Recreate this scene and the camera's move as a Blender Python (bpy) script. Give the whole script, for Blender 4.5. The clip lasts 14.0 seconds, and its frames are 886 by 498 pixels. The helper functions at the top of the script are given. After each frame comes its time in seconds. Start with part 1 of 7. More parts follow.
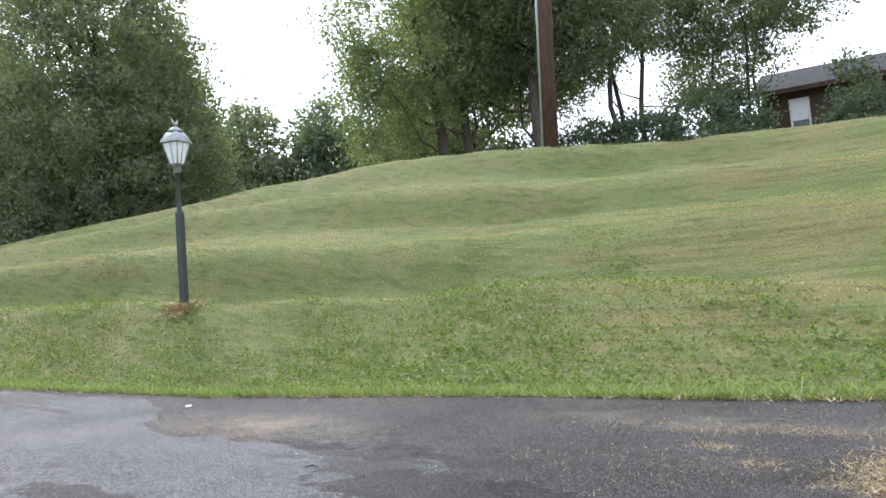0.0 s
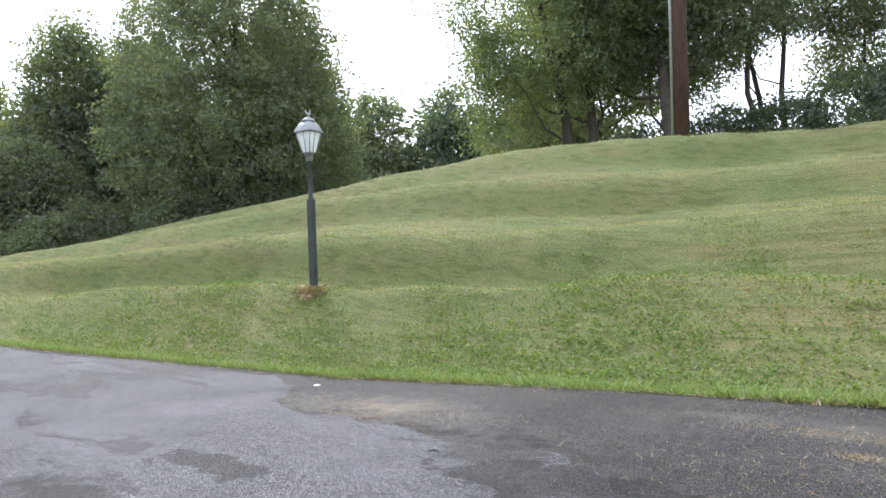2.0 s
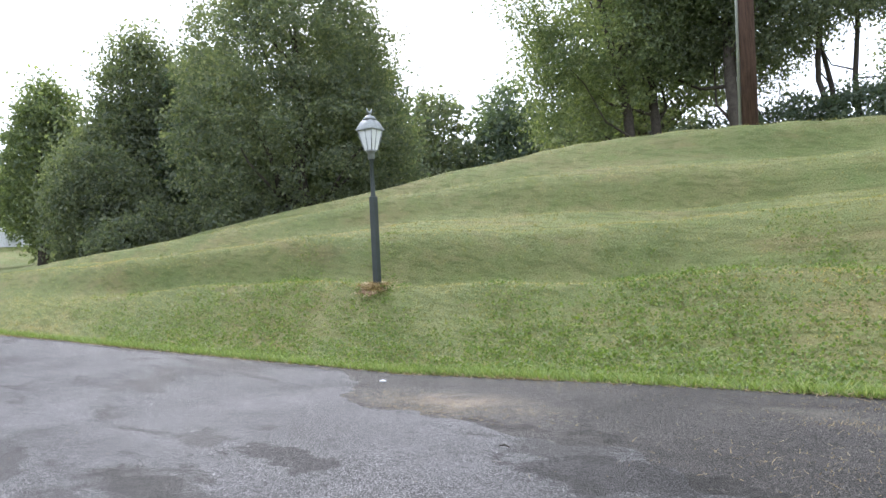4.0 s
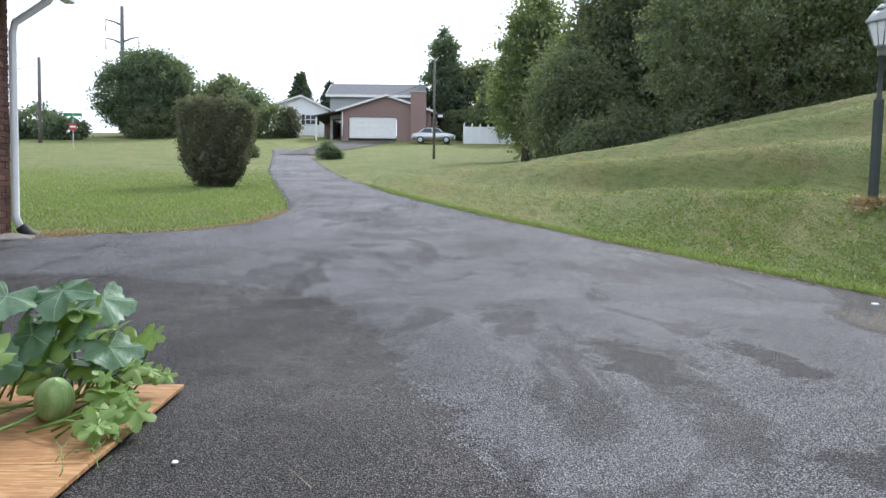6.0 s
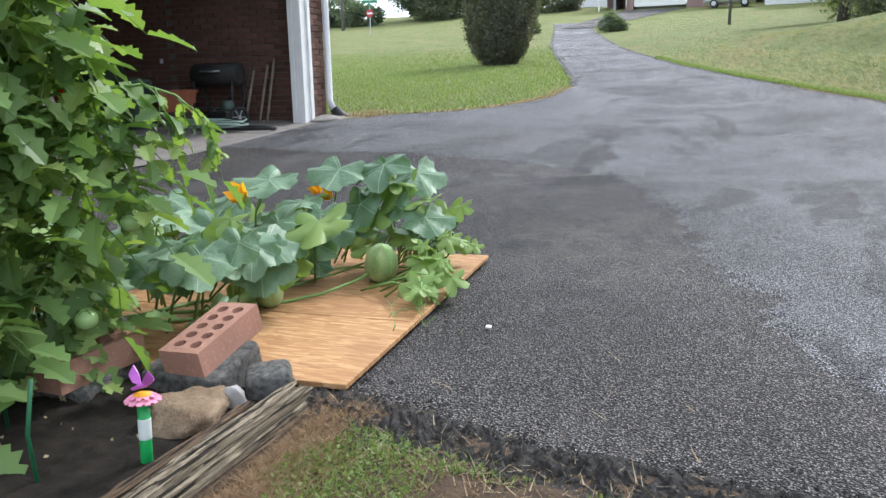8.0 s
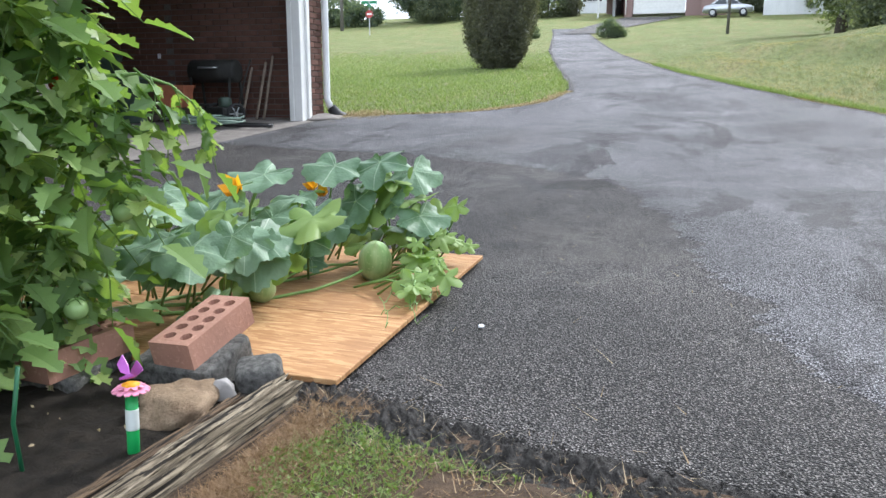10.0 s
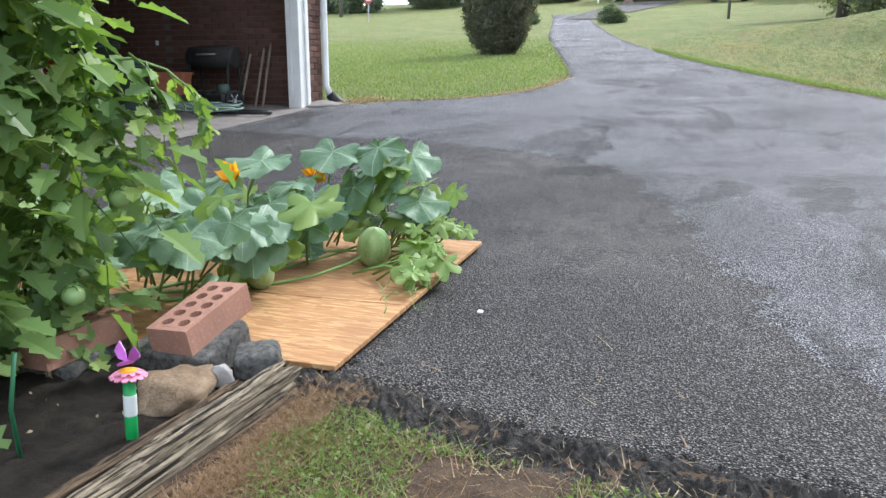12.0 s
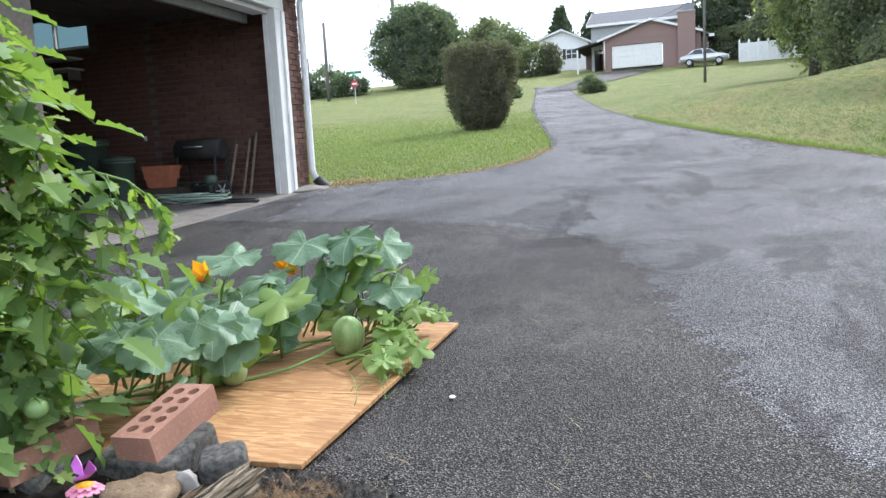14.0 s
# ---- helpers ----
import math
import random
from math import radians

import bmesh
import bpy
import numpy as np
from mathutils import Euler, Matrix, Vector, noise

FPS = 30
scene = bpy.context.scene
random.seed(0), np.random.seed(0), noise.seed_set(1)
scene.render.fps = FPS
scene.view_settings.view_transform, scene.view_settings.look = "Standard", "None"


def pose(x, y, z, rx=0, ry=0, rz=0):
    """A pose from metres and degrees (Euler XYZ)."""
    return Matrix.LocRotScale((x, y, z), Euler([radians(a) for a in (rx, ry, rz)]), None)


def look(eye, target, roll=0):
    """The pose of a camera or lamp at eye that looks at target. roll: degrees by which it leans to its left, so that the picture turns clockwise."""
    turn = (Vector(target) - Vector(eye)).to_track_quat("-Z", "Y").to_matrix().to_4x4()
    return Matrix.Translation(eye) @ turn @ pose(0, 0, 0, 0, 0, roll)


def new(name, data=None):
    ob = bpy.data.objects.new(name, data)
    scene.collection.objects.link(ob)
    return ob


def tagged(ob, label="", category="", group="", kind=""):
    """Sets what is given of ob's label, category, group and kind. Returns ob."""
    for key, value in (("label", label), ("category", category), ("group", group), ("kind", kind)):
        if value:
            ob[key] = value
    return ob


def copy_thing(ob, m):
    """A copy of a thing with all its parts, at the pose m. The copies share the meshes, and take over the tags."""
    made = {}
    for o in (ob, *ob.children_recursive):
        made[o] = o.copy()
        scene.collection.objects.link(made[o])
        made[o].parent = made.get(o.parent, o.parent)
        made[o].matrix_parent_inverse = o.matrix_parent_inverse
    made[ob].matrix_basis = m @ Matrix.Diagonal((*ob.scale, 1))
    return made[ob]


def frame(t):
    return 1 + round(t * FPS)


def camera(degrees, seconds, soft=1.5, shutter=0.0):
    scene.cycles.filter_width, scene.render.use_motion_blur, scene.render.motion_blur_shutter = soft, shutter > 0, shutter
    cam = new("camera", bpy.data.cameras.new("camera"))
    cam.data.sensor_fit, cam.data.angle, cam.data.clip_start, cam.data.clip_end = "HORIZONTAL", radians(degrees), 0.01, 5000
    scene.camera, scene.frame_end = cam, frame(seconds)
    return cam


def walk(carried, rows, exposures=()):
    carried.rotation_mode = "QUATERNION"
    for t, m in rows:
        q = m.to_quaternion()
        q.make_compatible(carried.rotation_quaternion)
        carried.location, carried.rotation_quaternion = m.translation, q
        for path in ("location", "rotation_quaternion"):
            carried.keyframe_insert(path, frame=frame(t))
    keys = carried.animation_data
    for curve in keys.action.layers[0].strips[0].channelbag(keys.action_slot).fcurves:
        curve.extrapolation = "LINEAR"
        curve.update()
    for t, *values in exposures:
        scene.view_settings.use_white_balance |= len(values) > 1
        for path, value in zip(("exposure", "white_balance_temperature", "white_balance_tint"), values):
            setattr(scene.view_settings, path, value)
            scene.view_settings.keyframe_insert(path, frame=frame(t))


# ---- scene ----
cam = camera(60.8, 14.0, soft=1.5)
PATH = [
    (0, (-0.006, 0.025, 0.608), (-1.294, 1.551, 0.723), -5.4),
    (0.5, (-0.004, 0.035, 0.611), (-1.433, 1.428, 0.728), -5.0),
    (1, (-0.016, 0.019, 0.617), (-1.494, 1.361, 0.745), -4.8),
    (1.5, (-0.018, 0.014, 0.618), (-1.506, 1.343, 0.749), -4.4),
    (2, (-0.019, 0.015, 0.613), (-1.535, 1.316, 0.724), -3.7),
    (4.5, (-0.058, -0.006, 0.593), (-1.732, 1.084, 0.701), -3.8),
    (5, (-0.058, -0.143, 0.545), (-1.863, 0.717, 0.592), -0.9),
    (5.5, (0.019, -0.156, 0.586), (-1.917, 0.346, 0.53), 0.5),
    (6, (0.051, -0.206, 0.583), (-1.945, -0.127, 0.482), 0.6),
    (6.5, (0.02, -0.264, 0.569), (-1.951, -0.549, 0.385), -0.7),
    (7, (0.018, -0.28, 0.58), (-1.898, -0.788, 0.318), 1.1),
    (7.5, (0.019, -0.282, 0.57), (-1.875, -0.829, 0.235), -1.2),
    (7.7, (0.028, -0.282, 0.572), (-1.826, -0.909, 0.162), -1.5),
    (10, (0.024, -0.283, 0.56), (-1.835, -0.898, 0.151), 0.2),
    (10.5, (0.025, -0.283, 0.561), (-1.832, -0.923, 0.184), -0.0),
    (11, (0.022, -0.284, 0.56), (-1.839, -0.905, 0.171), -0.2),
    (11.5, (0.021, -0.282, 0.559), (-1.833, -0.899, 0.129), -0.3),
    (12, (0.018, -0.281, 0.555), (-1.833, -0.894, 0.113), 0.0),
    (12.5, (0.008, -0.264, 0.563), (-1.892, -0.801, 0.245), 0.4),
    (13, (0.018, -0.228, 0.585), (-1.885, -0.785, 0.321), -2.6),
    (13.5, (0.025, -0.165, 0.604), (-1.901, -0.65, 0.373), -2.2),
    (14, (0.012, -0.204, 0.589), (-1.876, -0.815, 0.337), -3.2),
]
walk(cam, [(t, look(eye, target, roll)) for t, eye, target, roll in PATH],
     exposures=[(0, 0.92, 5850, 15), (4.5, 0.90, 5850, 15), (6, 0.50, 5800, 13), (7, 0.64, 5800, 12), (10, 0.95, 5780, 12), (14, 0.93, 5780, 12)])

# ---- world, sun ----
world = bpy.data.worlds.new("overcast_sky")
scene.world = world
world.use_nodes = True
wn, wl = world.node_tree.nodes, world.node_tree.links
wn.clear()
w_out = wn.new("ShaderNodeOutputWorld")
w_sky = wn.new("ShaderNodeTexSky")
w_sky.sky_type = "NISHITA"
w_sky.sun_disc = False
SUN_ELEV, SUN_AZ = radians(41), radians(157)  # azimuth counted from +x towards +y
w_sky.sun_elevation, w_sky.sun_rotation = SUN_ELEV, math.pi / 2 - SUN_AZ
w_sky.air_density, w_sky.dust_density = 1.0, 3.0
w_skybg = wn.new("ShaderNodeBackground")
w_skybg.inputs["Strength"].default_value = 0.11
wl.new(w_sky.outputs["Color"], w_skybg.inputs["Color"])
w_cloud = wn.new("ShaderNodeBackground")
w_cloud.inputs["Color"].default_value = (0.93, 0.965, 1.0, 1)
w_cloud.inputs["Strength"].default_value = 1.35
w_tc = wn.new("ShaderNodeTexCoord")
w_map = wn.new("ShaderNodeMapping")
w_map.inputs["Scale"].default_value = (1.0, 1.0, 2.6)
w_noise = wn.new("ShaderNodeTexNoise")
w_noise.inputs["Scale"].default_value = 2.3
w_noise.inputs["Detail"].default_value = 5.0
w_ramp = wn.new("ShaderNodeValToRGB")
w_ramp.color_ramp.elements[0].position, w_ramp.color_ramp.elements[0].color = 0.36, (0.55, 0.55, 0.55, 1)
w_ramp.color_ramp.elements[1].position, w_ramp.color_ramp.elements[1].color = 0.56, (0.97, 0.97, 0.97, 1)
w_mix = wn.new("ShaderNodeMixShader")
wl.new(w_tc.outputs["Generated"], w_map.inputs["Vector"])
wl.new(w_map.outputs["Vector"], w_noise.inputs["Vector"])
wl.new(w_noise.outputs["Fac"], w_ramp.inputs["Fac"])
wl.new(w_ramp.outputs["Color"], w_mix.inputs["Fac"])
wl.new(w_skybg.outputs["Background"], w_mix.inputs[1])
wl.new(w_cloud.outputs["Background"], w_mix.inputs[2])
wl.new(w_mix.outputs["Shader"], w_out.inputs["Surface"])

sun_data = bpy.data.lights.new("sun", "SUN")
sun_data.energy, sun_data.angle, sun_data.color = 2.4, radians(9), (1.0, 0.95, 0.86)
sun_ob = new("sun", sun_data)
sun_ob.matrix_world = look(
    (60 * math.cos(SUN_AZ), 60 * math.sin(SUN_AZ), 60 * math.tan(SUN_ELEV)), (0, 0, 0))

# ---- materials ----
class Mat:
    """A node material in the making: short calls for the common nodes."""

    def __init__(self, name, rough=0.8, metal=0.0, spec=0.4):
        self.m = bpy.data.materials.new(name)
        self.m.use_nodes = True
        self.nt = self.m.node_tree
        self.b = self.nt.nodes["Principled BSDF"]
        self.b.inputs["Roughness"].default_value = rough
        self.b.inputs["Metallic"].default_value = metal
        self.b.inputs["Specular IOR Level"].default_value = spec
        self.tc = None

    def node(self, kind, **kw):
        n = self.nt.nodes.new(kind)
        for k, v in kw.items():
            n.inputs[k].default_value = v
        return n

    def link(self, a, b):
        self.nt.links.new(a, b)
        return b

    def coord(self, which="Object"):
        if self.tc is None:
            self.tc = self.nt.nodes.new("ShaderNodeTexCoord")
        return self.tc.outputs[which]

    def where(self, scale=(1, 1, 1), turn=(0, 0, 0)):
        mp = self.node("ShaderNodeMapping", Scale=scale, Rotation=turn)
        self.link(self.coord(), mp.inputs["Vector"])
        return mp.outputs["Vector"]

    def noise(self, scale, detail=4.0, rough=0.6, vec=None, distort=0.0):
        n = self.node("ShaderNodeTexNoise", Scale=scale, Detail=detail, Roughness=rough, Distortion=distort)
        self.link(vec or self.coord(), n.inputs["Vector"])
        return n.outputs["Fac"]

    def voronoi(self, scale, out="Distance", vec=None):
        n = self.node("ShaderNodeTexVoronoi", Scale=scale)
        self.link(vec or self.coord(), n.inputs["Vector"])
        return n.outputs[out]

    def ramp(self, fac, *stops):
        r = self.nt.nodes.new("ShaderNodeValToRGB")
        e = r.color_ramp.elements
        while len(e) < len(stops):
            e.new(0.5)
        for el, (p, c) in zip(e, stops):
            el.position = p
            el.color = (*c, 1) if not isinstance(c, (int, float)) else (c, c, c, 1)
        self.link(fac, r.inputs["Fac"])
        return r.outputs["Color"]

    def mix(self, fac, a, b, mode="MIX"):
        n = self.nt.nodes.new("ShaderNodeMix")
        n.data_type, n.blend_type = "RGBA", mode
        for sock, v in ((n.inputs[0], fac), (n.inputs[6], a), (n.inputs[7], b)):
            if isinstance(v, bpy.types.NodeSocket):
                self.link(v, sock)
            elif isinstance(v, (int, float)):
                sock.default_value = v
            else:
                sock.default_value = (*v, 1)
        return n.outputs[2]

    def island(self):
        return self.nt.nodes.new("ShaderNodeNewGeometry").outputs["Random Per Island"]

    def piece(self):
        return self.nt.nodes.new("ShaderNodeObjectInfo").outputs["Random"]

    def color(self, c):
        if isinstance(c, bpy.types.NodeSocket):
            self.link(c, self.b.inputs["Base Color"])
        else:
            self.b.inputs["Base Color"].default_value = (*c, 1)
        return self

    def rough(self, fac, lo, hi):
        r = self.ramp(fac, (0.3, lo), (0.7, hi))
        self.link(r, self.b.inputs["Roughness"])
        return self

    def bump(self, fac, strength=0.3, dist=0.01):
        n = self.node("ShaderNodeBump", Strength=strength, Distance=dist)
        self.link(fac, n.inputs["Height"])
        self.link(n.outputs["Normal"], self.b.inputs["Normal"])
        return self


def plain(name, col, rough=0.6, metal=0.0, vary=0.15, scale=9.0, bump=0.1, dist=0.004):
    """Paint, plastic, metal and the like: one colour with blotches and fine grain."""
    m = Mat(name, rough, metal)
    n = m.noise(scale, 5)
    lo = tuple(c * (1 - vary) for c in col)
    hi = tuple(min(c * (1 + vary), 1) for c in col)
    fine = m.noise(scale * 14, 2)
    m.color(m.mix(m.ramp(fine, (0.35, 0.0), (0.75, 0.35)), m.ramp(n, (0.3, lo), (0.7, hi)), lo))
    m.bump(fine, bump, dist)
    return m.m


def leaf_mat(name, dark, light, pale=None, trans=0.35, rough=0.55, grain=30.0):
    m = Mat(name, rough, 0, 0.35)
    c = m.ramp(m.island(), (0.0, dark), (0.75, light), (1.0, pale or light))
    n = m.noise(grain, 3)
    col = m.mix(m.ramp(n, (0.35, 0.0), (0.8, 0.45)), c, dark)
    m.color(col)
    tr = m.node("ShaderNodeBsdfTranslucent")
    m.link(m.mix(1.0, col, (1.25, 1.3, 0.5), "MULTIPLY"), tr.inputs["Color"])
    mx = m.node("ShaderNodeMixShader", Fac=trans)
    out = m.nt.nodes["Material Output"]
    m.link(m.b.outputs["BSDF"], mx.inputs[1])
    m.link(tr.outputs["BSDF"], mx.inputs[2])
    m.link(mx.outputs["Shader"], out.inputs["Surface"])
    return m.m


def lawn_mat():
    """Rough-mown turf: green with straw-coloured streaks that follow the mower along the bank."""
    m = Mat("mown_grass", 0.9, 0, 0.2)
    wide = m.noise(0.55, 6, 0.65, distort=0.6)
    mid = m.noise(4.0, 5, 0.7)
    fine = m.noise(55, 3, 0.7, vec=m.where((1, 1, 0.5)))
    a = m.ramp(wide, (0.33, (0.16, 0.20, 0.07)), (0.5, (0.22, 0.24, 0.09)), (0.68, (0.28, 0.265, 0.115)))
    b = m.mix(m.ramp(mid, (0.45, 0.0), (0.75, 0.5)), a, (0.13, 0.21, 0.045))
    # dark flecks: shade in the gaps between blades, put into the colour
    c = m.mix(m.ramp(fine, (0.4, 0.0), (0.75, 0.65)), b, (0.09, 0.125, 0.03))
    thatch = m.noise(1.0, 7, 0.7, vec=m.where((0.3, 1.4, 1.5), (0, 0, 0.12)))
    c = m.mix(m.ramp(thatch, (0.5, 0.0), (0.68, 0.6)), c, (0.27, 0.20, 0.10))
    # thin dark streaks paint the shadow lines of the mowing ridges
    swath_shade = m.noise(1.0, 2, 0.5, vec=m.where((1.3, 13.0, 14.0), (0, 0, 0.05)), distort=0.3)
    c = m.mix(m.ramp(swath_shade, (0.5, 0.0), (0.64, 0.5)), c, (0.10, 0.125, 0.035))
    m.color(c)
    return m.bump(m.mix(0.5, fine, m.mix(0.5, mid, swath_shade)), 1.0, 0.12).m


def asphalt_mat(name, dark, light, damp_at=0.55):
    """Worn asphalt: stone chips in a dark binder, dust, damp streaks, washed-down silt and hairline wear."""
    m = Mat(name, 0.75, 0, 0.28)
    grit = m.voronoi(230, "Distance")
    chip = m.voronoi(230, "Color")
    small = m.voronoi(420, "Color")
    stone = m.ramp(chip, (0.15, tuple(v * 0.3 for v in dark)), (0.5, tuple(v * 1.5 for v in dark)), (0.9, tuple(min(v * 2.3, 0.6) for v in light)))
    stone = m.mix(m.ramp(small, (0.4, 0.0), (0.95, 0.5)), stone, tuple(min(v * 1.7, 0.5) for v in light))
    body = m.mix(m.ramp(grit, (0.32, 0.0), (0.58, 0.97)), stone, tuple(v * 0.14 for v in dark))
    wide = m.noise(0.45, 6, 0.62, distort=0.9)
    body = m.mix(1.0, body, m.ramp(wide, (0.38, 0.72), (0.47, 0.97), (0.52, 1.15), (0.64, 1.45)), "MULTIPLY")
    dust = m.noise(1.2, 9, 0.75, vec=m.where((0.5, 1.4, 1)))
    body = m.mix(m.ramp(dust, (0.5, 0.0), (0.72, 0.42)), body, tuple(v * 1.15 for v in light))
    # silt washed off the bank, and sandy worn ground where cars turn
    rag = m.noise(2.6, 6, 0.7)
    for cx, cy, rx, ry, amount, col in ((-3.45, 2.45, 0.95, 0.38, 0.75, (0.30, 0.25, 0.19)), (-1.3, 2.95, 1.1, 0.22, 0.5, (0.28, 0.25, 0.2)),
                                        (-2.7, -0.62, 0.9, 0.5, 0.3, (0.24, 0.215, 0.185)), (-6.6, -1.9, 1.5, 0.7, 0.25, (0.22, 0.2, 0.18))):
        mp = m.node("ShaderNodeMapping", Location=(-cx / rx, -cy / ry, 0), Scale=(1 / rx, 1 / ry, 0))
        m.link(m.coord(), mp.inputs["Vector"])
        far = m.nt.nodes.new("ShaderNodeVectorMath")
        far.operation = "LENGTH"
        m.link(mp.outputs["Vector"], far.inputs[0])
        near = m.ramp(far.outputs["Value"], (0.25, 1.0), (1.0, 0.0))
        body = m.mix(m.mix(1.0, near, m.ramp(rag, (0.4, 0.0), (0.62, amount)), "MULTIPLY"), body, col)
    # dark damp stains
    for cx, cy, rx, ry in ((-2.78, 0.68, 0.75, 0.26), (-2.85, 1.2, 0.8, 0.26), (-1.65, 1.75, 1.0, 0.4), (-2.55, 2.15, 0.9, 0.2), (-1.5, 0.95, 0.55, 0.42), (-5.9, -1.0, 1.3, 0.3), (-4.7, -0.9, 0.5, 0.6)):
        mp = m.node("ShaderNodeMapping", Location=(-cx / rx, -cy / ry, 0), Scale=(1 / rx, 1 / ry, 0))
        m.link(m.coord(), mp.inputs["Vector"])
        far = m.nt.nodes.new("ShaderNodeVectorMath")
        far.operation = "LENGTH"
        m.link(mp.outputs["Vector"], far.inputs[0])
        spot = m.mix(0.5, m.ramp(far.outputs["Value"], (0.0, 1.0), (1.2, 0.0)), m.ramp(rag, (0.3, 0.0), (0.7, 1.0)))
        body = m.mix(m.ramp(spot, (0.5, 0.0), (0.56, 1.0)), body, m.mix(1.0, body, (0.45, 0.435, 0.43), "MULTIPLY"))
    damp = m.noise(1.0, 7, 0.62, vec=m.where((0.62, 1.75, 1), (0, 0, 0.12)), distort=0.7)
    wet = m.ramp(damp, (damp_at, 0.0), (damp_at + 0.03, 0.8), (damp_at + 0.12, 1.0))
    body = m.mix(wet, body, m.mix(1.0, body, (0.40, 0.385, 0.385), "MULTIPLY"))
    m.color(body)
    m.link(m.mix(wet, (0.72, 0.72, 0.72), (0.6, 0.6, 0.6)), m.b.inputs["Roughness"])
    return m.bump(m.mix(0.12, grit, dust), 1.0, 0.014).m


def brick_mat(name, dark, light, scorch=0.35):
    m = Mat(name, 0.88, 0, 0.25)
    n, f = m.noise(9, 5), m.noise(110, 3)
    c = m.mix(m.piece(), dark, light)
    c = m.mix(m.ramp(n, (0.4, 0.0), (0.75, scorch)), c, tuple(v * 0.35 for v in dark))
    c = m.mix(m.ramp(f, (0.55, 0.0), (0.8, 0.4)), c, tuple(min(1, v * 1.6) for v in light))
    return m.color(c).bump(m.mix(0.5, n, f), 0.5, 0.004).m


def wood_mat(name, dark, light, scale=7.0, axis=(1, 9, 9), rough=0.8, crack=0.0):
    m = Mat(name, rough, 0, 0.25)
    v = m.where(axis)
    g = m.noise(scale, 7, 0.7, vec=v, distort=0.4)
    k = m.noise(scale * 0.5, 3)
    c = m.ramp(g, (0.36, dark), (0.6, light))
    c = m.mix(m.ramp(k, (0.5, 0.0), (0.75, 0.45)), c, tuple(x * 0.55 for x in dark))
    if crack:
        k = m.noise(scale * 0.55, 2, 0.5, vec=m.where((axis[0] * 0.5, axis[1] * 1.6, axis[2] * 1.6)), distort=0.2)
        split = m.ramp(k, (0.40, crack), (0.44, 0.0))
        c = m.mix(split, c, tuple(x * 0.3 for x in dark))
    return m.color(c).bump(g, 0.7, 0.006).m


def osb_mat():
    """Pressed strand board: long pale and brown flakes, weathered."""
    m = Mat("strand_board", 0.72, 0, 0.3)
    a = m.voronoi(24, "Color", vec=m.where((6.0, 1.0, 1), (0, 0, 0.12)))
    b = m.voronoi(20, "Color", vec=m.where((7.0, 1.2, 1), (0, 0, -0.25)))
    c = m.ramp(a, (0.2, (0.29, 0.145, 0.056)), (0.5, (0.38, 0.205, 0.086)), (0.85, (0.48, 0.295, 0.135)))
    c = m.mix(m.ramp(b, (0.5, 0.0), (0.75, 0.6)), c, (0.32, 0.165, 0.065))
    n = m.noise(3.0, 6)
    c = m.mix(m.ramp(n, (0.5, 0.0), (0.7, 0.7)), c, (0.25, 0.125, 0.055))
    return m.color(c).bump(m.mix(0.5, a, b), 0.3, 0.003).m


def stone_mat(name, dark, light, scale=12.0, strength=0.8):
    m = Mat(name, 0.92, 0, 0.2)
    n, f = m.noise(scale, 7, 0.65), m.noise(scale * 9, 4, 0.7)
    c = m.ramp(n, (0.3, dark), (0.7, light))
    c = m.mix(m.ramp(f, (0.45, 0.0), (0.75, 0.6)), c, tuple(v * 0.45 for v in dark))
    return m.color(c).bump(m.mix(0.5, n, f), strength, 0.012).m


def blade_mat():
    """Grass blades: green to straw by the blade, with drier and ranker streaks along the bank's ledges."""
    m = Mat("grass_blades", 0.7, 0, 0.25)
    c = m.ramp(m.island(), (0.0, (0.25, 0.245, 0.09)), (0.7, (0.37, 0.35, 0.145)), (1.0, (0.49, 0.43, 0.22)))
    dry = m.noise(1.0, 2, 0.5, vec=m.where((0.28, 1.3, 1.5), (0, 0, 0.12)), distort=0.4)
    c = m.mix(m.ramp(dry, (0.44, 0.0), (0.66, 0.6)), c, (0.42, 0.325, 0.15))
    rank = m.noise(1.0, 3, 0.55, vec=m.where((0.35, 2.1, 2.3), (0, 0, -0.1)), distort=0.4)
    c = m.mix(m.ramp(rank, (0.5, 0.0), (0.6, 0.3)), c, (0.17, 0.22, 0.065))
    # the ridges' shadow lines again, painted into the blades' colour
    swath_shade = m.noise(1.0, 2, 0.5, vec=m.where((1.3, 13.0, 14.0), (0, 0, 0.05)), distort=0.3)
    c = m.mix(m.ramp(swath_shade, (0.5, 0.0), (0.62, 0.6)), c, (0.125, 0.15, 0.045))
    m.color(c)
    tr = m.node("ShaderNodeBsdfTranslucent")
    m.link(m.mix(1.0, c, (1.2, 1.25, 0.6), "MULTIPLY"), tr.inputs["Color"])
    mx = m.node("ShaderNodeMixShader", Fac=0.3)
    m.link(m.b.outputs["BSDF"], mx.inputs[1])
    m.link(tr.outputs["BSDF"], mx.inputs[2])
    m.link(mx.outputs["Shader"], m.nt.nodes["Material Output"].inputs["Surface"])
    return m.m


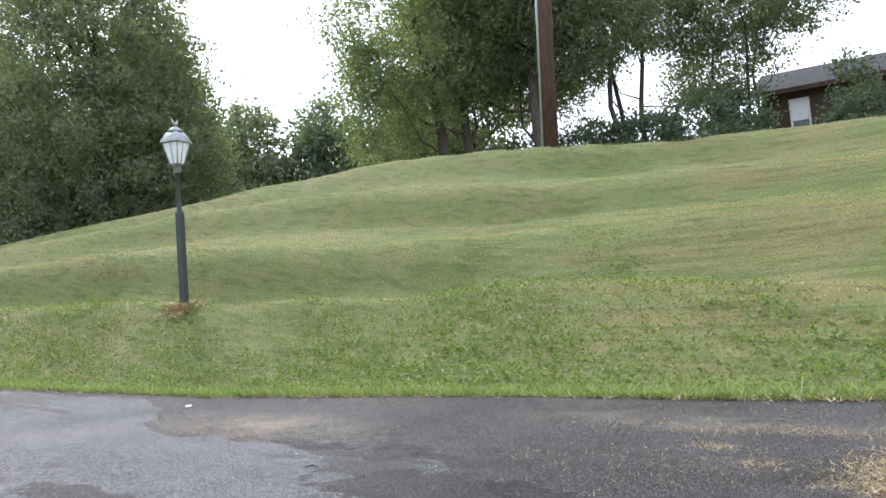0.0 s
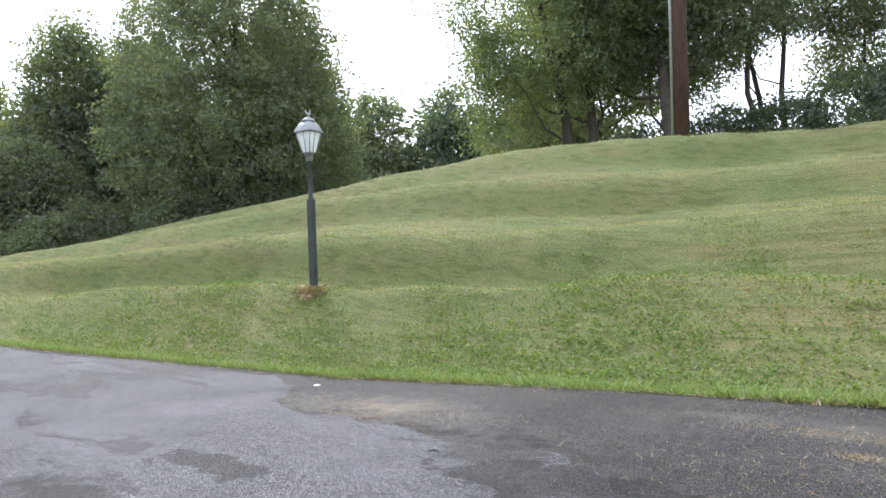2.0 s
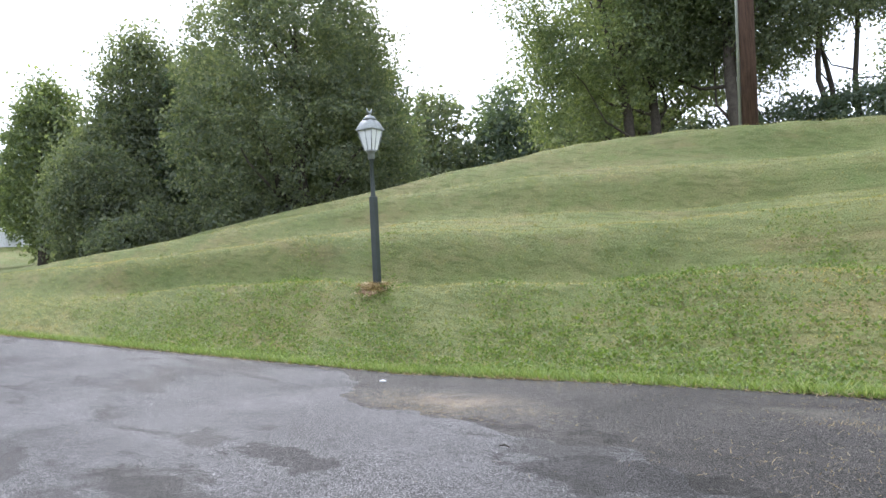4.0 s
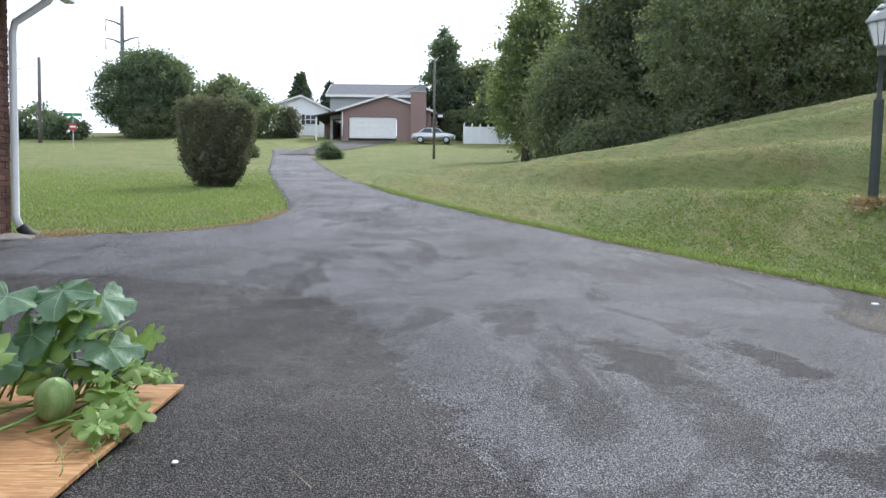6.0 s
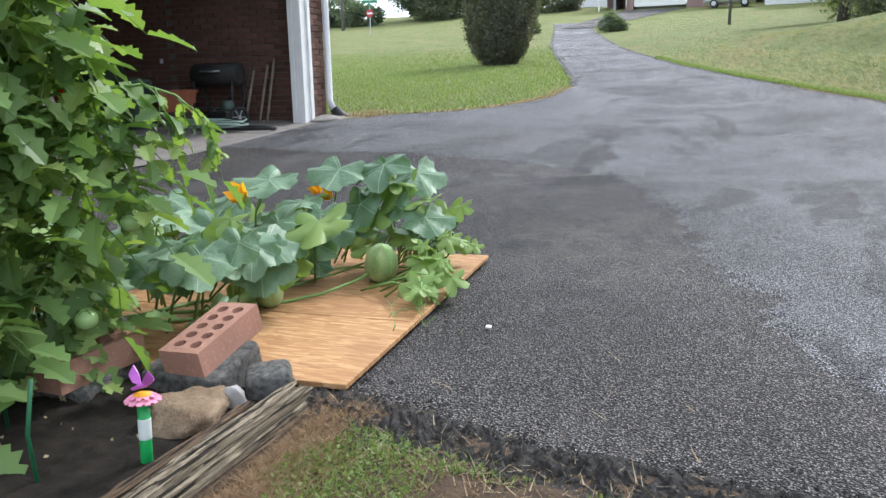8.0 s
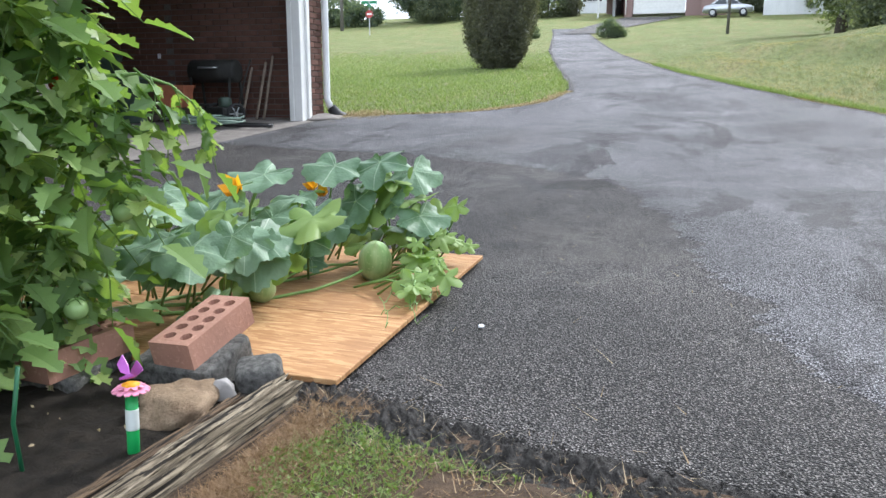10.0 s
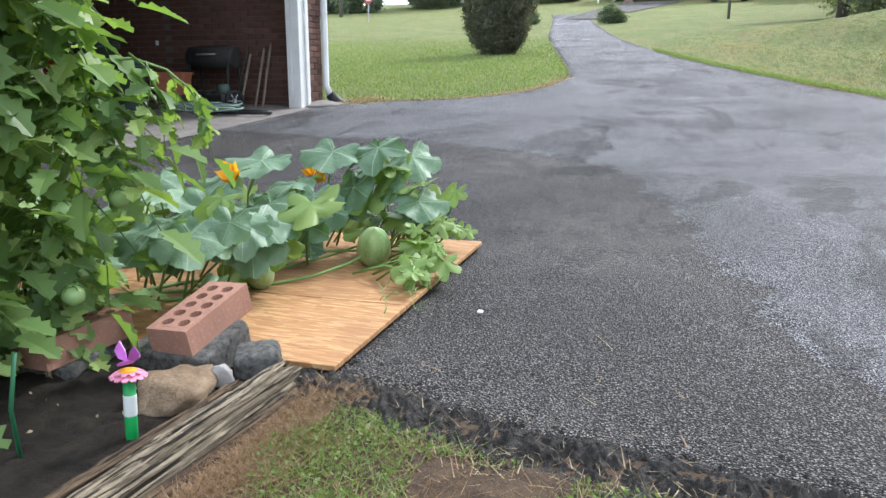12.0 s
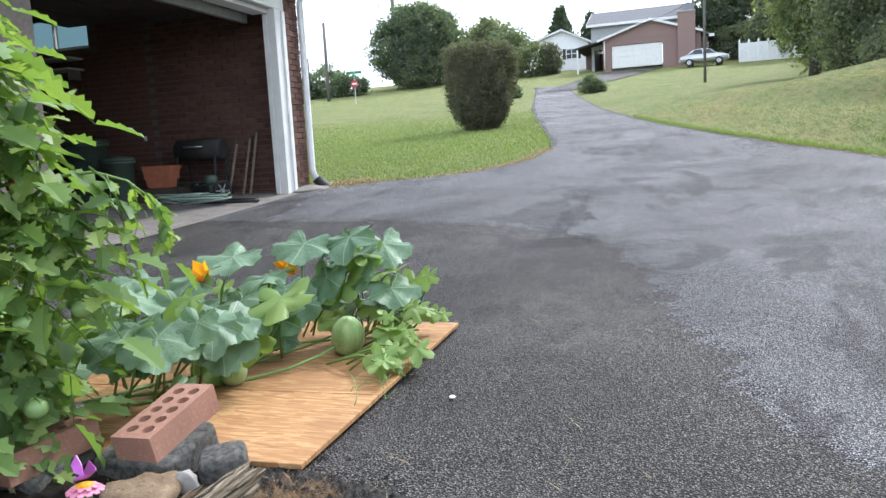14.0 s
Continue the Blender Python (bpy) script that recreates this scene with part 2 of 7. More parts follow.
M_LAWN, M_OSB = lawn_mat(), osb_mat()
M_ASPHALT = asphalt_mat("worn_asphalt", (0.064, 0.058, 0.053), (0.155, 0.144, 0.134), 0.59)
M_ASPHALT_PALE = asphalt_mat("greyed_asphalt", (0.145, 0.142, 0.144), (0.23, 0.227, 0.233), 0.565)
M_BLADE = blade_mat()
M_LAWN_BLADE = leaf_mat("lawn_blades", (0.14, 0.20, 0.06), (0.25, 0.33, 0.115), (0.37, 0.41, 0.18), 0.3, 0.7)
M_WEED = leaf_mat("weed_leaves", (0.10, 0.155, 0.04), (0.185, 0.25, 0.068), (0.25, 0.31, 0.09), 0.3)
M_STRAW = leaf_mat("dry_grass", (0.24, 0.17, 0.10), (0.46, 0.37, 0.23), (0.55, 0.47, 0.32), 0.15, 0.8)
M_STRAW_BROWN = leaf_mat("brown_straw", (0.12, 0.07, 0.035), (0.30, 0.19, 0.10), (0.42, 0.31, 0.19), 0.15, 0.8)
# tree leaves paled and shifted to blue-grey: haze put into the colour
M_LEAF_DARK = leaf_mat("dark_foliage", (0.092, 0.124, 0.102), (0.146, 0.186, 0.145), (0.226, 0.262, 0.195), 0.55)
M_LEAF_MID = leaf_mat("oak_foliage", (0.113, 0.139, 0.107), (0.180, 0.206, 0.150), (0.282, 0.298, 0.21), 0.55)
M_LEAF_LIGHT = leaf_mat("pale_foliage", (0.118, 0.156, 0.095), (0.212, 0.25, 0.15), (0.335, 0.365, 0.22), 0.55)
M_LEAF_FIR = leaf_mat("conifer_needles", (0.071, 0.100, 0.065), (0.106, 0.142, 0.088), None, 0.25)
M_LEAF_RED = leaf_mat("copper_foliage", (0.105, 0.108, 0.085), (0.145, 0.152, 0.112), (0.188, 0.190, 0.130), 0.4)
M_BARK = stone_mat("bark", (0.05, 0.042, 0.035), (0.11, 0.095, 0.08), 9)
M_POLE = wood_mat("creosoted_pole", (0.05, 0.03, 0.022), (0.10, 0.06, 0.045), 5, (8, 8, 0.6))
M_POLE_GREY = wood_mat("grey_pole_wood", (0.09, 0.085, 0.08), (0.17, 0.16, 0.15), 5, (8, 8, 0.6))
M_WHITE = plain("white_paint", (0.74, 0.74, 0.72), 0.55, 0, 0.08, 5, 0.1)
M_VINYL = plain("white_vinyl", (0.78, 0.79, 0.8), 0.4, 0, 0.04, 3, 0.05)
M_GUTTER = plain("white_gutter_metal", (0.76, 0.77, 0.78), 0.42, 0.1, 0.06, 6, 0.05)
M_ROOF = stone_mat("asphalt_shingles", (0.03, 0.03, 0.031), (0.065, 0.063, 0.062), 7)
M_ROOF_GREY = stone_mat("grey_shingles", (0.12, 0.122, 0.128), (0.19, 0.193, 0.2), 7)
# base darkened: part of the interior's dimness is in the brick colour
M_BRICK_NEAR = brick_mat("garage_brick", (0.105, 0.058, 0.045), (0.185, 0.098, 0.075))
# red greyed down, with distance haze painted into the brick colour
M_BRICK_FAR = brick_mat("house_brick", (0.225, 0.155, 0.14), (0.285, 0.198, 0.18), 0.2)
M_BRICK_DARK = brick_mat("bungalow_brick", (0.085, 0.06, 0.05), (0.13, 0.09, 0.075))
M_MORTAR = stone_mat("mortar", (0.13, 0.11, 0.10), (0.2, 0.18, 0.16), 25)
M_BRICK_LOOSE = brick_mat("cored_brick_clay", (0.33, 0.175, 0.125), (0.44, 0.255, 0.185), 0.45)
M_CONCRETE = stone_mat("concrete_slab", (0.30, 0.28, 0.26), (0.46, 0.44, 0.41), 4, 0.3)
# dirty concrete, darkened further to dim the garage interior
M_FLOOR = stone_mat("dirty_concrete_floor", (0.16, 0.145, 0.13), (0.28, 0.255, 0.23), 5, 0.3)
M_BLOCK = stone_mat("grey_concrete_block", (0.05, 0.049, 0.045), (0.27, 0.262, 0.242), 75, 1.0)
M_STONE = stone_mat("tan_field_stone", (0.17, 0.115, 0.07), (0.38, 0.28, 0.185), 22, 1.0)
# soil colour taken very dark to include the shade under the plants
M_SOIL = stone_mat("dark_garden_soil", (0.010, 0.008, 0.006), (0.032, 0.025, 0.018), 30, 1.0)
M_TIMBER = wood_mat("weathered_timber", (0.03, 0.022, 0.015), (0.34, 0.28, 0.195), 14, (0.8, 15, 15), crack=0.95)
M_DARKWOOD = wood_mat("dark_rafters", (0.05, 0.04, 0.03), (0.1, 0.08, 0.06), 5)
M_TIMBER_ROT = wood_mat("rotten_brown_timber", (0.016, 0.011, 0.007), (0.15, 0.10, 0.058), 14, (0.8, 15, 15), crack=0.9)
M_SIDING = plain("grey_siding", (0.36, 0.37, 0.375), 0.6, 0, 0.08, 3, 0.1)
M_GLASS_FAR = plain("dark_window_glass", (0.05, 0.06, 0.07), 0.08, 0, 0.1, 2, 0.0)
M_LAMP_POST = plain("dark_green_post_paint", (0.035, 0.045, 0.04), 0.5, 0, 0.25, 8, 0.2)
M_LAMP_METAL = plain("greyed_lantern_metal", (0.30, 0.32, 0.31), 0.5, 0.3, 0.25, 16, 0.2)
M_FROST = plain("frosted_lantern_glass", (0.72, 0.74, 0.72), 0.25, 0, 0.08, 12, 0.02)
M_STEEL = plain("galvanised_steel", (0.42, 0.43, 0.44), 0.4, 0.7, 0.15, 12, 0.1)
M_BLACK = plain("black_rubber", (0.02, 0.02, 0.021), 0.6, 0, 0.25, 20, 0.2)
M_SILVER = plain("silver_car_paint", (0.55, 0.57, 0.58), 0.25, 0.5, 0.04, 2, 0.0)
M_RED_SIGN = plain("red_sign_paint", (0.42, 0.07, 0.07), 0.4, 0, 0.05, 4, 0.0)
M_GREEN_SIGN = plain("green_sign_paint", (0.02, 0.2, 0.09), 0.4, 0, 0.05, 4, 0.0)

# ---- builders ----
def mesh_of(name, bm, mat, smooth=False):
    me = bpy.data.meshes.new(name)
    if smooth:
        for f in bm.faces:
            f.smooth = True
    bm.to_mesh(me)
    bm.free()
    for m in mat if isinstance(mat, (list, tuple)) else [mat]:
        me.materials.append(m)
    return me


def thing(name, x, y, z, label, category, group="", turn=0.0, kind=""):
    """An empty at a thing's base, to parent its parts."""
    ob = new(name)
    ob.empty_display_size = 0.1
    ob.matrix_world = pose(x, y, z, 0, 0, turn)
    return tagged(ob, label, category, group, kind)


def part(name, bm, mat, parent, label="", smooth=False):
    """One mesh object under a thing or under a part, built in its parent's own axes."""
    ob = new(name, mesh_of(name, bm, mat, smooth))
    ob.parent = parent
    return tagged(ob, label) if label else ob


def solid(name, bm, mat, label, category, group="", m=None, smooth=False, kind=""):
    """A thing that is one mesh."""
    ob = new(name, mesh_of(name, bm, mat, smooth))
    if m is not None:
        ob.matrix_world = m
    return tagged(ob, label, category, group, kind)


def box(bm, x0, y0, z0, x1, y1, z1, bevel=0.0, m=None, seg=1):
    """Adds a box to bm, its edges bevelled."""
    v = bmesh.ops.create_cube(bm, size=1.0)["verts"]
    t = Matrix.Translation(((x0 + x1) / 2, (y0 + y1) / 2, (z0 + z1) / 2)) @ Matrix.Diagonal((x1 - x0, y1 - y0, z1 - z0, 1))
    bmesh.ops.transform(bm, matrix=(m @ t) if m is not None else t, verts=v)
    if bevel:
        e = list({e for w in v for e in w.link_edges})
        bmesh.ops.bevel(bm, geom=e, offset=bevel, segments=seg, affect="EDGES", profile=0.6)
    return bm


def cubed(*a, **k):
    return box(bmesh.new(), *a, **k)


def tube(bm, pts, radii, n=8, caps=True):
    """A tube through points, with a radius at each."""
    pts = [Vector(p) for p in pts]
    if isinstance(radii, (int, float)):
        radii = [radii] * len(pts)
    radii = [float(r) for r in radii]
    rings = []
    for i, p in enumerate(pts):
        d = (pts[min(i + 1, len(pts) - 1)] - pts[max(i - 1, 0)]).normalized()
        a = d.orthogonal().normalized() if i == 0 else (rings[-1][1] - d * rings[-1][1].dot(d)).normalized()
        b = d.cross(a)
        rings.append(([bm.verts.new(p + radii[i] * (math.cos(k * 2 * math.pi / n) * a + math.sin(k * 2 * math.pi / n) * b)) for k in range(n)], a))
    for (r0, _), (r1, _) in zip(rings, rings[1:]):
        for k in range(n):
            f = bm.faces.new((r0[k], r0[(k + 1) % n], r1[(k + 1) % n], r1[k]))
            f.smooth = True
    if caps:
        bm.faces.new(rings[0][0][::-1])
        bm.faces.new(rings[-1][0])
    return bm


def tubed(*a, **k):
    return tube(bmesh.new(), *a, **k)


def lathe(profile, n=20, bm=None):
    """A turned body from (radius, z) pairs."""
    bm = bm or bmesh.new()
    rings = []
    for r, z in profile:
        rings.append([bm.verts.new((r * math.cos(k * 2 * math.pi / n), r * math.sin(k * 2 * math.pi / n), z)) for k in range(n)])
    for a, b in zip(rings, rings[1:]):
        for k in range(n):
            f = bm.faces.new((a[k], a[(k + 1) % n], b[(k + 1) % n], b[k]))
            f.smooth = True
    bm.faces.new(rings[0][::-1])
    bm.faces.new(rings[-1])
    return bm


def ball(bm, c, r, sub=2, squash=(1, 1, 1), rough=0.0, freq=3.0):
    v = bmesh.ops.create_icosphere(bm, subdivisions=sub, radius=1.0)["verts"]
    for w in v:
        k = 1 + rough * noise.noise(w.co * freq + Vector(c))
        w.co = Vector(c) + Vector((w.co.x * squash[0], w.co.y * squash[1], w.co.z * squash[2])) * r * k
    return bm


def soup(name, verts, faces, mat, smooth=False):
    """A mesh from arrays, for what has very many small faces."""
    me = bpy.data.meshes.new(name)
    me.from_pydata(verts, [], faces)
    me.materials.append(mat)
    if smooth:
        me.shade_smooth()
    me.update()
    return me


def cards(centres, size, rng, droop=0.3, lean=None, aspect=0.6):
    """Folded leaf blades, two triangles each, at many places: vertex and face arrays."""
    n = len(centres)
    d = rng.normal(size=(n, 3))
    d[:, 2] -= droop
    d /= np.linalg.norm(d, axis=1)[:, None]
    u = rng.normal(size=(n, 3))
    u -= d * (u * d).sum(1)[:, None]
    u /= np.linalg.norm(u, axis=1)[:, None]
    w = np.cross(d, u)
    s = (size * rng.uniform(0.6, 1.35, n))[:, None]
    tip = centres + d * s
    left = centres + d * s * 0.45 + u * s * aspect * 0.5 + w * s * 0.12
    right = centres + d * s * 0.45 - u * s * aspect * 0.5 + w * s * 0.12
    v = np.stack([centres, left, tip, right], 1).reshape(-1, 3)
    i = np.arange(n)[:, None] * 4
    f = np.concatenate([i + np.array([[0, 2, 1]]), i + np.array([[0, 3, 2]])])
    return v, f


def blades(xy, zs, rng, height, width, splay=0.5):
    """Upright grass blades, one narrow triangle each."""
    n = len(xy)
    a = rng.uniform(0, 2 * np.pi, n)
    h = height * rng.uniform(0.5, 1.4, n)
    lean = rng.normal(size=(n, 2)) * splay * h[:, None]
    w = width * rng.uniform(0.6, 1.3, n)
    off = np.stack([np.cos(a) * w, np.sin(a) * w], 1)
    v = np.zeros((n, 3, 3))
    v[:, 0, :2], v[:, 1, :2], v[:, 2, :2] = xy + off, xy - off, xy + lean
    v[:, 0, 2] = v[:, 1, 2] = zs - 0.005
    v[:, 2, 2] = zs + h
    return v.reshape(-1, 3), np.arange(n * 3).reshape(n, 3)


# ---- the lie of the land ----
EDGE_X = [-60, -52, -43, -34, -29, -18.5, -13, -10.2, -8.8, -6.45, -5.2, -4.3, -2.8, -1.2, 1.5, 8]
EDGE_Y = [-8.9, -7.4, -5.7, -4.0, -3.05, -0.7, 0.78, 1.6, 2.02, 2.72, 3.1, 3.3, 3.4, 3.53, 3.75, 4.3]
LAWN_X = [-60, -52, -33, -21, -15, -13.15, -10.9, -10, -9.25, -8.95, -8.7, 8]
LAWN_Y = [-11.4, -9.8, -6.5, -4.0, -2.72, -2.42, -2.48, -2.75, -3.2, -4.0, -4.72, -4.85]
HILL_X = [-60, -40, -30, -25, -20, -14, -10, -7, -3, 4, 30]
HILL_A = [0, 0.10, 0.55, 0.95, 1.58, 2.44, 2.92, 3.05, 2.55, 2.2, 2.0]
RISE_S = [-1, 0.3, 0.5, 0.9, 1.55, 2.6, 4.2, 6.0, 7.6, 9.0, 12, 60]
RISE_P = [0, 0, 0.012, 0.075, 0.205, 0.33, 0.50, 0.70, 0.88, 0.98, 1.06, 1.35]


def soft_interp(v, xs, ys, w):
    """Linear between knots, with the corners rounded over w."""
    return sum(np.interp(v + k * w, xs, ys) for k in (-1, -0.6, -0.2, 0.2, 0.6, 1)) / 6


def edge_y(x):
    return soft_interp(x, EDGE_X, EDGE_Y, 0.5)


def lawn_y(x):
    return soft_interp(x, LAWN_X, LAWN_Y, 0.3)


def land(x, y):
    """Height of the ground at x, y (arrays)."""
    x, y = np.asarray(x, float), np.asarray(y, float)
    u = np.clip(-x - 5, 0, 78)
    z = 0.0653 * u + 0.000587 * u * u
    s = (y - edge_y(x)) * 0.97
    amp = soft_interp(x, HILL_X, HILL_A, 2.0)
    lift = soft_interp(np.clip(s, -1, 60), RISE_S, RISE_P, 0.3)
    z = z + amp * lift
    # old terraces along the bank, and the unevenness of rough-mown turf
    t = s + 0.35 * np.sin(x * 0.31) + 0.12 * np.sin(x * 0.9 + 1)
    band = np.clip(s - 0.8, 0, 1) * np.clip(9.5 - s, 0, 1) * np.clip(amp / 2.5, 0, 1)
    ph = t * 2 * np.pi / 2.3 + 0.4
    ledge = np.sin(ph + 0.55 * np.sin(ph))
    z = z + band * (0.13 * ledge + 0.045 * np.sin(2 * ph) + 0.03 * np.sin(t * 2 * np.pi / 0.83 + x * 0.4))
    z = z + band * 0.025 * (np.sin(x * 2.3 + y * 1.1) * np.sin(y * 2.9 - x * 0.7))
    return z


def land_at(x, y):
    return float(land(x, y))

# ---- ground and driveway ----
def near_x(y):
    """The driveway's broken edge at the garden, near the camera."""
    return np.interp(y, [-5, -1.2, -0.95, -0.5, 0, 1, 2.2, 4.5], [-1.3, -1.3, -1.13, -0.99, -0.93, -0.72, -0.38, 0.4])


def build_ground():
    a = np.sinh(np.linspace(-1, 1, 381) * 6.2) / math.sinh(6.2)
    b = np.sinh(np.linspace(-1, 1, 371) * 5.8) / math.sinh(5.8)
    xs, ys = -5 + a * 700, 3.5 + b * 700
    gx, gy = np.meshgrid(xs, ys, indexing="ij")
    gz = land(gx, gy)
    on_drive = (gy < edge_y(gx) + 0.02) & (gy > lawn_y(gx) - 0.02) & (gx < near_x(gy) + 0.05)
    gz = np.where(on_drive, gz - 0.03, gz)
    n, k = len(xs), len(ys)
    v = np.stack([gx, gy, gz], -1).reshape(-1, 3)
    i = (np.arange(n - 1)[:, None] * k + np.arange(k - 1)[None]).reshape(-1)
    f = np.stack([i, i + k, i + k + 1, i + 1], 1)
    ob = new("ground", soup("ground", v.tolist(), f.tolist(), M_LAWN, True))
    tagged(ob, "rough-mown green lawn rising into a terraced bank", "lawn", kind="structure")


def build_drive():
    xs = np.concatenate([np.linspace(1.5, -14, 250), np.linspace(-14.2, -58, 120)])
    k = 90
    rows, rng = [], np.random.RandomState(3)
    for x0 in xs:
        lo, hi = float(lawn_y(x0)), float(edge_y(x0))
        lo += 0.05 * noise.noise((x0 * 2.1, 7, 0)) + 0.03 * noise.noise((x0 * 9, 3, 0))
        hi += 0.05 * noise.noise((x0 * 1.7, 1, 0)) + 0.035 * noise.noise((x0 * 8, 5, 0))
        y = np.linspace(lo, hi, k)
        rows.append(np.stack([np.full(k, x0), y], 1))
    g = np.array(rows)
    # draw the near border in to the garden's edge
    fall = np.clip((g[..., 0] + 6) / 5.0, 0, 1) ** 2
    near = near_x(g[..., 1])
    ragged = np.array([[0.05 * noise.noise((0, q * 3.0, 2)) + 0.03 * noise.noise((0, q * 11, 9)) for q in r] for r in g[..., 1]])
    full = np.clip((g[..., 0] + 6) / 7.5, 0, 1)
    g[..., 0] = np.where(g[..., 0] > -6, -6 + full * (near + ragged + 6), g[..., 0])
    z = land(g[..., 0], g[..., 1]) + 0.004
    z = z + 0.006 * np.sin(g[..., 0] * 1.9 + g[..., 1]) * np.sin(g[..., 1] * 1.3)
    crumble = np.clip((g[..., 0] - near + 0.12) / 0.12, 0, 1) * (g[..., 0] > -2)
    z = z - 0.012 * crumble
    n = len(xs)
    v = np.concatenate([g, z[..., None]], -1).reshape(-1, 3)
    i = (np.arange(n - 1)[:, None] * k + np.arange(k - 1)[None]).reshape(-1)
    f = np.stack([i, i + 1, i + k + 1, i + k], 1).tolist()
    # a skirt gives the sheet its thickness
    rim = list(range(k)) + [r * k + k - 1 for r in range(1, n)] + [(n - 1) * k + c for c in range(k - 2, -1, -1)] + [r * k for r in range(n - 2, 0, -1)]
    base = len(v)
    low = v[rim] - np.array([0, 0, 0.09])
    v = np.concatenate([v, low])
    for j in range(len(rim)):
        q = (j + 1) % len(rim)
        f.append([rim[j], base + j, base + q, rim[q]])
    ob = new("driveway", soup("driveway", v.tolist(), f, M_ASPHALT, True))
    tagged(ob, "worn grey asphalt driveway with damp patches", "driveway", kind="structure")


def build_patch():
    """A paler, later layer of asphalt with a ragged border, a few millimetres proud of the old one."""
    kx = [-1.0, -1.15, -1.3, -1.45, -1.6, -1.9, -2.47, -3.4, -4.4, -5.0, -5.35, -5.8, -6.6, -58]
    lo = [0.62, 0.46, 0.2, 0.05, -0.05, -0.12, -0.2, -0.34, -0.6, -0.9, -1.35, -2.6, -9, -20]
    hi = [1.7, 1.8, 1.85, 1.9, 2.0, 2.0, 2.05, 2.15, 2.35, 2.6, 2.8, 3.0, 4, 8]
    xs, k = np.concatenate([np.linspace(-1.0, -7, 420), np.linspace(-7.05, -58, 200)]), 76
    g = []
    for x0 in xs:
        wild = noise.noise((x0 * 2.2, 2, 0)) * 0.13 + 0.10 * noise.noise((x0 * 6, 4, 0)) + 0.06 * noise.noise((x0 * 17, 4, 0)) + 0.04 * noise.noise((x0 * 41, 4, 0))
        a = max(np.interp(-x0, [-q for q in kx], lo) + 0.10 * noise.noise((x0 * 0.75, 2, 0)) + wild, float(lawn_y(x0)) + 0.12 + 0.4 * wild)
        b = min(np.interp(-x0, [-q for q in kx], hi) + 0.3 * noise.noise((x0 * 0.9, 8, 0)) + 0.12 * noise.noise((x0 * 2.4, 8, 0)) + 0.08 * noise.noise((x0 * 5, 6, 0)), float(edge_y(x0)) - 0.16 + 0.5 * wild)
        y = np.linspace(a, max(b, a + 0.05), k)
        g.append(np.stack([np.full(k, x0), y], 1))
    g = np.array(g)
    z = land(g[..., 0], g[..., 1]) + 0.012 + 0.006 * np.sin(g[..., 0] * 1.9 + g[..., 1]) * np.sin(g[..., 1] * 1.3)
    z[:, 0] -= 0.0085
    z[:, 1] -= 0.004
    z[:, -1] -= 0.0085
    z[0] -= 0.0085
    z[-1] -= 0.0085
    n = len(xs)
    v = np.concatenate([g, z[..., None]], -1).reshape(-1, 3)
    i = (np.arange(n - 1)[:, None] * k + np.arange(k - 1)[None]).reshape(-1)
    f = np.stack([i, i + 1, i + k + 1, i + k], 1)
    ob = new("pavement_patch", soup("pavement_patch", v.tolist(), f.tolist(), M_ASPHALT_PALE, True))
    tagged(ob, "paler grey resurfaced strip of the driveway", "driveway", kind="structure")


build_ground()
build_drive()
build_patch()


def scatter(rng, n, x0, x1, y0, y1, keep):
    p = np.stack([rng.uniform(x0, x1, n), rng.uniform(y0, y1, n)], 1)
    return p[keep(p[:, 0], p[:, 1])]


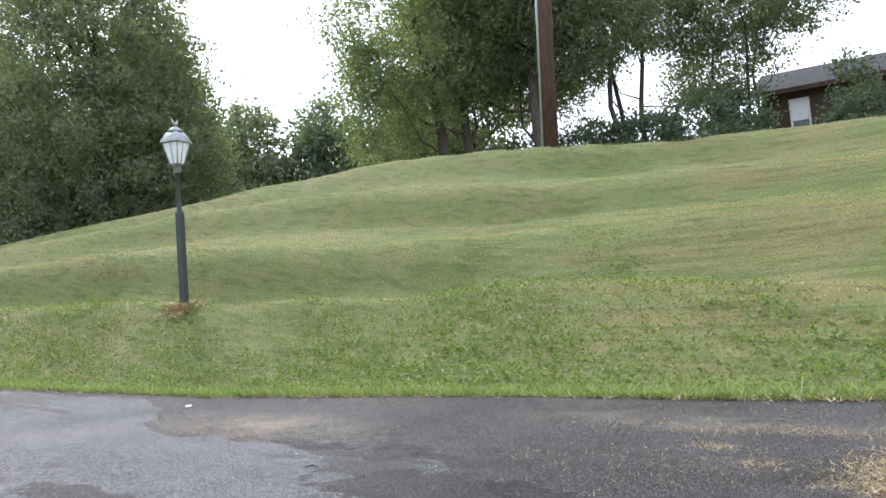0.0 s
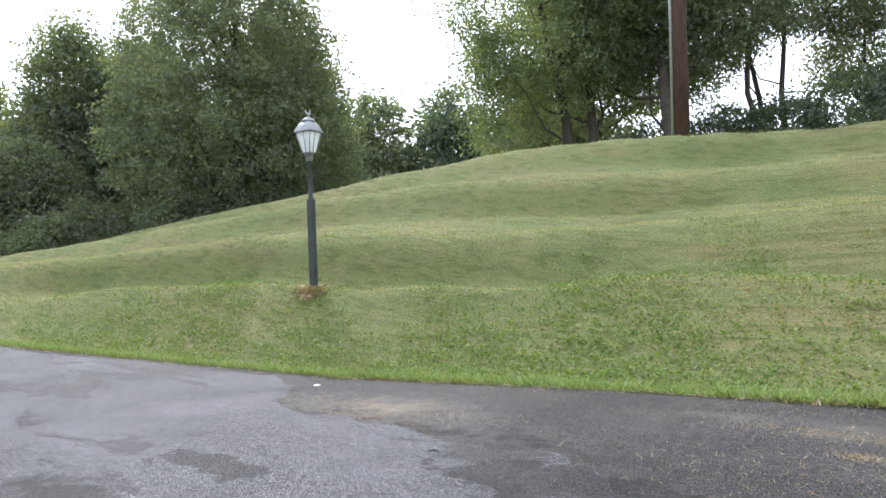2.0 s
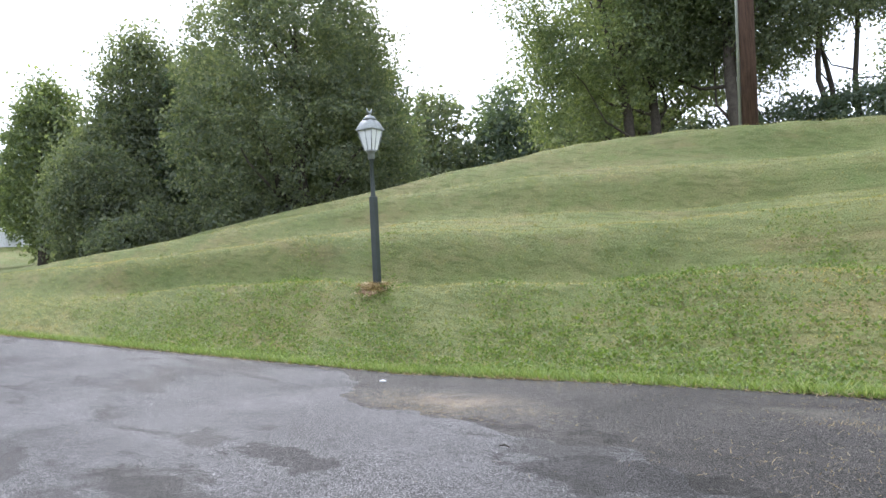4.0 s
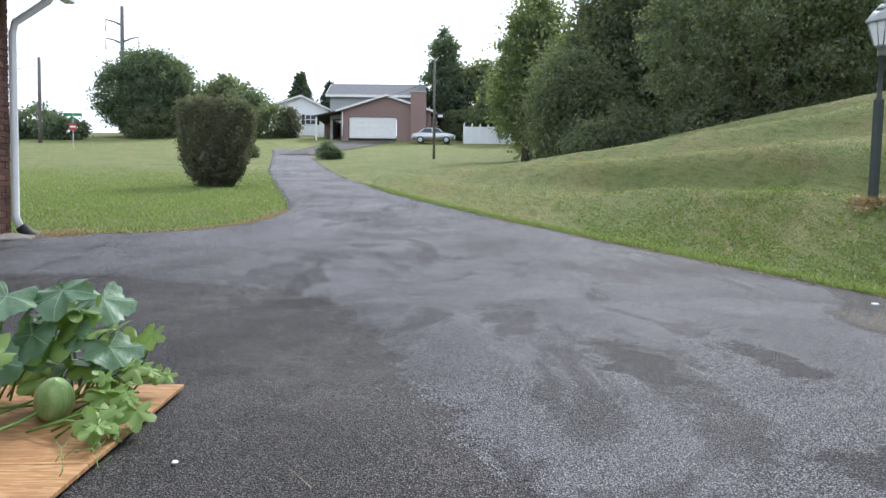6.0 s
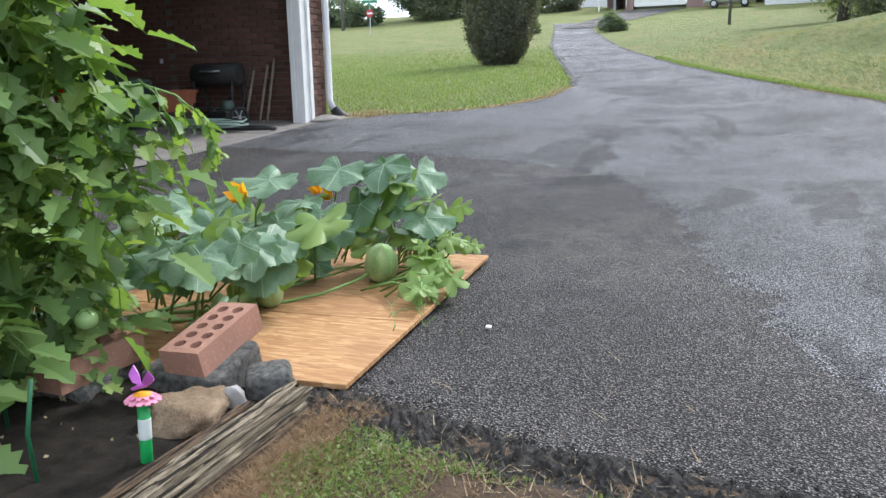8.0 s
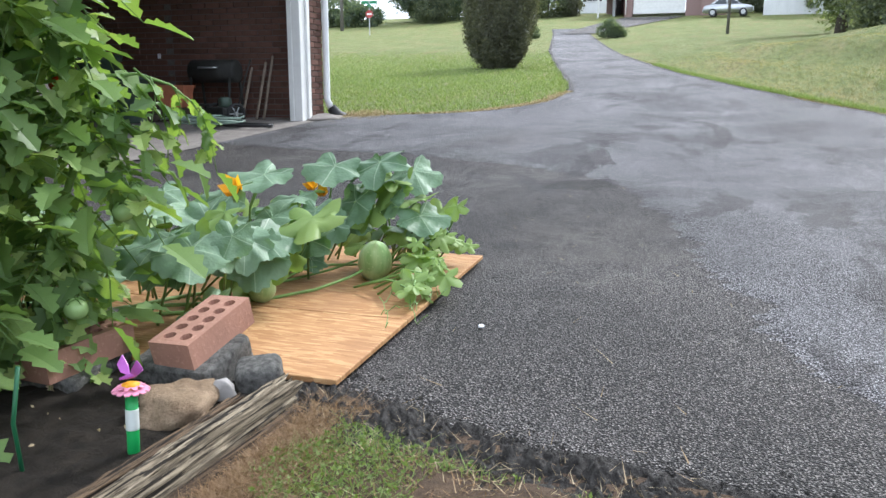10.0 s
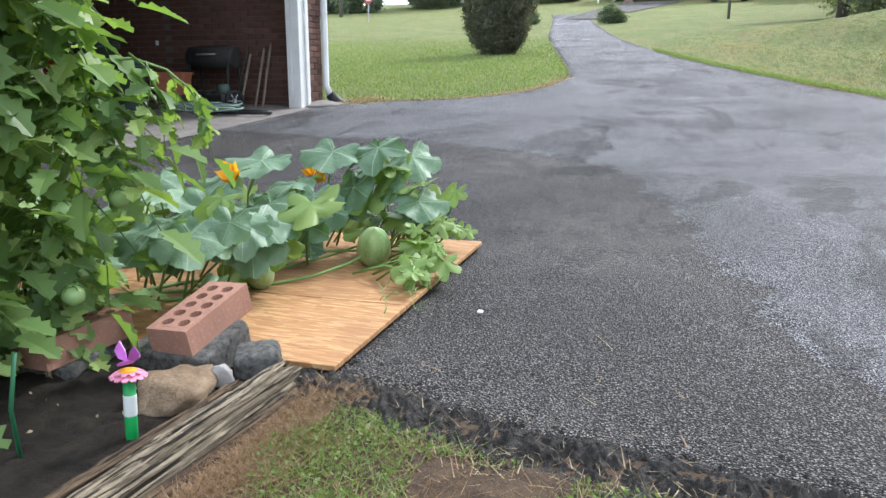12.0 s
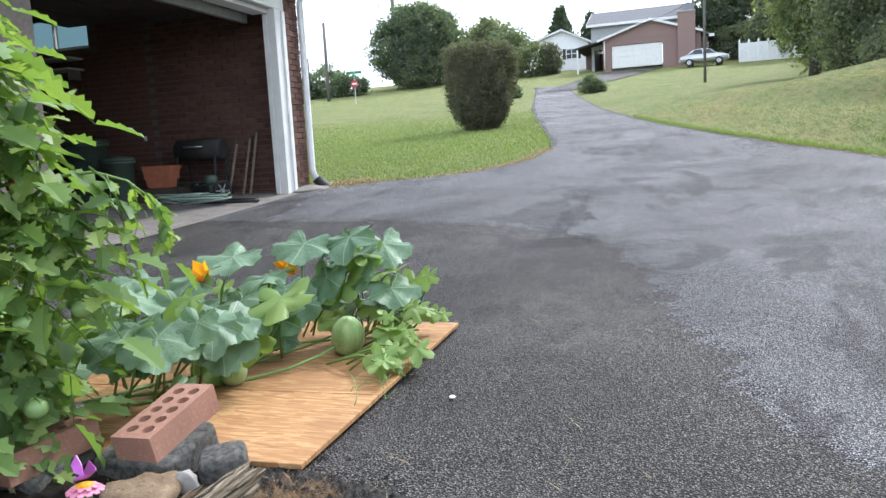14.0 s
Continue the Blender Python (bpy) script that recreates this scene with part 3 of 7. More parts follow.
def build_grass():
    rng = np.random.RandomState(11)
    bank = lambda x, y: (y > edge_y(x) - 0.01) & (rng.uniform(size=len(x)) < np.clip(1.15 - (y - edge_y(x)) / 6.5, 0.2, 1) * np.clip((x + 26) / 13, 0, 1))
    p = scatter(rng, 500000, -26, 2.0, -2.2, 13, bank)
    v, f = blades(p, land(p[:, 0], p[:, 1]), rng, 0.015, 0.006, 1.5)
    tagged(new("bank_grass", soup("bank_grass", v.tolist(), f.tolist(), M_BLADE)), "short uneven mown grass on the bank", "grass", kind="stuff")
    weed = lambda x, y: (y > edge_y(x) + 0.15) & (rng.uniform(size=len(x)) < np.clip(1.3 - (y - edge_y(x)) / 1.7 + 0.35 * np.sin(x * 1.3) + 0.3 * np.sin(x * 3.1 + y * 4), 0, 1) * np.clip((x + 13) / 6, 0, 1))
    p = scatter(rng, 270000, -13, 1.8, 2.0, 6.6, weed)
    clump = np.array([0.6 * noise.noise((a * 3.2, b * 7.5, 6)) + 0.8 * noise.noise((a * 9, b * 17, 2)) for a, b in p])
    keep = clump + rng.uniform(-0.4, 0.4, len(p)) > -0.15
    p, clump = p[keep], clump[keep]
    c = np.concatenate([p, (land(p[:, 0], p[:, 1]) + rng.uniform(0.005, 1, len(p)) * (0.025 + 0.08 * np.clip(clump, 0, 1)))[:, None]], 1)
    v, f = cards(c, 0.0235, rng, droop=-0.2, aspect=0.75)
    tagged(new("bank_weeds", soup("bank_weeds", v.tolist(), f.tolist(), M_WEED)), "leafy green clover and weeds low on the bank", "weeds", kind="stuff")
    side = lambda x, y: (y < lawn_y(x) + 0.02) & (x < -8.5) & (rng.uniform(size=len(x)) < np.clip((x + 34) / 18, 0, 1))
    p = scatter(rng, 190000, -34, -8.4, -20, -2.0, side)
    v, f = blades(p, land(p[:, 0], p[:, 1]), rng, 0.045, 0.009)
    tagged(new("lawn_grass", soup("lawn_grass", v.tolist(), f.tolist(), M_LAWN_BLADE)), "bright green mown lawn beyond the garage", "grass", kind="stuff")
    # longer fringe and straw along the driveway's edge
    x = rng.uniform(-22, 1.5, 15000)
    p = np.stack([x, edge_y(x) + np.abs(rng.normal(0, 0.07, len(x))) - 0.03], 1)
    v, f = blades(p, land(p[:, 0], p[:, 1]), rng, 0.06, 0.006, 0.8)
    tagged(new("edge_grass", soup("edge_grass", v.tolist(), f.tolist(), M_LAWN_BLADE)), "longer grass fringe along the asphalt edge", "grass", kind="stuff")
    x = rng.uniform(-12, 1.5, 3500)
    p = np.stack([x, edge_y(x) - 0.02 + rng.normal(0, 0.035, len(x))], 1)
    v, f = blades(p, land(p[:, 0], p[:, 1]) + 0.004, rng, 0.02, 0.005, 2.2)
    tagged(new("edge_straw", soup("edge_straw", v.tolist(), f.tolist(), M_STRAW)), "dry brown clippings along the asphalt edge", "straw", kind="stuff")


build_grass()

# ---- trees ----
def crown_points(rng, crowns, count, clump, gap=0.0, shell=0.55):
    """Leaf places in clumps that fill ellipsoids (cx, cy, cz, rx, ry, rz), thin inside and with gaps."""
    area = np.array([c[3] * c[4] + c[3] * c[5] + c[4] * c[5] for c in crowns])
    out, hubs = [], []
    for c, w in zip(crowns, area / area.sum()):
        n_clump = max(6, int(count * w / 55))
        d = rng.normal(size=(n_clump, 3))
        d /= np.linalg.norm(d, axis=1)[:, None]
        r = shell + (1 - shell) * rng.uniform(0, 1, n_clump) ** 0.6
        bulge = np.array([1 + 0.20 * noise.noise(Vector(q) * 1.7 + Vector((c[0], c[2], 3))) + 0.12 * noise.noise(Vector(q) * 4.1) for q in d])
        p = np.array(c[:3]) + d * (r * bulge)[:, None] * np.array(c[3:])
        if gap:
            keep = np.array([noise.noise(Vector(q) * 0.55) for q in p]) > gap - 0.55
            p = p[keep]
        hubs.append(p)
        k = int(count * w / max(len(p), 1)) + 1
        rad = clump * rng.uniform(0.35, 1.1, len(p))
        off = rng.normal(size=(len(p), k, 3)) * rad[:, None, None] * np.array([1, 1, 0.7])
        out.append((p[:, None, :] + off).reshape(-1, 3))
    return np.concatenate(out), np.concatenate(hubs)


def tree(name, x, y, crowns, count, leaf, mat, label, trunk=0.25, clump=0.5, seed=1, limbs=14, gap=0.0, lean=(0, 0), stems=1, shell=0.55, sink=0.15, category="tree", group=""):
    rng = np.random.RandomState(seed)
    noise.seed_set(seed)
    z0 = land_at(x, y) - sink
    top = thing(name, x, y, z0, label, category, group)
    pts, hubs = crown_points(rng, crowns, count, clump, gap, shell)
    pts = pts[pts[:, 2] > 0.1]
    v, f = cards(pts, leaf, rng)
    ob = new("crown", soup("crown", v.tolist(), f.tolist(), mat))
    ob.parent = top
    bm = bmesh.new()
    zc = sum(c[2] for c in crowns) / len(crowns)
    head = max(c[2] + 0.45 * c[5] for c in crowns)
    for s in range(stems):
        a = s * 2.4 + seed
        sx, sy = (0.9 * math.cos(a), 0.9 * math.sin(a)) if stems > 1 else (0, 0)
        tip = Vector((lean[0] + sx * 1.4, lean[1] + sy * 1.4, head))
        path = [Vector((sx * 0.3, sy * 0.3, 0))]
        for i in range(1, 7):
            k = i / 6
            path.append(Vector((sx * 0.3, sy * 0.3, 0)).lerp(tip, k) + Vector((rng.normal() * 0.12, rng.normal() * 0.12, 0)) * (head / 8))
        r = trunk / (1 if stems == 1 else 1.6)
        tube(bm, path, [r * (1.35 if i == 0 else 1) * (1 - 0.82 * i / 6) for i in range(7)], 8)
        pick = hubs[rng.permutation(len(hubs))[:limbs // stems]]
        for h in pick:
            k = min(max((h[2] - 0.25 * head) / head, 0.18), 0.85)
            i = int(k * 6)
            a0 = path[i].lerp(path[min(i + 1, 6)], k * 6 - i)
            h = Vector(h)
            ln = (h - a0).length
            jit = [Vector((float(rng.normal()), float(rng.normal()), float(rng.normal()))) * 0.07 * ln for _ in range(3)]
            way = [a0, a0.lerp(h, 0.3) + jit[0] - Vector((0, 0, 0.10 * ln)), a0.lerp(h, 0.6) + jit[1] - Vector((0, 0, 0.08 * ln)), a0.lerp(h, 0.85) + jit[2] * 0.6, h]
            q = r * 0.34 * (1 - k * 0.6)
            tube(bm, way, [q, q * 0.75, q * 0.5, q * 0.3, q * 0.12], 5, False)
    part("trunk", bm, M_BARK, top, smooth=True)
    return top


def fir(name, x, y, height, width, count, label, seed=1, group=""):
    rng = np.random.RandomState(seed)
    top = thing(name, x, y, land_at(x, y) - 0.2, label, "tree", group)
    h = rng.uniform(0.06, 1, count) ** 0.8
    whorl = np.round(h * 13) / 13 + 0.02 * rng.normal(size=count)
    r = (1.05 - h) * width * 0.5 * rng.uniform(0.15, 1, count) * (0.75 + 0.5 * (np.sin(whorl * 91) * 0.5 + 0.5))
    a = rng.uniform(0, 2 * np.pi, count)
    p = np.stack([np.cos(a) * r, np.sin(a) * r, whorl * height + 0.03 * height * rng.uniform(-1, 1, count) - 0.25 * r], 1)
    v, f = cards(p, height * 0.085, rng, droop=0.5, aspect=0.45)
    ob = new("crown", soup("crown", v.tolist(), f.tolist(), M_LEAF_FIR))
    ob.parent = top
    part("trunk", tubed([(0, 0, 0), (0, 0, height * 0.5), (0, 0, height * 0.99)], [height * 0.018, height * 0.012, 0.02], 7), M_BARK, top)
    return top


WOODS = "trees of the wood beyond the bank"
tree("oak_tree", -27, 13.1, [(0, 0, 4.2, 5.0, 5.0, 3.6), (-0.3, -0.2, 7.3, 4.6, 4.4, 3.8), (0.4, 0.3, 9.6, 3.0, 2.9, 1.9)], 95000, 0.142, M_LEAF_MID,
     "large round-headed oak in dense dark green leaf", 0.4, 0.36, 5, 18, group=WOODS)
tree("locust_tree", -16.2, 20.4, [(-0.6, -0.5, 6.3, 3.4, 3.4, 3.4), (0.6, 0.6, 9.2, 4.2, 4.2, 3.2), (-1.5, -1.8, 4.2, 1.6, 1.6, 2.6), (2.8, 1.6, 7.0, 2.4, 2.4, 1.8)], 72000, 0.125, M_LEAF_LIGHT,
     "tall spreading tree with light feathery foliage and forked trunk", 0.34, 0.42, 8, 20, gap=0.22, stems=2, group=WOODS)
tree("locust_tree", -11.8, 24.6, [(0, 0, 8.2, 3.3, 3.0, 2.4), (2.2, 0.6, 6.2, 2.2, 2.0, 1.6), (-2.2, -0.5, 5.6, 2.4, 2.2, 2.4)], 40000, 0.125, M_LEAF_MID,
     "tall thin-stemmed tree with open crown against the sky", 0.2, 0.4, 21, 15, gap=0.33, stems=3, group=WOODS)
tree("locust_tree", -8.6, 27.5, [(0, 0, 7.0, 2.6, 2.4, 1.9), (2.0, 0.2, 5.8, 1.5, 1.5, 1.0), (-0.6, 0, 4.2, 2.0, 1.8, 1.3)], 26000, 0.125, M_LEAF_MID,
     "thin-stemmed tree with an open crown above the hedge", 0.14, 0.4, 24, 10, gap=0.25, stems=3, group=WOODS)
tree("ash_tree", -20.5, 26.0, [(0, 0, 6.0, 3.2, 3.2, 4.0), (0.5, 0, 9.6, 2.6, 2.6, 2.4)], 26000, 0.2, M_LEAF_MID, "tall dark green tree in the wood", 0.3, 0.5, 31, 12, gap=0.2, group=WOODS)
tree("hickory_tree", -13.4, 21.6, [(0, 0, 8.6, 3.4, 3.2, 3.0), (1.8, 0.6, 5.6, 2.3, 2.1, 1.8), (-1.8, 0, 6.0, 2.4, 2.3, 2.4)], 56000, 0.125, M_LEAF_MID, "tall leafy tree close behind the utility pole", 0.26, 0.4, 37, 16, gap=0.28, group=WOODS)
for k, (hx, hy, r, hh) in enumerate([(-15.6, 22.6, 1.8, 1.5), (-13.2, 23.6, 1.7, 1.7), (-11.0, 24.2, 1.7, 1.6), (-9.4, 25.2, 1.5, 1.9), (-8.6, 26.4, 1.2, 1.8), (-18.4, 20.8, 1.6, 1.4), (-4.9, 27.2, 1.0, 2.3)]):
    tree("hedge_bush", hx, hy, [(0, 0, hh * 0.75, r, r, hh)], 7000, 0.14, M_LEAF_DARK, "dense dark green bush at the top of the bank", 0.08, 0.3, 40 + k, 8,
         category="bush", group="bushes along the top of the bank")
tree("maple_tree", -1.2, 29.5, [(0, 0, 5.6, 2.2, 2.2, 2.6), (0.4, 0.2, 3.0, 1.8, 1.8, 1.6)], 14000, 0.2, M_LEAF_MID, "green tree beside the brick house on the hill", 0.2, 0.4, 55, 10, group=WOODS)
for k, (tx, ty, hh, w) in enumerate([(-45, 31.5, 11.5, 4.5), (-41, 36.3, 12.2, 4.2), (-49, 26.5, 11, 4.5), (-36.5, 40, 12.0, 4.5), (-30, 34, 9.5, 4.0), (-52, 20, 12, 5)]):
    tree("wood_tree", tx, ty, [(0, 0, hh * 0.42, w, w, hh * 0.42), (0.5, 0.3, hh * 0.72, w * 0.62, w * 0.62, hh * 0.27)], 15000, 0.36, M_LEAF_DARK if k % 2 else M_LEAF_MID,
         "distant tall green tree in the hazy wood", 0.3, 0.7, 60 + k, 8, group=WOODS)
tree("walnut_tree", -37.5, 9.4, [(0, 0, 4.4, 2.8, 2.7, 3.8), (0.2, 0.4, 8.4, 1.9, 1.9, 2.6)], 42000, 0.2, M_LEAF_MID, "tall tree with dense dull green foliage", 0.35, 0.55, 71, 12, group=WOODS)
tree("poplar_tree", -43, 6.2, [(0, 0, 4.4, 1.9, 1.9, 3.6), (0, 0.5, 7.8, 1.4, 1.4, 1.8)], 24000, 0.21, M_LEAF_LIGHT, "slender pale green tree at the wood's corner", 0.25, 0.5, 72, 10, gap=0.2, group=WOODS)
tree("elder_bush", -33.5, 7.3, [(0, 0, 1.9, 2.6, 2.4, 2.3), (0.2, -0.6, 3.4, 1.8, 1.8, 1.7)], 38000, 0.145, M_LEAF_MID, "spreading green bush at the corner of the wood", 0.15, 0.4, 73, 12, category="bush", group=WOODS)
tree("wood_tree", -34.5, 12.6, [(0, 0, 4.2, 2.6, 2.6, 3.8), (0, 0, 7.6, 1.9, 1.9, 2.6)], 36000, 0.2, M_LEAF_DARK, "tall dark tree of the wood", 0.3, 0.55, 74, 12, group=WOODS)
tree("wood_tree", -31.5, 18.0, [(0, 0, 4.4, 3.2, 3.2, 4.2), (0, 0, 7.6, 2.5, 2.5, 3.0)], 28000, 0.22, M_LEAF_DARK, "tall dark tree of the wood", 0.3, 0.55, 75, 12, group=WOODS)
for k, (bx, by, r) in enumerate([(-30.2, 8.3, 1.3), (-28.6, 9.8, 1.1), (-26.0, 10.2, 1.2), (-23.0, 16.5, 1.3), (-21.6, 18.6, 1.2), (-29.5, 6.9, 0.9)]):
    tree("undergrowth_bush", bx, by, [(0, 0, r * 0.8, r * 1.25, r * 1.25, r)], 7000, 0.135, M_LEAF_MID, "low green undergrowth at the wood's edge", 0.05, 0.3, 80 + k, 6,
         category="bush", group="undergrowth along the wood")
FAR = "trees round the far houses"
tree("yard_bush", -77, 4.6, [(0, 0, 1.6, 2.0, 2.0, 1.9)], 7000, 0.22, M_LEAF_MID, "green bush behind the parked car", 0.1, 0.3, 90, 6, category="bush", group=FAR)
tree("round_tree", -75.4, -26.1, [(0, 0, 3.9, 4.5, 4.5, 4.2), (0, 0.4, 5.3, 3.6, 3.6, 3.0)], 48000, 0.25, M_LEAF_DARK, "large dome-shaped dark green tree", 0.35, 0.5, 91, 10, shell=0.75, group=FAR)
tree("yard_bush", -72.5, -25.4, [(0, 0, 1.6, 1.9, 1.9, 1.9)], 7000, 0.22, M_LEAF_MID, "rounded green bush under the big tree", 0.1, 0.3, 92, 6, category="bush", group=FAR)
tree("yard_tree", -92, -22.5, [(0, 0, 3.9, 3.6, 3.8, 3.9)], 12000, 0.4, M_LEAF_MID, "distant green yard tree", 0.3, 0.6, 93, 8, group=FAR)
tree("yard_tree", -86, -19, [(0, 0, 2.6, 2.6, 2.6, 2.8)], 8000, 0.32, M_LEAF_DARK, "distant green yard tree", 0.2, 0.5, 94, 8, group=FAR)
tree("yard_bush", -76.5, -14.8, [(0, 0, 1.5, 2.1, 2.1, 1.9)], 8000, 0.22, M_LEAF_MID, "rounded green bush beside the neighbour's house", 0.1, 0.3, 95, 6, category="bush", group=FAR)
tree("yard_bush", -77.5, -12.9, [(0, 0, 1.5, 1.1, 1.1, 1.7)], 6000, 0.2, M_LEAF_RED, "brownish green bush before the white house", 0.1, 0.3, 96, 6, category="bush", group=FAR)
fir("fir_tree", -97, -14.6, 8.6, 8.0, 6000, "distant dark fir behind the white house", 97, FAR)
fir("fir_tree", -98, -11.0, 7.8, 7.0, 5000, "distant dark fir behind the white house", 98, FAR)
tree("spruce_tree", -80, 2.9, [(0, 0, 4.5, 2.3, 2.3, 4.5), (0, 0, 8.6, 1.5, 1.5, 2.6)], 14000, 0.34, M_LEAF_DARK, "tall dark tree behind the chimney of the far house", 0.3, 0.4, 99, 8, group=FAR)
for k, (tx, ty, hh, w) in enumerate([(-84, 7, 8.6, 4.2), (-79, 12, 9.5, 4.2), (-68, 15, 10.5, 4.5), (-58, 14, 11, 4.5), (-74, 8.5, 6.5, 3.2)]):
    tree("yard_tree", tx, ty, [(0, 0, hh * 0.45, w, w, hh * 0.45), (0.4, 0, hh * 0.72, w * 0.6, w * 0.6, hh * 0.27)], 13000, 0.4, M_LEAF_DARK if k % 2 else M_LEAF_MID,
         "tall green tree behind the white fence", 0.3, 0.65, 110 + k, 8, group=FAR)
for k, (tx, ty, r) in enumerate([(-70, -38.5, 1.5), (-69, -36.2, 1.3), (-70, -33.6, 1.7), (-69, -31.4, 1.4), (-74, -36, 2.0), (-72, -41, 1.7)]):
    tree("hedgerow_bush", tx, ty, [(0, 0, r * 0.7, r * 1.3, r * 1.3, r)], 2500, 0.3, M_LEAF_DARK, "low distant hedgerow bush by the road", 0.06, 0.35, 120 + k, 5,
         category="bush", group="hedgerow by the far road")


def vase_bush():
    """A clipped bush on a narrow foot, widest at its shoulders."""
    x, y, rng = -20.8, -5.58, np.random.RandomState(7)
    top = thing("clipped_bush", x, y, land_at(x, y) - 0.03, "tall clipped burning bush, narrow at its foot, on the lawn", "bush")
    n = 44000
    h = rng.uniform(0.02, 1, n)
    a = rng.uniform(0, 2 * np.pi, n)
    prof = np.interp(h, [0, 0.06, 0.14, 0.35, 0.6, 0.8, 0.94, 1.0], [0.4, 0.46, 0.68, 0.88, 0.97, 1.0, 0.95, 0.72])
    lump = 1 + 0.07 * np.sin(a * 5 + h * 7) + 0.05 * np.sin(a * 11 - h * 13) + 0.05 * rng.normal(size=n)
    r = prof * lump * rng.uniform(0.25, 1, n) ** 0.35
    p = np.stack([r * np.cos(a), r * np.sin(a), h * 2.34 + 0.05 * rng.normal(size=n)], 1)
    v, f = cards(p, 0.068, rng, droop=-0.2)
    ob = new("crown", soup("crown", v.tolist(), f.tolist(), M_LEAF_RED))
    ob.parent = top
    bm = bmesh.new()
    for k in range(9):
        t = k * 2.4
        tube(bm, [(0.1 * math.cos(t), 0.1 * math.sin(t), 0), (0.25 * math.cos(t), 0.25 * math.sin(t), 0.6), (0.6 * math.cos(t), 0.6 * math.sin(t), 1.8)], [0.03, 0.022, 0.008], 6)
    part("stems", bm, M_BARK, top)


vase_bush()
for k, (bx, by, r) in enumerate([(-44.6, -5.3, 0.62), (-45.2, -4.9, 0.4), (-45.3, -9.9, 0.45)]):
    tree("verge_shrub", bx, by, [(0, 0, r * 0.75, r, r, r * 0.9)], 4500, 0.09, M_LEAF_DARK, "low dark green shrub beside the road", 0.04, 0.13, 130 + k, 6,
         category="shrub", group="shrubs along the road", sink=0.03)

# ---- lamp post, poles ----
def lamp_post(x, y):
    z = land_at(x, y)
    t = thing("lamp_post", x, y, z - 0.02, "dark green square lamp post with a weathered glass lantern", "lamp post")
    lean = Matrix.Rotation(radians(-0.6), 4, "X") @ Matrix.Rotation(radians(1.2), 4, "Y")
    t.matrix_world = t.matrix_world @ lean @ pose(0, 0, 0, 0, 0, 20) @ Matrix.Scale(0.969, 4)
    part("post", cubed(-0.036, -0.036, -0.1, 0.036, 0.036, 1.02, 0.006), M_LAMP_POST, t)
    part("upper_post", lathe([(0.03, 1.02), (0.03, 1.03), (0.026, 1.05), (0.022, 1.42), (0.03, 1.43), (0.03, 1.45)], 14), M_LAMP_POST, t)
    part("socket", lathe([(0.045, 1.44), (0.05, 1.45), (0.055, 1.52), (0.075, 1.525), (0.075, 1.54)], 4), M_LAMP_METAL, t, "pale weathered metal socket")
    bm = bmesh.new()
    for k in range(4):
        a, b = k * math.pi / 2 + math.pi / 4, (k + 1) * math.pi / 2 + math.pi / 4
        lo, hi = 0.072, 0.132
        q = [(lo * math.cos(a), lo * math.sin(a), 1.54), (lo * math.cos(b), lo * math.sin(b), 1.54), (hi * math.cos(b), hi * math.sin(b), 1.76), (hi * math.cos(a), hi * math.sin(a), 1.76)]
        bm.faces.new([bm.verts.new(p) for p in q])
    g = part("lantern_glass", bm, M_FROST, t, "milky lantern panes")
    bm = bmesh.new()
    for k in range(4):
        a, b = k * math.pi / 2 + math.pi / 4, (k + 1) * math.pi / 2 + math.pi / 4
        tube(bm, [(0.074 * math.cos(a), 0.074 * math.sin(a), 1.535), (0.136 * math.cos(a), 0.136 * math.sin(a), 1.765)], 0.007, 6)
        m0, m1 = (a + b) / 2, 0.7071
        tube(bm, [(0.074 * m1 * math.cos(m0), 0.074 * m1 * math.sin(m0), 1.535), (0.134 * m1 * math.cos(m0), 0.134 * m1 * math.sin(m0), 1.765)], 0.005, 6)
    part("cage", bm, M_LAMP_METAL, t, "dull metal lantern bars")
    bm = lathe([(0.16, 1.76), (0.163, 1.772), (0.105, 1.86), (0.075, 1.885)], 4)
    bmesh.ops.rotate(bm, matrix=Matrix.Rotation(math.pi / 4, 3, "Z"), verts=bm.verts)
    part("roof", bm, M_LAMP_METAL, t, "faded grey lantern roof")
    part("cap", lathe([(0.078, 1.882), (0.08, 1.89), (0.045, 1.925), (0.018, 1.93), (0.012, 1.95)], 14), M_LAMP_METAL, t)
    bm = bmesh.new()
    ball(bm, (0, 0, 1.965), 0.016, 1, (1, 1, 1.4))
    for s in (-1, 1):
        tube(bm, [(0, 0, 1.955), (0, s * 0.03, 1.975), (0, s * 0.045, 2.015)], [0.012, 0.014, 0.004], 6)
    part("finial", bm, M_LAMP_METAL, t, "spread-winged metal finial")
    return t


LAMP = (-7.064, 4.210)
lamp_post(*LAMP)


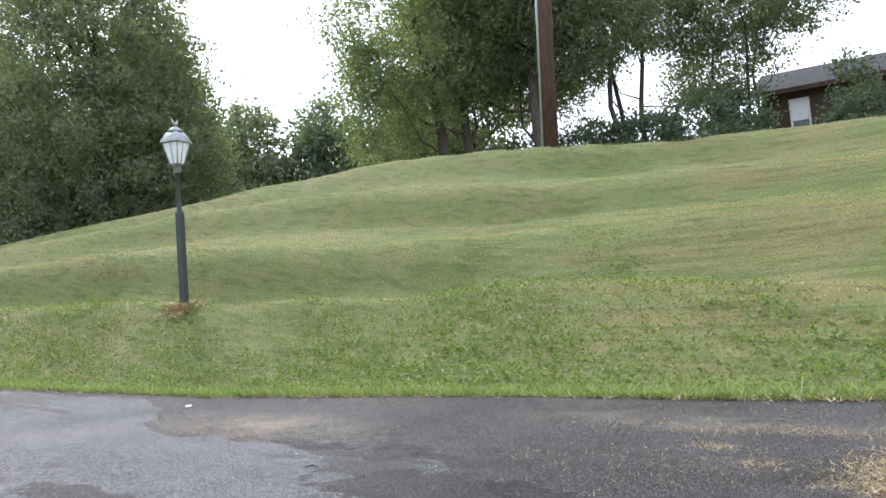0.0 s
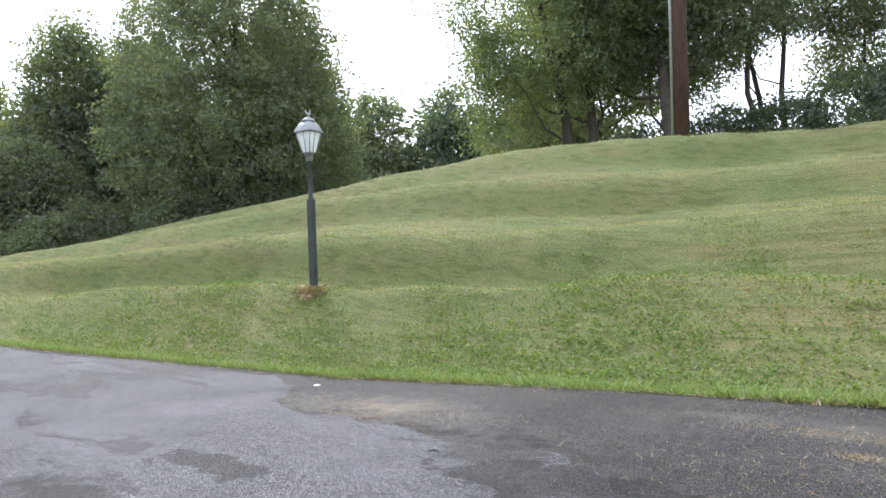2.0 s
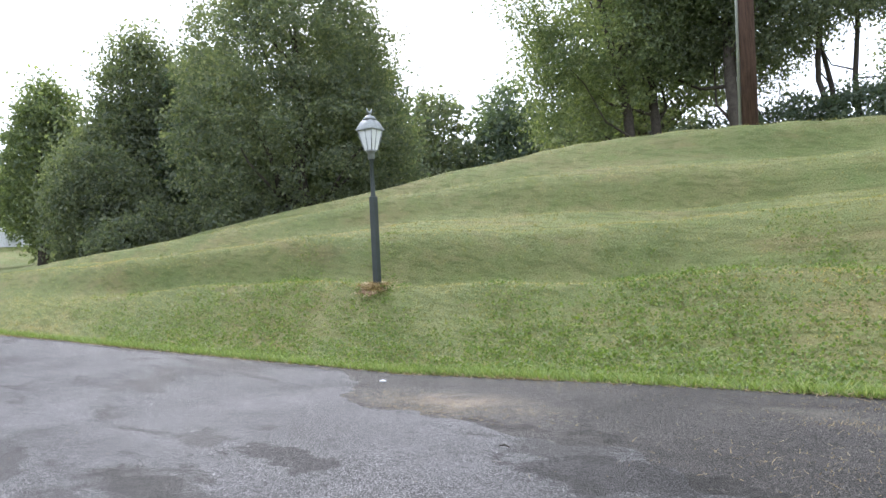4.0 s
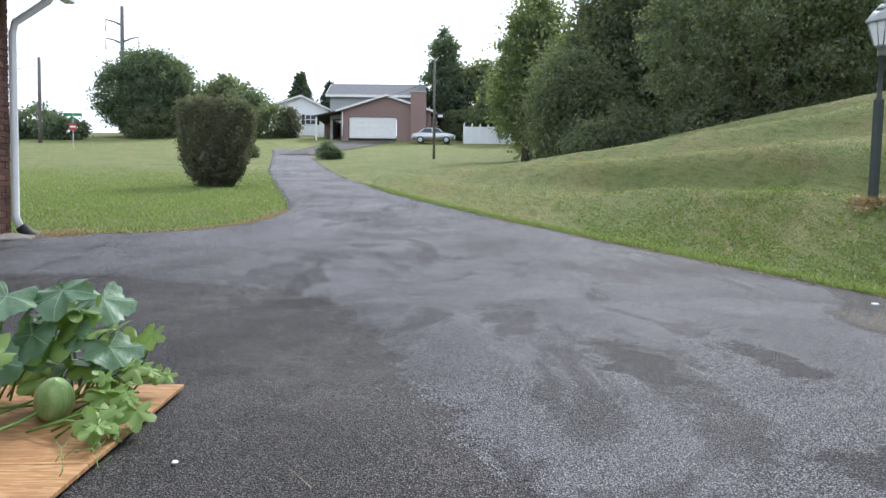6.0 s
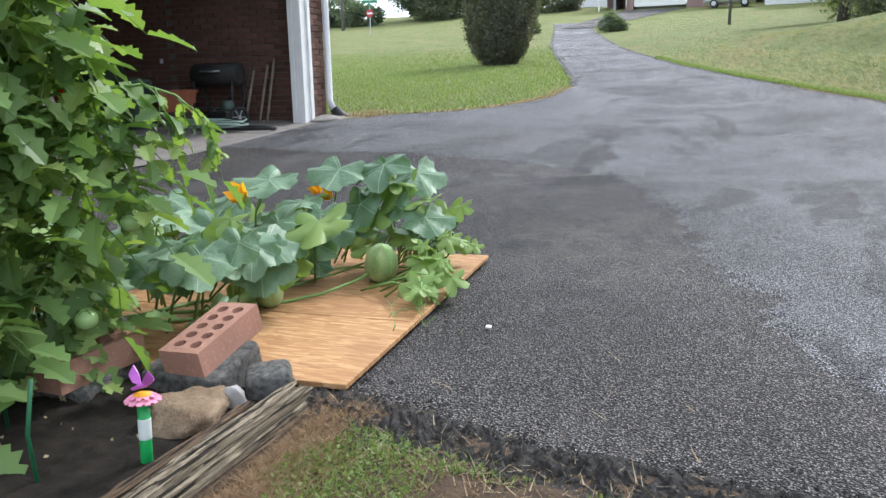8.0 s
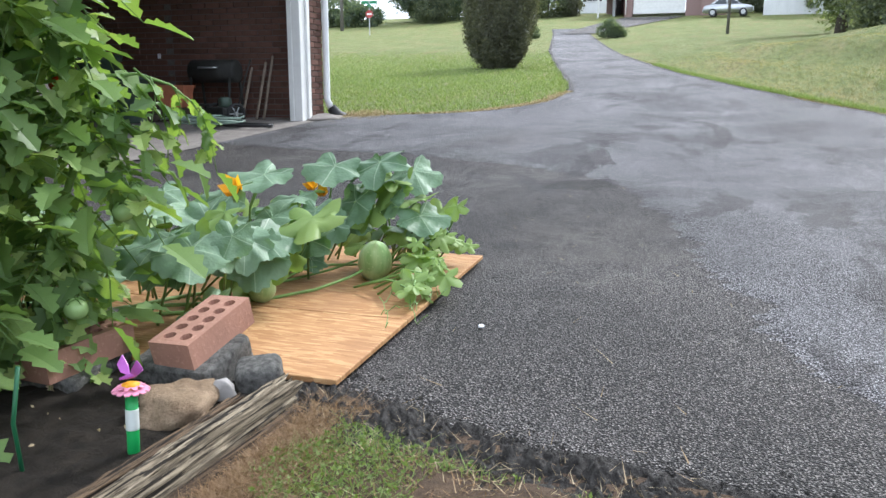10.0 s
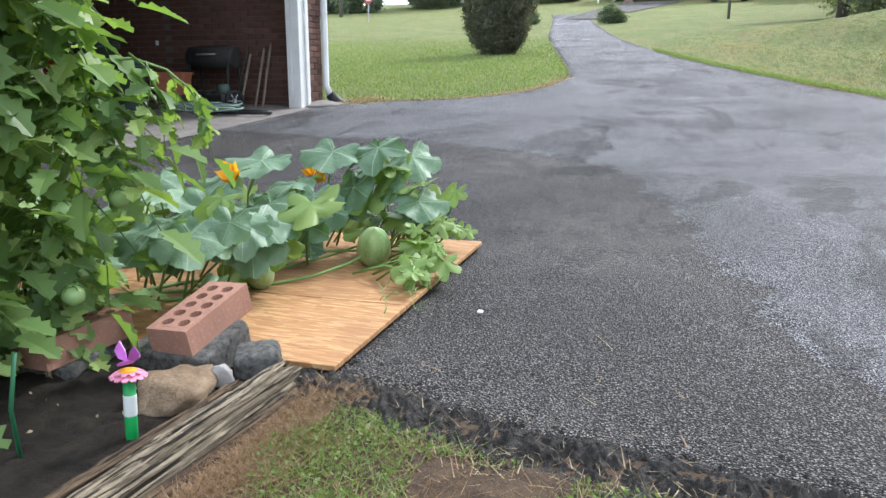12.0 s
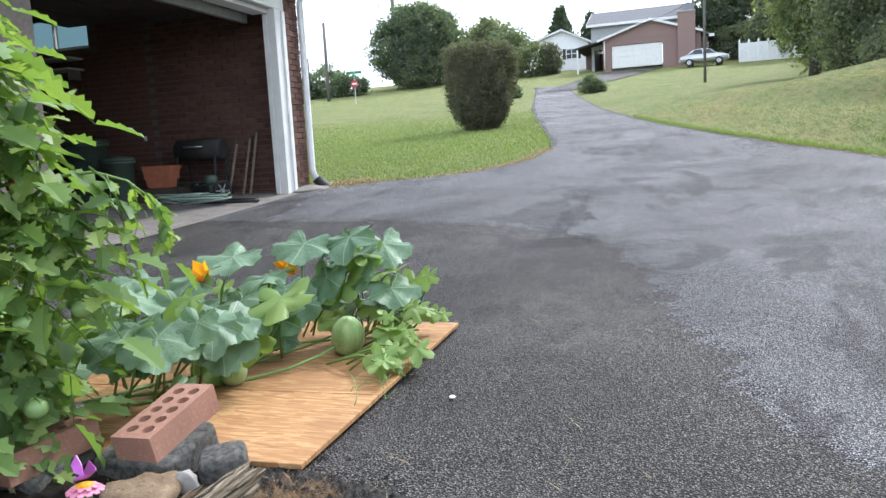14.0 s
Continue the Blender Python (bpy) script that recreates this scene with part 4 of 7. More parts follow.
def bare_patch():
    """Bare reddish earth and thatch round the lamp's foot."""
    rng = np.random.RandomState(4)
    p = np.array(LAMP) + rng.normal(size=(500, 2)) * np.array([0.11, 0.08]) + np.array([0.05, -0.06])
    v, f = blades(p, land(p[:, 0], p[:, 1]) + 0.02, rng, 0.03, 0.012, 2.5)
    tagged(new("dead_thatch", soup("dead_thatch", v.tolist(), f.tolist(), M_STRAW)), "dead brown grass round the lamp's foot", "dead grass", kind="stuff")
    bm = bmesh.new()
    ball(bm, (0, 0, 0), 1.0, 3, (0.17, 0.11, 0.016), 0.3, 3)
    for w in bm.verts:
        w.co.z += land_at(LAMP[0] + 0.08 + w.co.x, LAMP[1] - 0.1 + w.co.y) - land_at(*LAMP)
    solid("earth_mound", bm, M_EARTH, "bare red-brown earth round the lamp post", "earth", m=Matrix.Translation((LAMP[0] + 0.08, LAMP[1] - 0.1, land_at(*LAMP) + 0.005)), smooth=True, kind="stuff")


M_EARTH = stone_mat("bare_red_earth", (0.22, 0.15, 0.09), (0.38, 0.27, 0.16), 14)
bare_patch()


def wood_pole(name, x, y, height, r, label, mat, arms=(), lean=(0, 0)):
    t = thing(name, x, y, land_at(x, y) - 0.3, label, "utility pole", "utility poles")
    h = height + 0.3
    part("shaft", tubed([(0, 0, 0), (lean[0] * 0.5, lean[1] * 0.5, h / 2), (lean[0], lean[1], h)], [r, r * 0.9, r * 0.75], 14), mat, t)
    for z, span, drop in arms:
        bm = bmesh.new()
        box(bm, -0.06, -span / 2, z + 0.24, 0.06, span / 2, z + 0.38, 0.01)
        a = part("crossarm", bm, mat, t)
        for k in (-0.47, 0.47):
            part("insulator", tubed([(0.0, k * span, z + 0.25), (0, k * span, z + 0.25 - drop)], 0.06, 8), M_STEEL, a)
    return t


def big_pole():
    x, y = -7.42, 12.2
    t = wood_pole("utility_pole", x, y, 7.5, 0.15, "thick brown creosoted utility pole at the crest of the bank", M_POLE, lean=(0.42, 0.12))
    d = Vector((-x, -y, 0)).normalized()
    side = Vector((-d.y, d.x, 0)) * -1
    c = d * 0.06 + side * 0.15
    part("conduit", tubed([c, c + Vector((0.42, 0.12, 7.6))], 0.03, 10), M_STEEL, t, "pale metal cable conduit up the pole")


big_pole()
wood_pole("utility_pole", -46, 1.0, 6.0, 0.085, "slim grey wooden pole in the grass", M_POLE_GREY)
wood_pole("utility_pole", -63, -30.6, 6.9, 0.16, "weathered wooden utility pole beside the far road", M_POLE_GREY)
wood_pole("utility_pole", -107, -54.9, 7.4, 0.16, "distant wooden utility pole", M_POLE_GREY, [(5.2, 2.6, 0.3)])


def transmission_pole():
    x, y = -103, -39
    t = thing("transmission_pole", x, y, land_at(x, y) - 0.5, "tall steel-grey power pole with drooping arms", "power pole", "utility poles")
    part("shaft", tubed([(0, 0, 0), (0, 0, 10), (0, 0, 19.0)], [0.38, 0.32, 0.22], 12), M_POLE_GREY, t)
    for z, s in ((17.0, -1), (14.8, 1), (14.6, -1)):
        a = part("arm", tubed([(0, 0, z - 0.5), (0, s * 1.1, z), (0, s * 2.2, z + 0.25)], [0.14, 0.11, 0.07], 8), M_POLE_GREY, t)
        part("insulator", tubed([(0, s * 2.15, z + 0.2), (0, s * 2.15, z - 1.3)], 0.09, 8), M_STEEL, a)


transmission_pole()


def wire(name, a, b, sag, r=0.012, label="thin black overhead wire"):
    a, b = Vector(a), Vector(b)
    pts = [a.lerp(b, k / 16) - Vector((0, 0, sag * 4 * (k / 16) * (1 - k / 16))) for k in range(17)]
    solid(name, tubed(pts, r, 5), M_BLACK, label, "wire", "overhead wires")


wire("power_wire", (-46, 1.0, 8.6), (-75.5, -6, 11.6), 0.5, 0.018)
wire("power_wire", (-46, 1.0, 8.7), (-30, 22, 12.0), 0.4, 0.018)
wire("power_wire", (-63, -30.6, 12.6), (-88, -60, 14), 0.8, 0.02)
wire("power_wire", (-63, -30.9, 12.0), (-66, -60, 8.5), 0.5, 0.02)


def stop_sign():
    x, y = -54.9, -24.4
    z = land_at(x, y)
    t = thing("stop_sign", x, y, z, "red octagonal road sign under green street name blades", "road sign", turn=8)
    part("post", cubed(-0.03, -0.03, -0.2, 0.03, 0.03, 2.5), M_STEEL, t)
    bm = bmesh.new()
    q = [(0.04, 0.3 * math.cos(math.pi / 8 + k * math.pi / 4), 1.55 + 0.3 * math.sin(math.pi / 8 + k * math.pi / 4)) for k in range(8)]
    f = bm.faces.new([bm.verts.new(p) for p in q])
    r = bmesh.ops.extrude_face_region(bm, geom=[f])
    bmesh.ops.translate(bm, vec=(0.015, 0, 0), verts=[v for v in r["geom"] if isinstance(v, bmesh.types.BMVert)])
    part("sign_plate", bm, M_RED_SIGN, t, "red octagonal plate")
    part("lettering_bar", cubed(0.06, -0.19, 1.49, 0.064, 0.19, 1.61), M_WHITE, t, "white bar of lettering")
    part("street_blade", cubed(-0.02, -0.6, 2.3, 0.02, 0.6, 2.52, 0.004), M_GREEN_SIGN, t, "green street name blade")
    part("street_blade", cubed(-0.5, -0.02, 2.06, 0.5, 0.02, 2.27, 0.004), M_GREEN_SIGN, t, "green street name blade")


stop_sign()

# ---- far houses, car, fence ----
def roof_slab(bm, pts, thick=0.14):
    """A sloping slab from four corners."""
    lo = [bm.verts.new(p) for p in pts]
    hi = [bm.verts.new((p[0], p[1], p[2] + thick)) for p in pts]
    bm.faces.new(lo[::-1])
    bm.faces.new(hi)
    for k in range(4):
        bm.faces.new((lo[k], lo[(k + 1) % 4], hi[(k + 1) % 4], hi[k]))
    return bm


def prism(bm, x0, x1, outline):
    """A body with an outline in y, z, running from x0 to x1."""
    a = [bm.verts.new((x0, *p)) for p in outline]
    b = [bm.verts.new((x1, *p)) for p in outline]
    bm.faces.new(a)
    bm.faces.new(b[::-1])
    n = len(outline)
    for k in range(n):
        bm.faces.new((a[k], b[k], b[(k + 1) % n], a[(k + 1) % n]))
    bmesh.ops.recalc_face_normals(bm, faces=bm.faces)
    return bm


def window(parent, x, y, z, w, h, face="x", shutters=False):
    """A framed window in a wall that faces +x, its sill proud."""
    f = bmesh.new()
    for y0, y1, z0, z1 in ((y - w / 2, y + w / 2, z + h - 0.07, z + h), (y - w / 2, y + w / 2, z, z + 0.07), (y - w / 2, y - w / 2 + 0.07, z, z + h), (y + w / 2 - 0.07, y + w / 2, z, z + h), (y - 0.03, y + 0.03, z, z + h), (y - w / 2, y + w / 2, z + h / 2 - 0.03, z + h / 2 + 0.03)):
        box(f, x - 0.02, y0, z0, x + 0.05, y1, z1)
    win = part("window", f, M_WHITE, parent, "white framed window")
    part("pane", cubed(x - 0.03, y - w / 2 + 0.05, z + 0.05, x + 0.012, y + w / 2 - 0.05, z + h - 0.05), M_GLASS_FAR, win, "dark window glass")
    if shutters:
        for s in (-1, 1):
            part("shutter", cubed(x, y + s * (w / 2 + 0.2) - 0.17, z, x + 0.04, y + s * (w / 2 + 0.2) + 0.17, z + h, 0.01), M_BLACK, win, "black shutter")
    return win


def brick_house():
    x, y, z = -73.8, -3, 7.55
    t = thing("brick_house", x, y, z, "two-storey red brick house with an attached double garage", "house")
    t.matrix_world = pose(x, y, z - 0.35, 0, 0, -2)
    b = 0.35
    # garage wing: the door opening is cut through its front wall
    bm = bmesh.new()
    box(bm, -0.25, -4.3, 0, 0, -3.55, b + 2.7)
    box(bm, -0.25, 1.1, 0, 0, 4.4, b + 2.7)
    box(bm, -0.25, -3.55, b + 2.05, 0, 1.1, b + 2.7)
    part("front_wall", bm, M_BRICK_FAR, t)
    bm = bmesh.new()
    prism(bm, -0.25, 0, [(-4.3, b + 2.7), (4.4, b + 2.7), (0.05, b + 4.05)])
    part("gable_wall", bm, M_BRICK_FAR, t)
    part("side_wall", cubed(-6.5, -4.3, 0, -0.25, -4.05, b + 2.7), M_BRICK_FAR, t)
    part("side_wall", cubed(-6.5, 4.15, 0, -0.25, 4.4, b + 2.7), M_BRICK_FAR, t)
    door = part("garage_door", cubed(-0.18, -3.5, b, -0.12, 1.05, b + 2.02), M_WHITE, t, "closed white panelled double garage door")
    for r in range(4):
        part("panel", cubed(-0.12, -3.46, b + 0.03 + r * 0.5, -0.10, 1.01, b + 0.49 + r * 0.5, 0.015), M_WHITE, door)
    bm = bmesh.new()
    roof_slab(bm, [(0.35, -4.75, b + 2.52), (0.35, 0.05, b + 4.05), (-6.5, 0.05, b + 4.05), (-6.5, -4.75, b + 2.52)])
    part("roof", bm, M_ROOF_GREY, t, "grey shingled garage roof")
    bm = bmesh.new()
    roof_slab(bm, [(0.35, 0.05, b + 4.05), (0.35, 4.6, b + 2.6), (-6.5, 4.6, b + 2.6), (-6.5, 0.05, b + 4.05)])
    part("roof", bm, M_ROOF_GREY, t, "grey shingled garage roof")
    bm = bmesh.new()
    roof_slab(bm, [(0.4, -4.8, b + 2.45), (0.4, 0.05, b + 4.0), (0.34, 0.05, b + 4.0), (0.34, -4.8, b + 2.45)], 0.2)
    roof_slab(bm, [(0.4, 0.05, b + 4.0), (0.4, 4.65, b + 2.52), (0.34, 4.65, b + 2.52), (0.34, 0.05, b + 4.0)], 0.2)
    part("bargeboard", bm, M_WHITE, t, "white gable trim")
    part("downspout", tubed([(0.08, -4.15, b + 2.5), (0.08, -4.15, 0.3)], 0.06, 8), M_WHITE, t, "white downspout")
    # two-storey body behind
    bm = bmesh.new()
    prism(bm, 0, 0.25, [(-10.5, 0), (-3.5, 0), (-3.5, b + 4.4), (-7.0, b + 5.85), (-10.5, b + 4.4)])
    bmesh.ops.rotate(bm, matrix=Matrix.Rotation(math.pi / 2, 3, "Z"), verts=bm.verts)
    # outline now lies in x, z with the wall's thickness along y
    for v in bm.verts:
        v.co = Vector((v.co.x - 12.2, v.co.y - 5.6, v.co.z))
    part("gable_wall", bm, M_SIDING, t, "grey-sided gable wall")
    part("front_wall", cubed(-1.95, -5.35, b + 2.0, -1.7, 3.4, b + 4.5), M_SIDING, t, "grey-sided upper wall")
    for wx in (-3.4, -6.6):
        bm = bmesh.new()
        for x0, x1, z0, z1 in ((-0.5, 0.5, 0, 0.08), (-0.5, 0.5, 1.12, 1.2), (-0.5, -0.42, 0.08, 1.12), (0.42, 0.5, 0.08, 1.12), (-0.42, 0.42, 0.57, 0.63)):
            box(bm, wx + x0, -5.66, b + 2.75 + z0, wx + x1, -5.603, b + 2.75 + z1)
        win = part("window", bm, M_WHITE, t, "white framed window")
        part("pane", cubed(wx - 0.42, -5.63, b + 2.83, wx + 0.42, -5.604, b + 3.87), M_GLASS_FAR, win, "dark window glass")
    part("end_wall", cubed(-8.7, 3.2, 0, -1.7, 3.4, b + 4.5), M_BRICK_FAR, t)
    bm = bmesh.new()
    roof_slab(bm, [(-1.3, -5.95, b + 4.25), (-1.3, 3.8, b + 4.25), (-5.2, 3.8, b + 5.9), (-5.2, -5.95, b + 5.9)])
    part("roof", bm, M_ROOF_GREY, t, "grey shingled main roof")
    bm = bmesh.new()
    roof_slab(bm, [(-5.2, -5.95, b + 5.9), (-5.2, 3.8, b + 5.9), (-9.1, 3.8, b + 4.25), (-9.1, -5.95, b + 4.25)])
    part("roof", bm, M_ROOF_GREY, t, "grey shingled main roof")
    bm = bmesh.new()
    roof_slab(bm, [(-1.24, -6.0, b + 4.15), (-5.2, -6.0, b + 5.83), (-5.2, -5.92, b + 5.83), (-1.24, -5.92, b + 4.15)], 0.2)
    part("bargeboard", bm, M_WHITE, t, "white gable trim")
    part("fascia", cubed(-1.32, -5.95, b + 4.13, -1.24, 3.8, b + 4.37), M_WHITE, t, "white eaves board")
    ch = part("chimney", cubed(-0.3, 2.45, 0, 0.5, 3.95, b + 4.35, 0.02), M_BRICK_FAR, t, "broad red brick chimney")
    part("chimney_cap", cubed(-0.36, 2.39, b + 4.352, 0.56, 4.01, b + 4.5, 0.02), M_CONCRETE, ch)
    # lean-to at one side, open porch at the other
    part("lean_to_wall", cubed(-4, 4.42, 0, -0.6, 5.0, b + 2.2), M_BRICK_FAR, t)
    bm = bmesh.new()
    roof_slab(bm, [(0.1, 3.97, b + 2.75), (0.1, 5.5, b + 2.1), (-4.2, 5.5, b + 2.1), (-4.2, 3.97, b + 2.75)], 0.16)
    part("lean_to_roof", bm, M_ROOF_GREY, t)
    part("lean_to_trim", cubed(0.1, 5.1, b + 2.06, 0.16, 5.55, b + 2.3), M_WHITE, t)
    part("lean_to_post", cubed(-0.05, 4.62, 0, 0.08, 4.75, b + 2.3), M_WHITE, t)
    bm = bmesh.new()
    roof_slab(bm, [(0.0, -6.9, b + 2.0), (0.0, -4.35, b + 2.55), (-6.0, -4.35, b + 2.55), (-6.0, -6.9, b + 2.0)], 0.14)
    part("porch_roof", bm, M_ROOF, t, "dark lean-to porch roof")
    for yy in (-6.75,):
        part("porch_post", cubed(-0.15, yy, 0, -0.03, yy + 0.12, b + 2.0), M_WHITE, t)
    part("porch_wall", cubed(-6.0, -6.8, 0, -5.8, -4.35, b + 2.1), M_BRICK_FAR, t)
    return t


brick_house()


def white_house():
    x, y, z = -84.2, -13.2, 8.0
    t = thing("white_house", x, y, land_at(x, y) - 0.3, "white-sided neighbour house with a grey roof", "house")
    b = 8.0 - (land_at(x, y) - 0.3)
    bm = bmesh.new()
    prism(bm, -0.2, 0, [(-3.6, 0), (3.4, 0), (3.4, b + 3.6), (0.6, b + 5.0), (-3.6, b + 3.6)])
    part("front_wall", bm, M_VINYL, t)
    part("side_wall", cubed(-8, -3.6, 0, -0.2, -3.4, b + 3.6), M_VINYL, t)
    part("side_wall", cubed(-8, 3.2, 0, -0.2, 3.4, b + 3.6), M_VINYL, t)
    for a, c in (((-4.1, 3.45), (0.6, 5.02)), ((0.6, 5.02), (3.9, 3.45))):
        bm = bmesh.new()
        roof_slab(bm, [(0.35, a[0], b + a[1]), (0.35, c[0], b + c[1]), (-8.3, c[0], b + c[1]), (-8.3, a[0], b + a[1])])
        part("roof", bm, M_ROOF_GREY, t, "grey shingled roof")
        bm = bmesh.new()
        roof_slab(bm, [(0.4, a[0], b + a[1] - 0.1), (0.4, c[0], b + c[1] - 0.1), (0.34, c[0], b + c[1] - 0.1), (0.34, a[0], b + a[1] - 0.1)], 0.18)
        part("bargeboard", bm, M_WHITE, t)
    window(t, 0.01, 1.6, b + 1.9, 1.2, 1.1, shutters=True)
    window(t, 0.01, -1.6, b + 1.9, 1.2, 1.1, shutters=True)
    part("porch_post", cubed(1.2, -4.6, 0, 1.4, -4.4, b + 1.9), M_WHITE, t)
    part("porch_post", cubed(1.2, -5.3, 0, 1.4, -5.1, b + 1.9), M_WHITE, t)
    bm = bmesh.new()
    box(bm, -0.2, -5.6, b + 1.9, 1.6, -3.65, b + 2.1, 0.02)
    part("porch_roof", bm, M_ROOF_GREY, t)


white_house()


def hill_house():
    """The brick bungalow that shows over the crest of the bank."""
    y, x0, x1 = 30.0, -8.55, 6.0
    z = 5.45
    t = thing("brick_bungalow", x0, y, z - 2.0, "low brick bungalow with a dark shingled roof", "house", turn=14)
    part("front_wall", cubed(0, 0, 0, x1 - x0, 0.25, 3.45), M_BRICK_DARK, t)
    part("end_wall", cubed(0, 0.25, 0, 0.25, 6, 3.45), M_BRICK_DARK, t)
    bm = bmesh.new()
    roof_slab(bm, [(-0.6, -0.7, 3.3), (x1 - x0, -0.7, 3.3), (x1 - x0, 3, 4.75), (-0.2, 3, 4.75)], 0.16)
    part("roof", bm, M_ROOF, t, "dark brown shingled roof")
    bm = bmesh.new()
    roof_slab(bm, [(-0.2, 3, 4.75), (x1 - x0, 3, 4.75), (x1 - x0, 6.7, 3.3), (-0.6, 6.7, 3.3)], 0.16)
    part("roof", bm, M_ROOF, t, "dark brown shingled roof")
    part("fascia", cubed(-0.62, -0.76, 3.28, x1 - x0, -0.7, 3.44), M_POLE, t, "dark eaves board")
    bm = bmesh.new()
    for a, c, lo, hi in ((0.72, 0.80, 1.6, 3.12), (1.34, 1.42, 1.6, 3.12), (0.80, 1.34, 3.02, 3.12)):
        box(bm, a, -0.1, lo, c, -0.004, hi)
    d = part("window_frame", bm, M_WHITE, t, "white frame of a side entry")
    part("panel", cubed(0.80, -0.06, 2.3, 1.34, -0.03, 3.02, 0.01), M_VINYL, d, "pale panel in the frame")
    part("pane", cubed(0.80, -0.05, 1.7, 1.34, -0.03, 2.29), M_GLASS_FAR, d, "dark opening below the panel")


hill_house()


def sedan():
    x, y = -70.3, 1.6
    t = thing("parked_car", x, y, land_at(x, y) + 0.02, "silver sedan parked beside the brick house", "car", turn=-4)
    bm = bmesh.new()
    side = [(-1.95, 0.35), (-1.98, 0.62), (-1.9, 0.85), (-1.2, 0.95), (1.15, 0.93), (1.85, 0.8), (1.98, 0.6), (1.96, 0.32)]
    prism(bm, -0.8, 0.8, side)
    bmesh.ops.bevel(bm, geom=list(bm.edges), offset=0.06, segments=2, affect="EDGES")
    part("body", bm, M_SILVER, t, smooth=True)
    bm = bmesh.new()
    prism(bm, -0.66, 0.66, [(-1.55, 0.92), (-0.85, 1.36), (-0.1, 1.42), (0.45, 1.36), (1.15, 0.92)])
    bmesh.ops.bevel(bm, geom=list(bm.edges), offset=0.08, segments=2, affect="EDGES")
    part("cabin", bm, M_SILVER, t, smooth=True)
    for a, c, d, e in ((-0.78, -0.18, -1.15, -0.12), (-0.08, 0.4, -0.05, 0.82)):
        for s in (0.672, -0.672):
            bm = bmesh.new()
            bm.faces.new([bm.verts.new(p) for p in ((s, d, 0.97), (s, e, 0.97), (s, c, 1.32), (s, a, 1.32))])
            part("side_window", bm, M_GLASS_FAR, t, "dark side window")
    for yy in (-1.2, 1.2):
        for s in (-0.74, 0.74):
            w = part("wheel", tubed([(s - 0.1, yy, 0.3), (s + 0.1, yy, 0.3)], 0.31, 18), M_BLACK, t, "black tyre")
            part("rim", tubed([(s - 0.11, yy, 0.3), (s + 0.11, yy, 0.3)], 0.19, 14), M_STEEL, w, "silver rim")
    for s in (-0.55, 0.55):
        part("headlight", cubed(s - 0.18, 1.9, 0.62, s + 0.18, 1.985, 0.74, 0.02), M_FROST, t)
        part("tail_light", cubed(s - 0.18, -1.98, 0.66, s + 0.18, -1.9, 0.8, 0.02), M_RED_SIGN, t)
    part("bumper", cubed(-0.8, 1.93, 0.36, 0.8, 2.02, 0.52, 0.03), M_SILVER, t)
    part("bumper", cubed(-0.8, -2.03, 0.36, 0.8, -1.93, 0.54, 0.03), M_SILVER, t)


sedan()


def vinyl_fence():
    x, y0, y1, n = -71.6, 4.5, 10.6, 8
    t = thing("privacy_fence", x, y0, land_at(x, y0), "solid white vinyl privacy fence with capped posts", "fence")
    step = (y1 - y0) / n
    for k in range(n + 1):
        p = part("post", cubed(-0.07, k * step - 0.07, -0.3, 0.07, k * step + 0.07, 1.74, 0.01), M_VINYL, t)
        bm = bmesh.new()
        bmesh.ops.create_cone(bm, cap_ends=True, segments=4, radius1=0.14, radius2=0.02, depth=0.16, matrix=Matrix.Translation((0, k * step, 1.822)) @ Matrix.Rotation(math.pi / 4, 4, "Z"))
        part("post_cap", bm, M_VINYL, p)
    for k in range(n):
        for j in range(6):
            a = k * step + 0.07 + j * (step - 0.14) / 6
            part("board", cubed(-0.03, a + 0.004, -0.1, 0.03, a + (step - 0.14) / 6 - 0.004, 1.48), M_VINYL, t)
        part("rail", cubed(-0.04, k * step + 0.07, 1.48, 0.04, (k + 1) * step - 0.07, 1.58, 0.01), M_VINYL, t)


vinyl_fence()


def far_drive():
    """The neighbour's branch of the driveway, up to the far garage."""
    rows = []
    for k in range(40):
        u = k / 39
        x = -50 - 22.5 * u
        y = -7.9 + 1.6 * u + 1.7 * u ** 2
        w = 1.1 + 1.6 * u
        rows.append([(x, y + w * (j / 6 - 0.5) * 2, 0) for j in range(7)])
    g = np.array(rows)
    g[..., 2] = land(g[..., 0], g[..., 1]) + 0.05
    i = (np.arange(39)[:, None] * 7 + np.arange(6)[None]).reshape(-1)
    f = np.stack([i, i + 1, i + 8, i + 7], 1)
    tagged(new("road", soup("road", g.reshape(-1, 3).tolist(), f.tolist(), M_ASPHALT, True)), "worn drive up to the neighbour's garage", "drive", kind="structure")


far_drive()

# ---- near garage ----
GX0, GX1, GY = -8.60, 4.5, -4.72  # far corner, hidden end and front face
OPEN0, OPEN1, HEAD = -7.99, -4.72, 2.30
WIN_Y0, WIN_Y1, WIN_Z0, WIN_Z1 = -8.95, -7.66, 2.22, 2.68  # high window in the far side wall


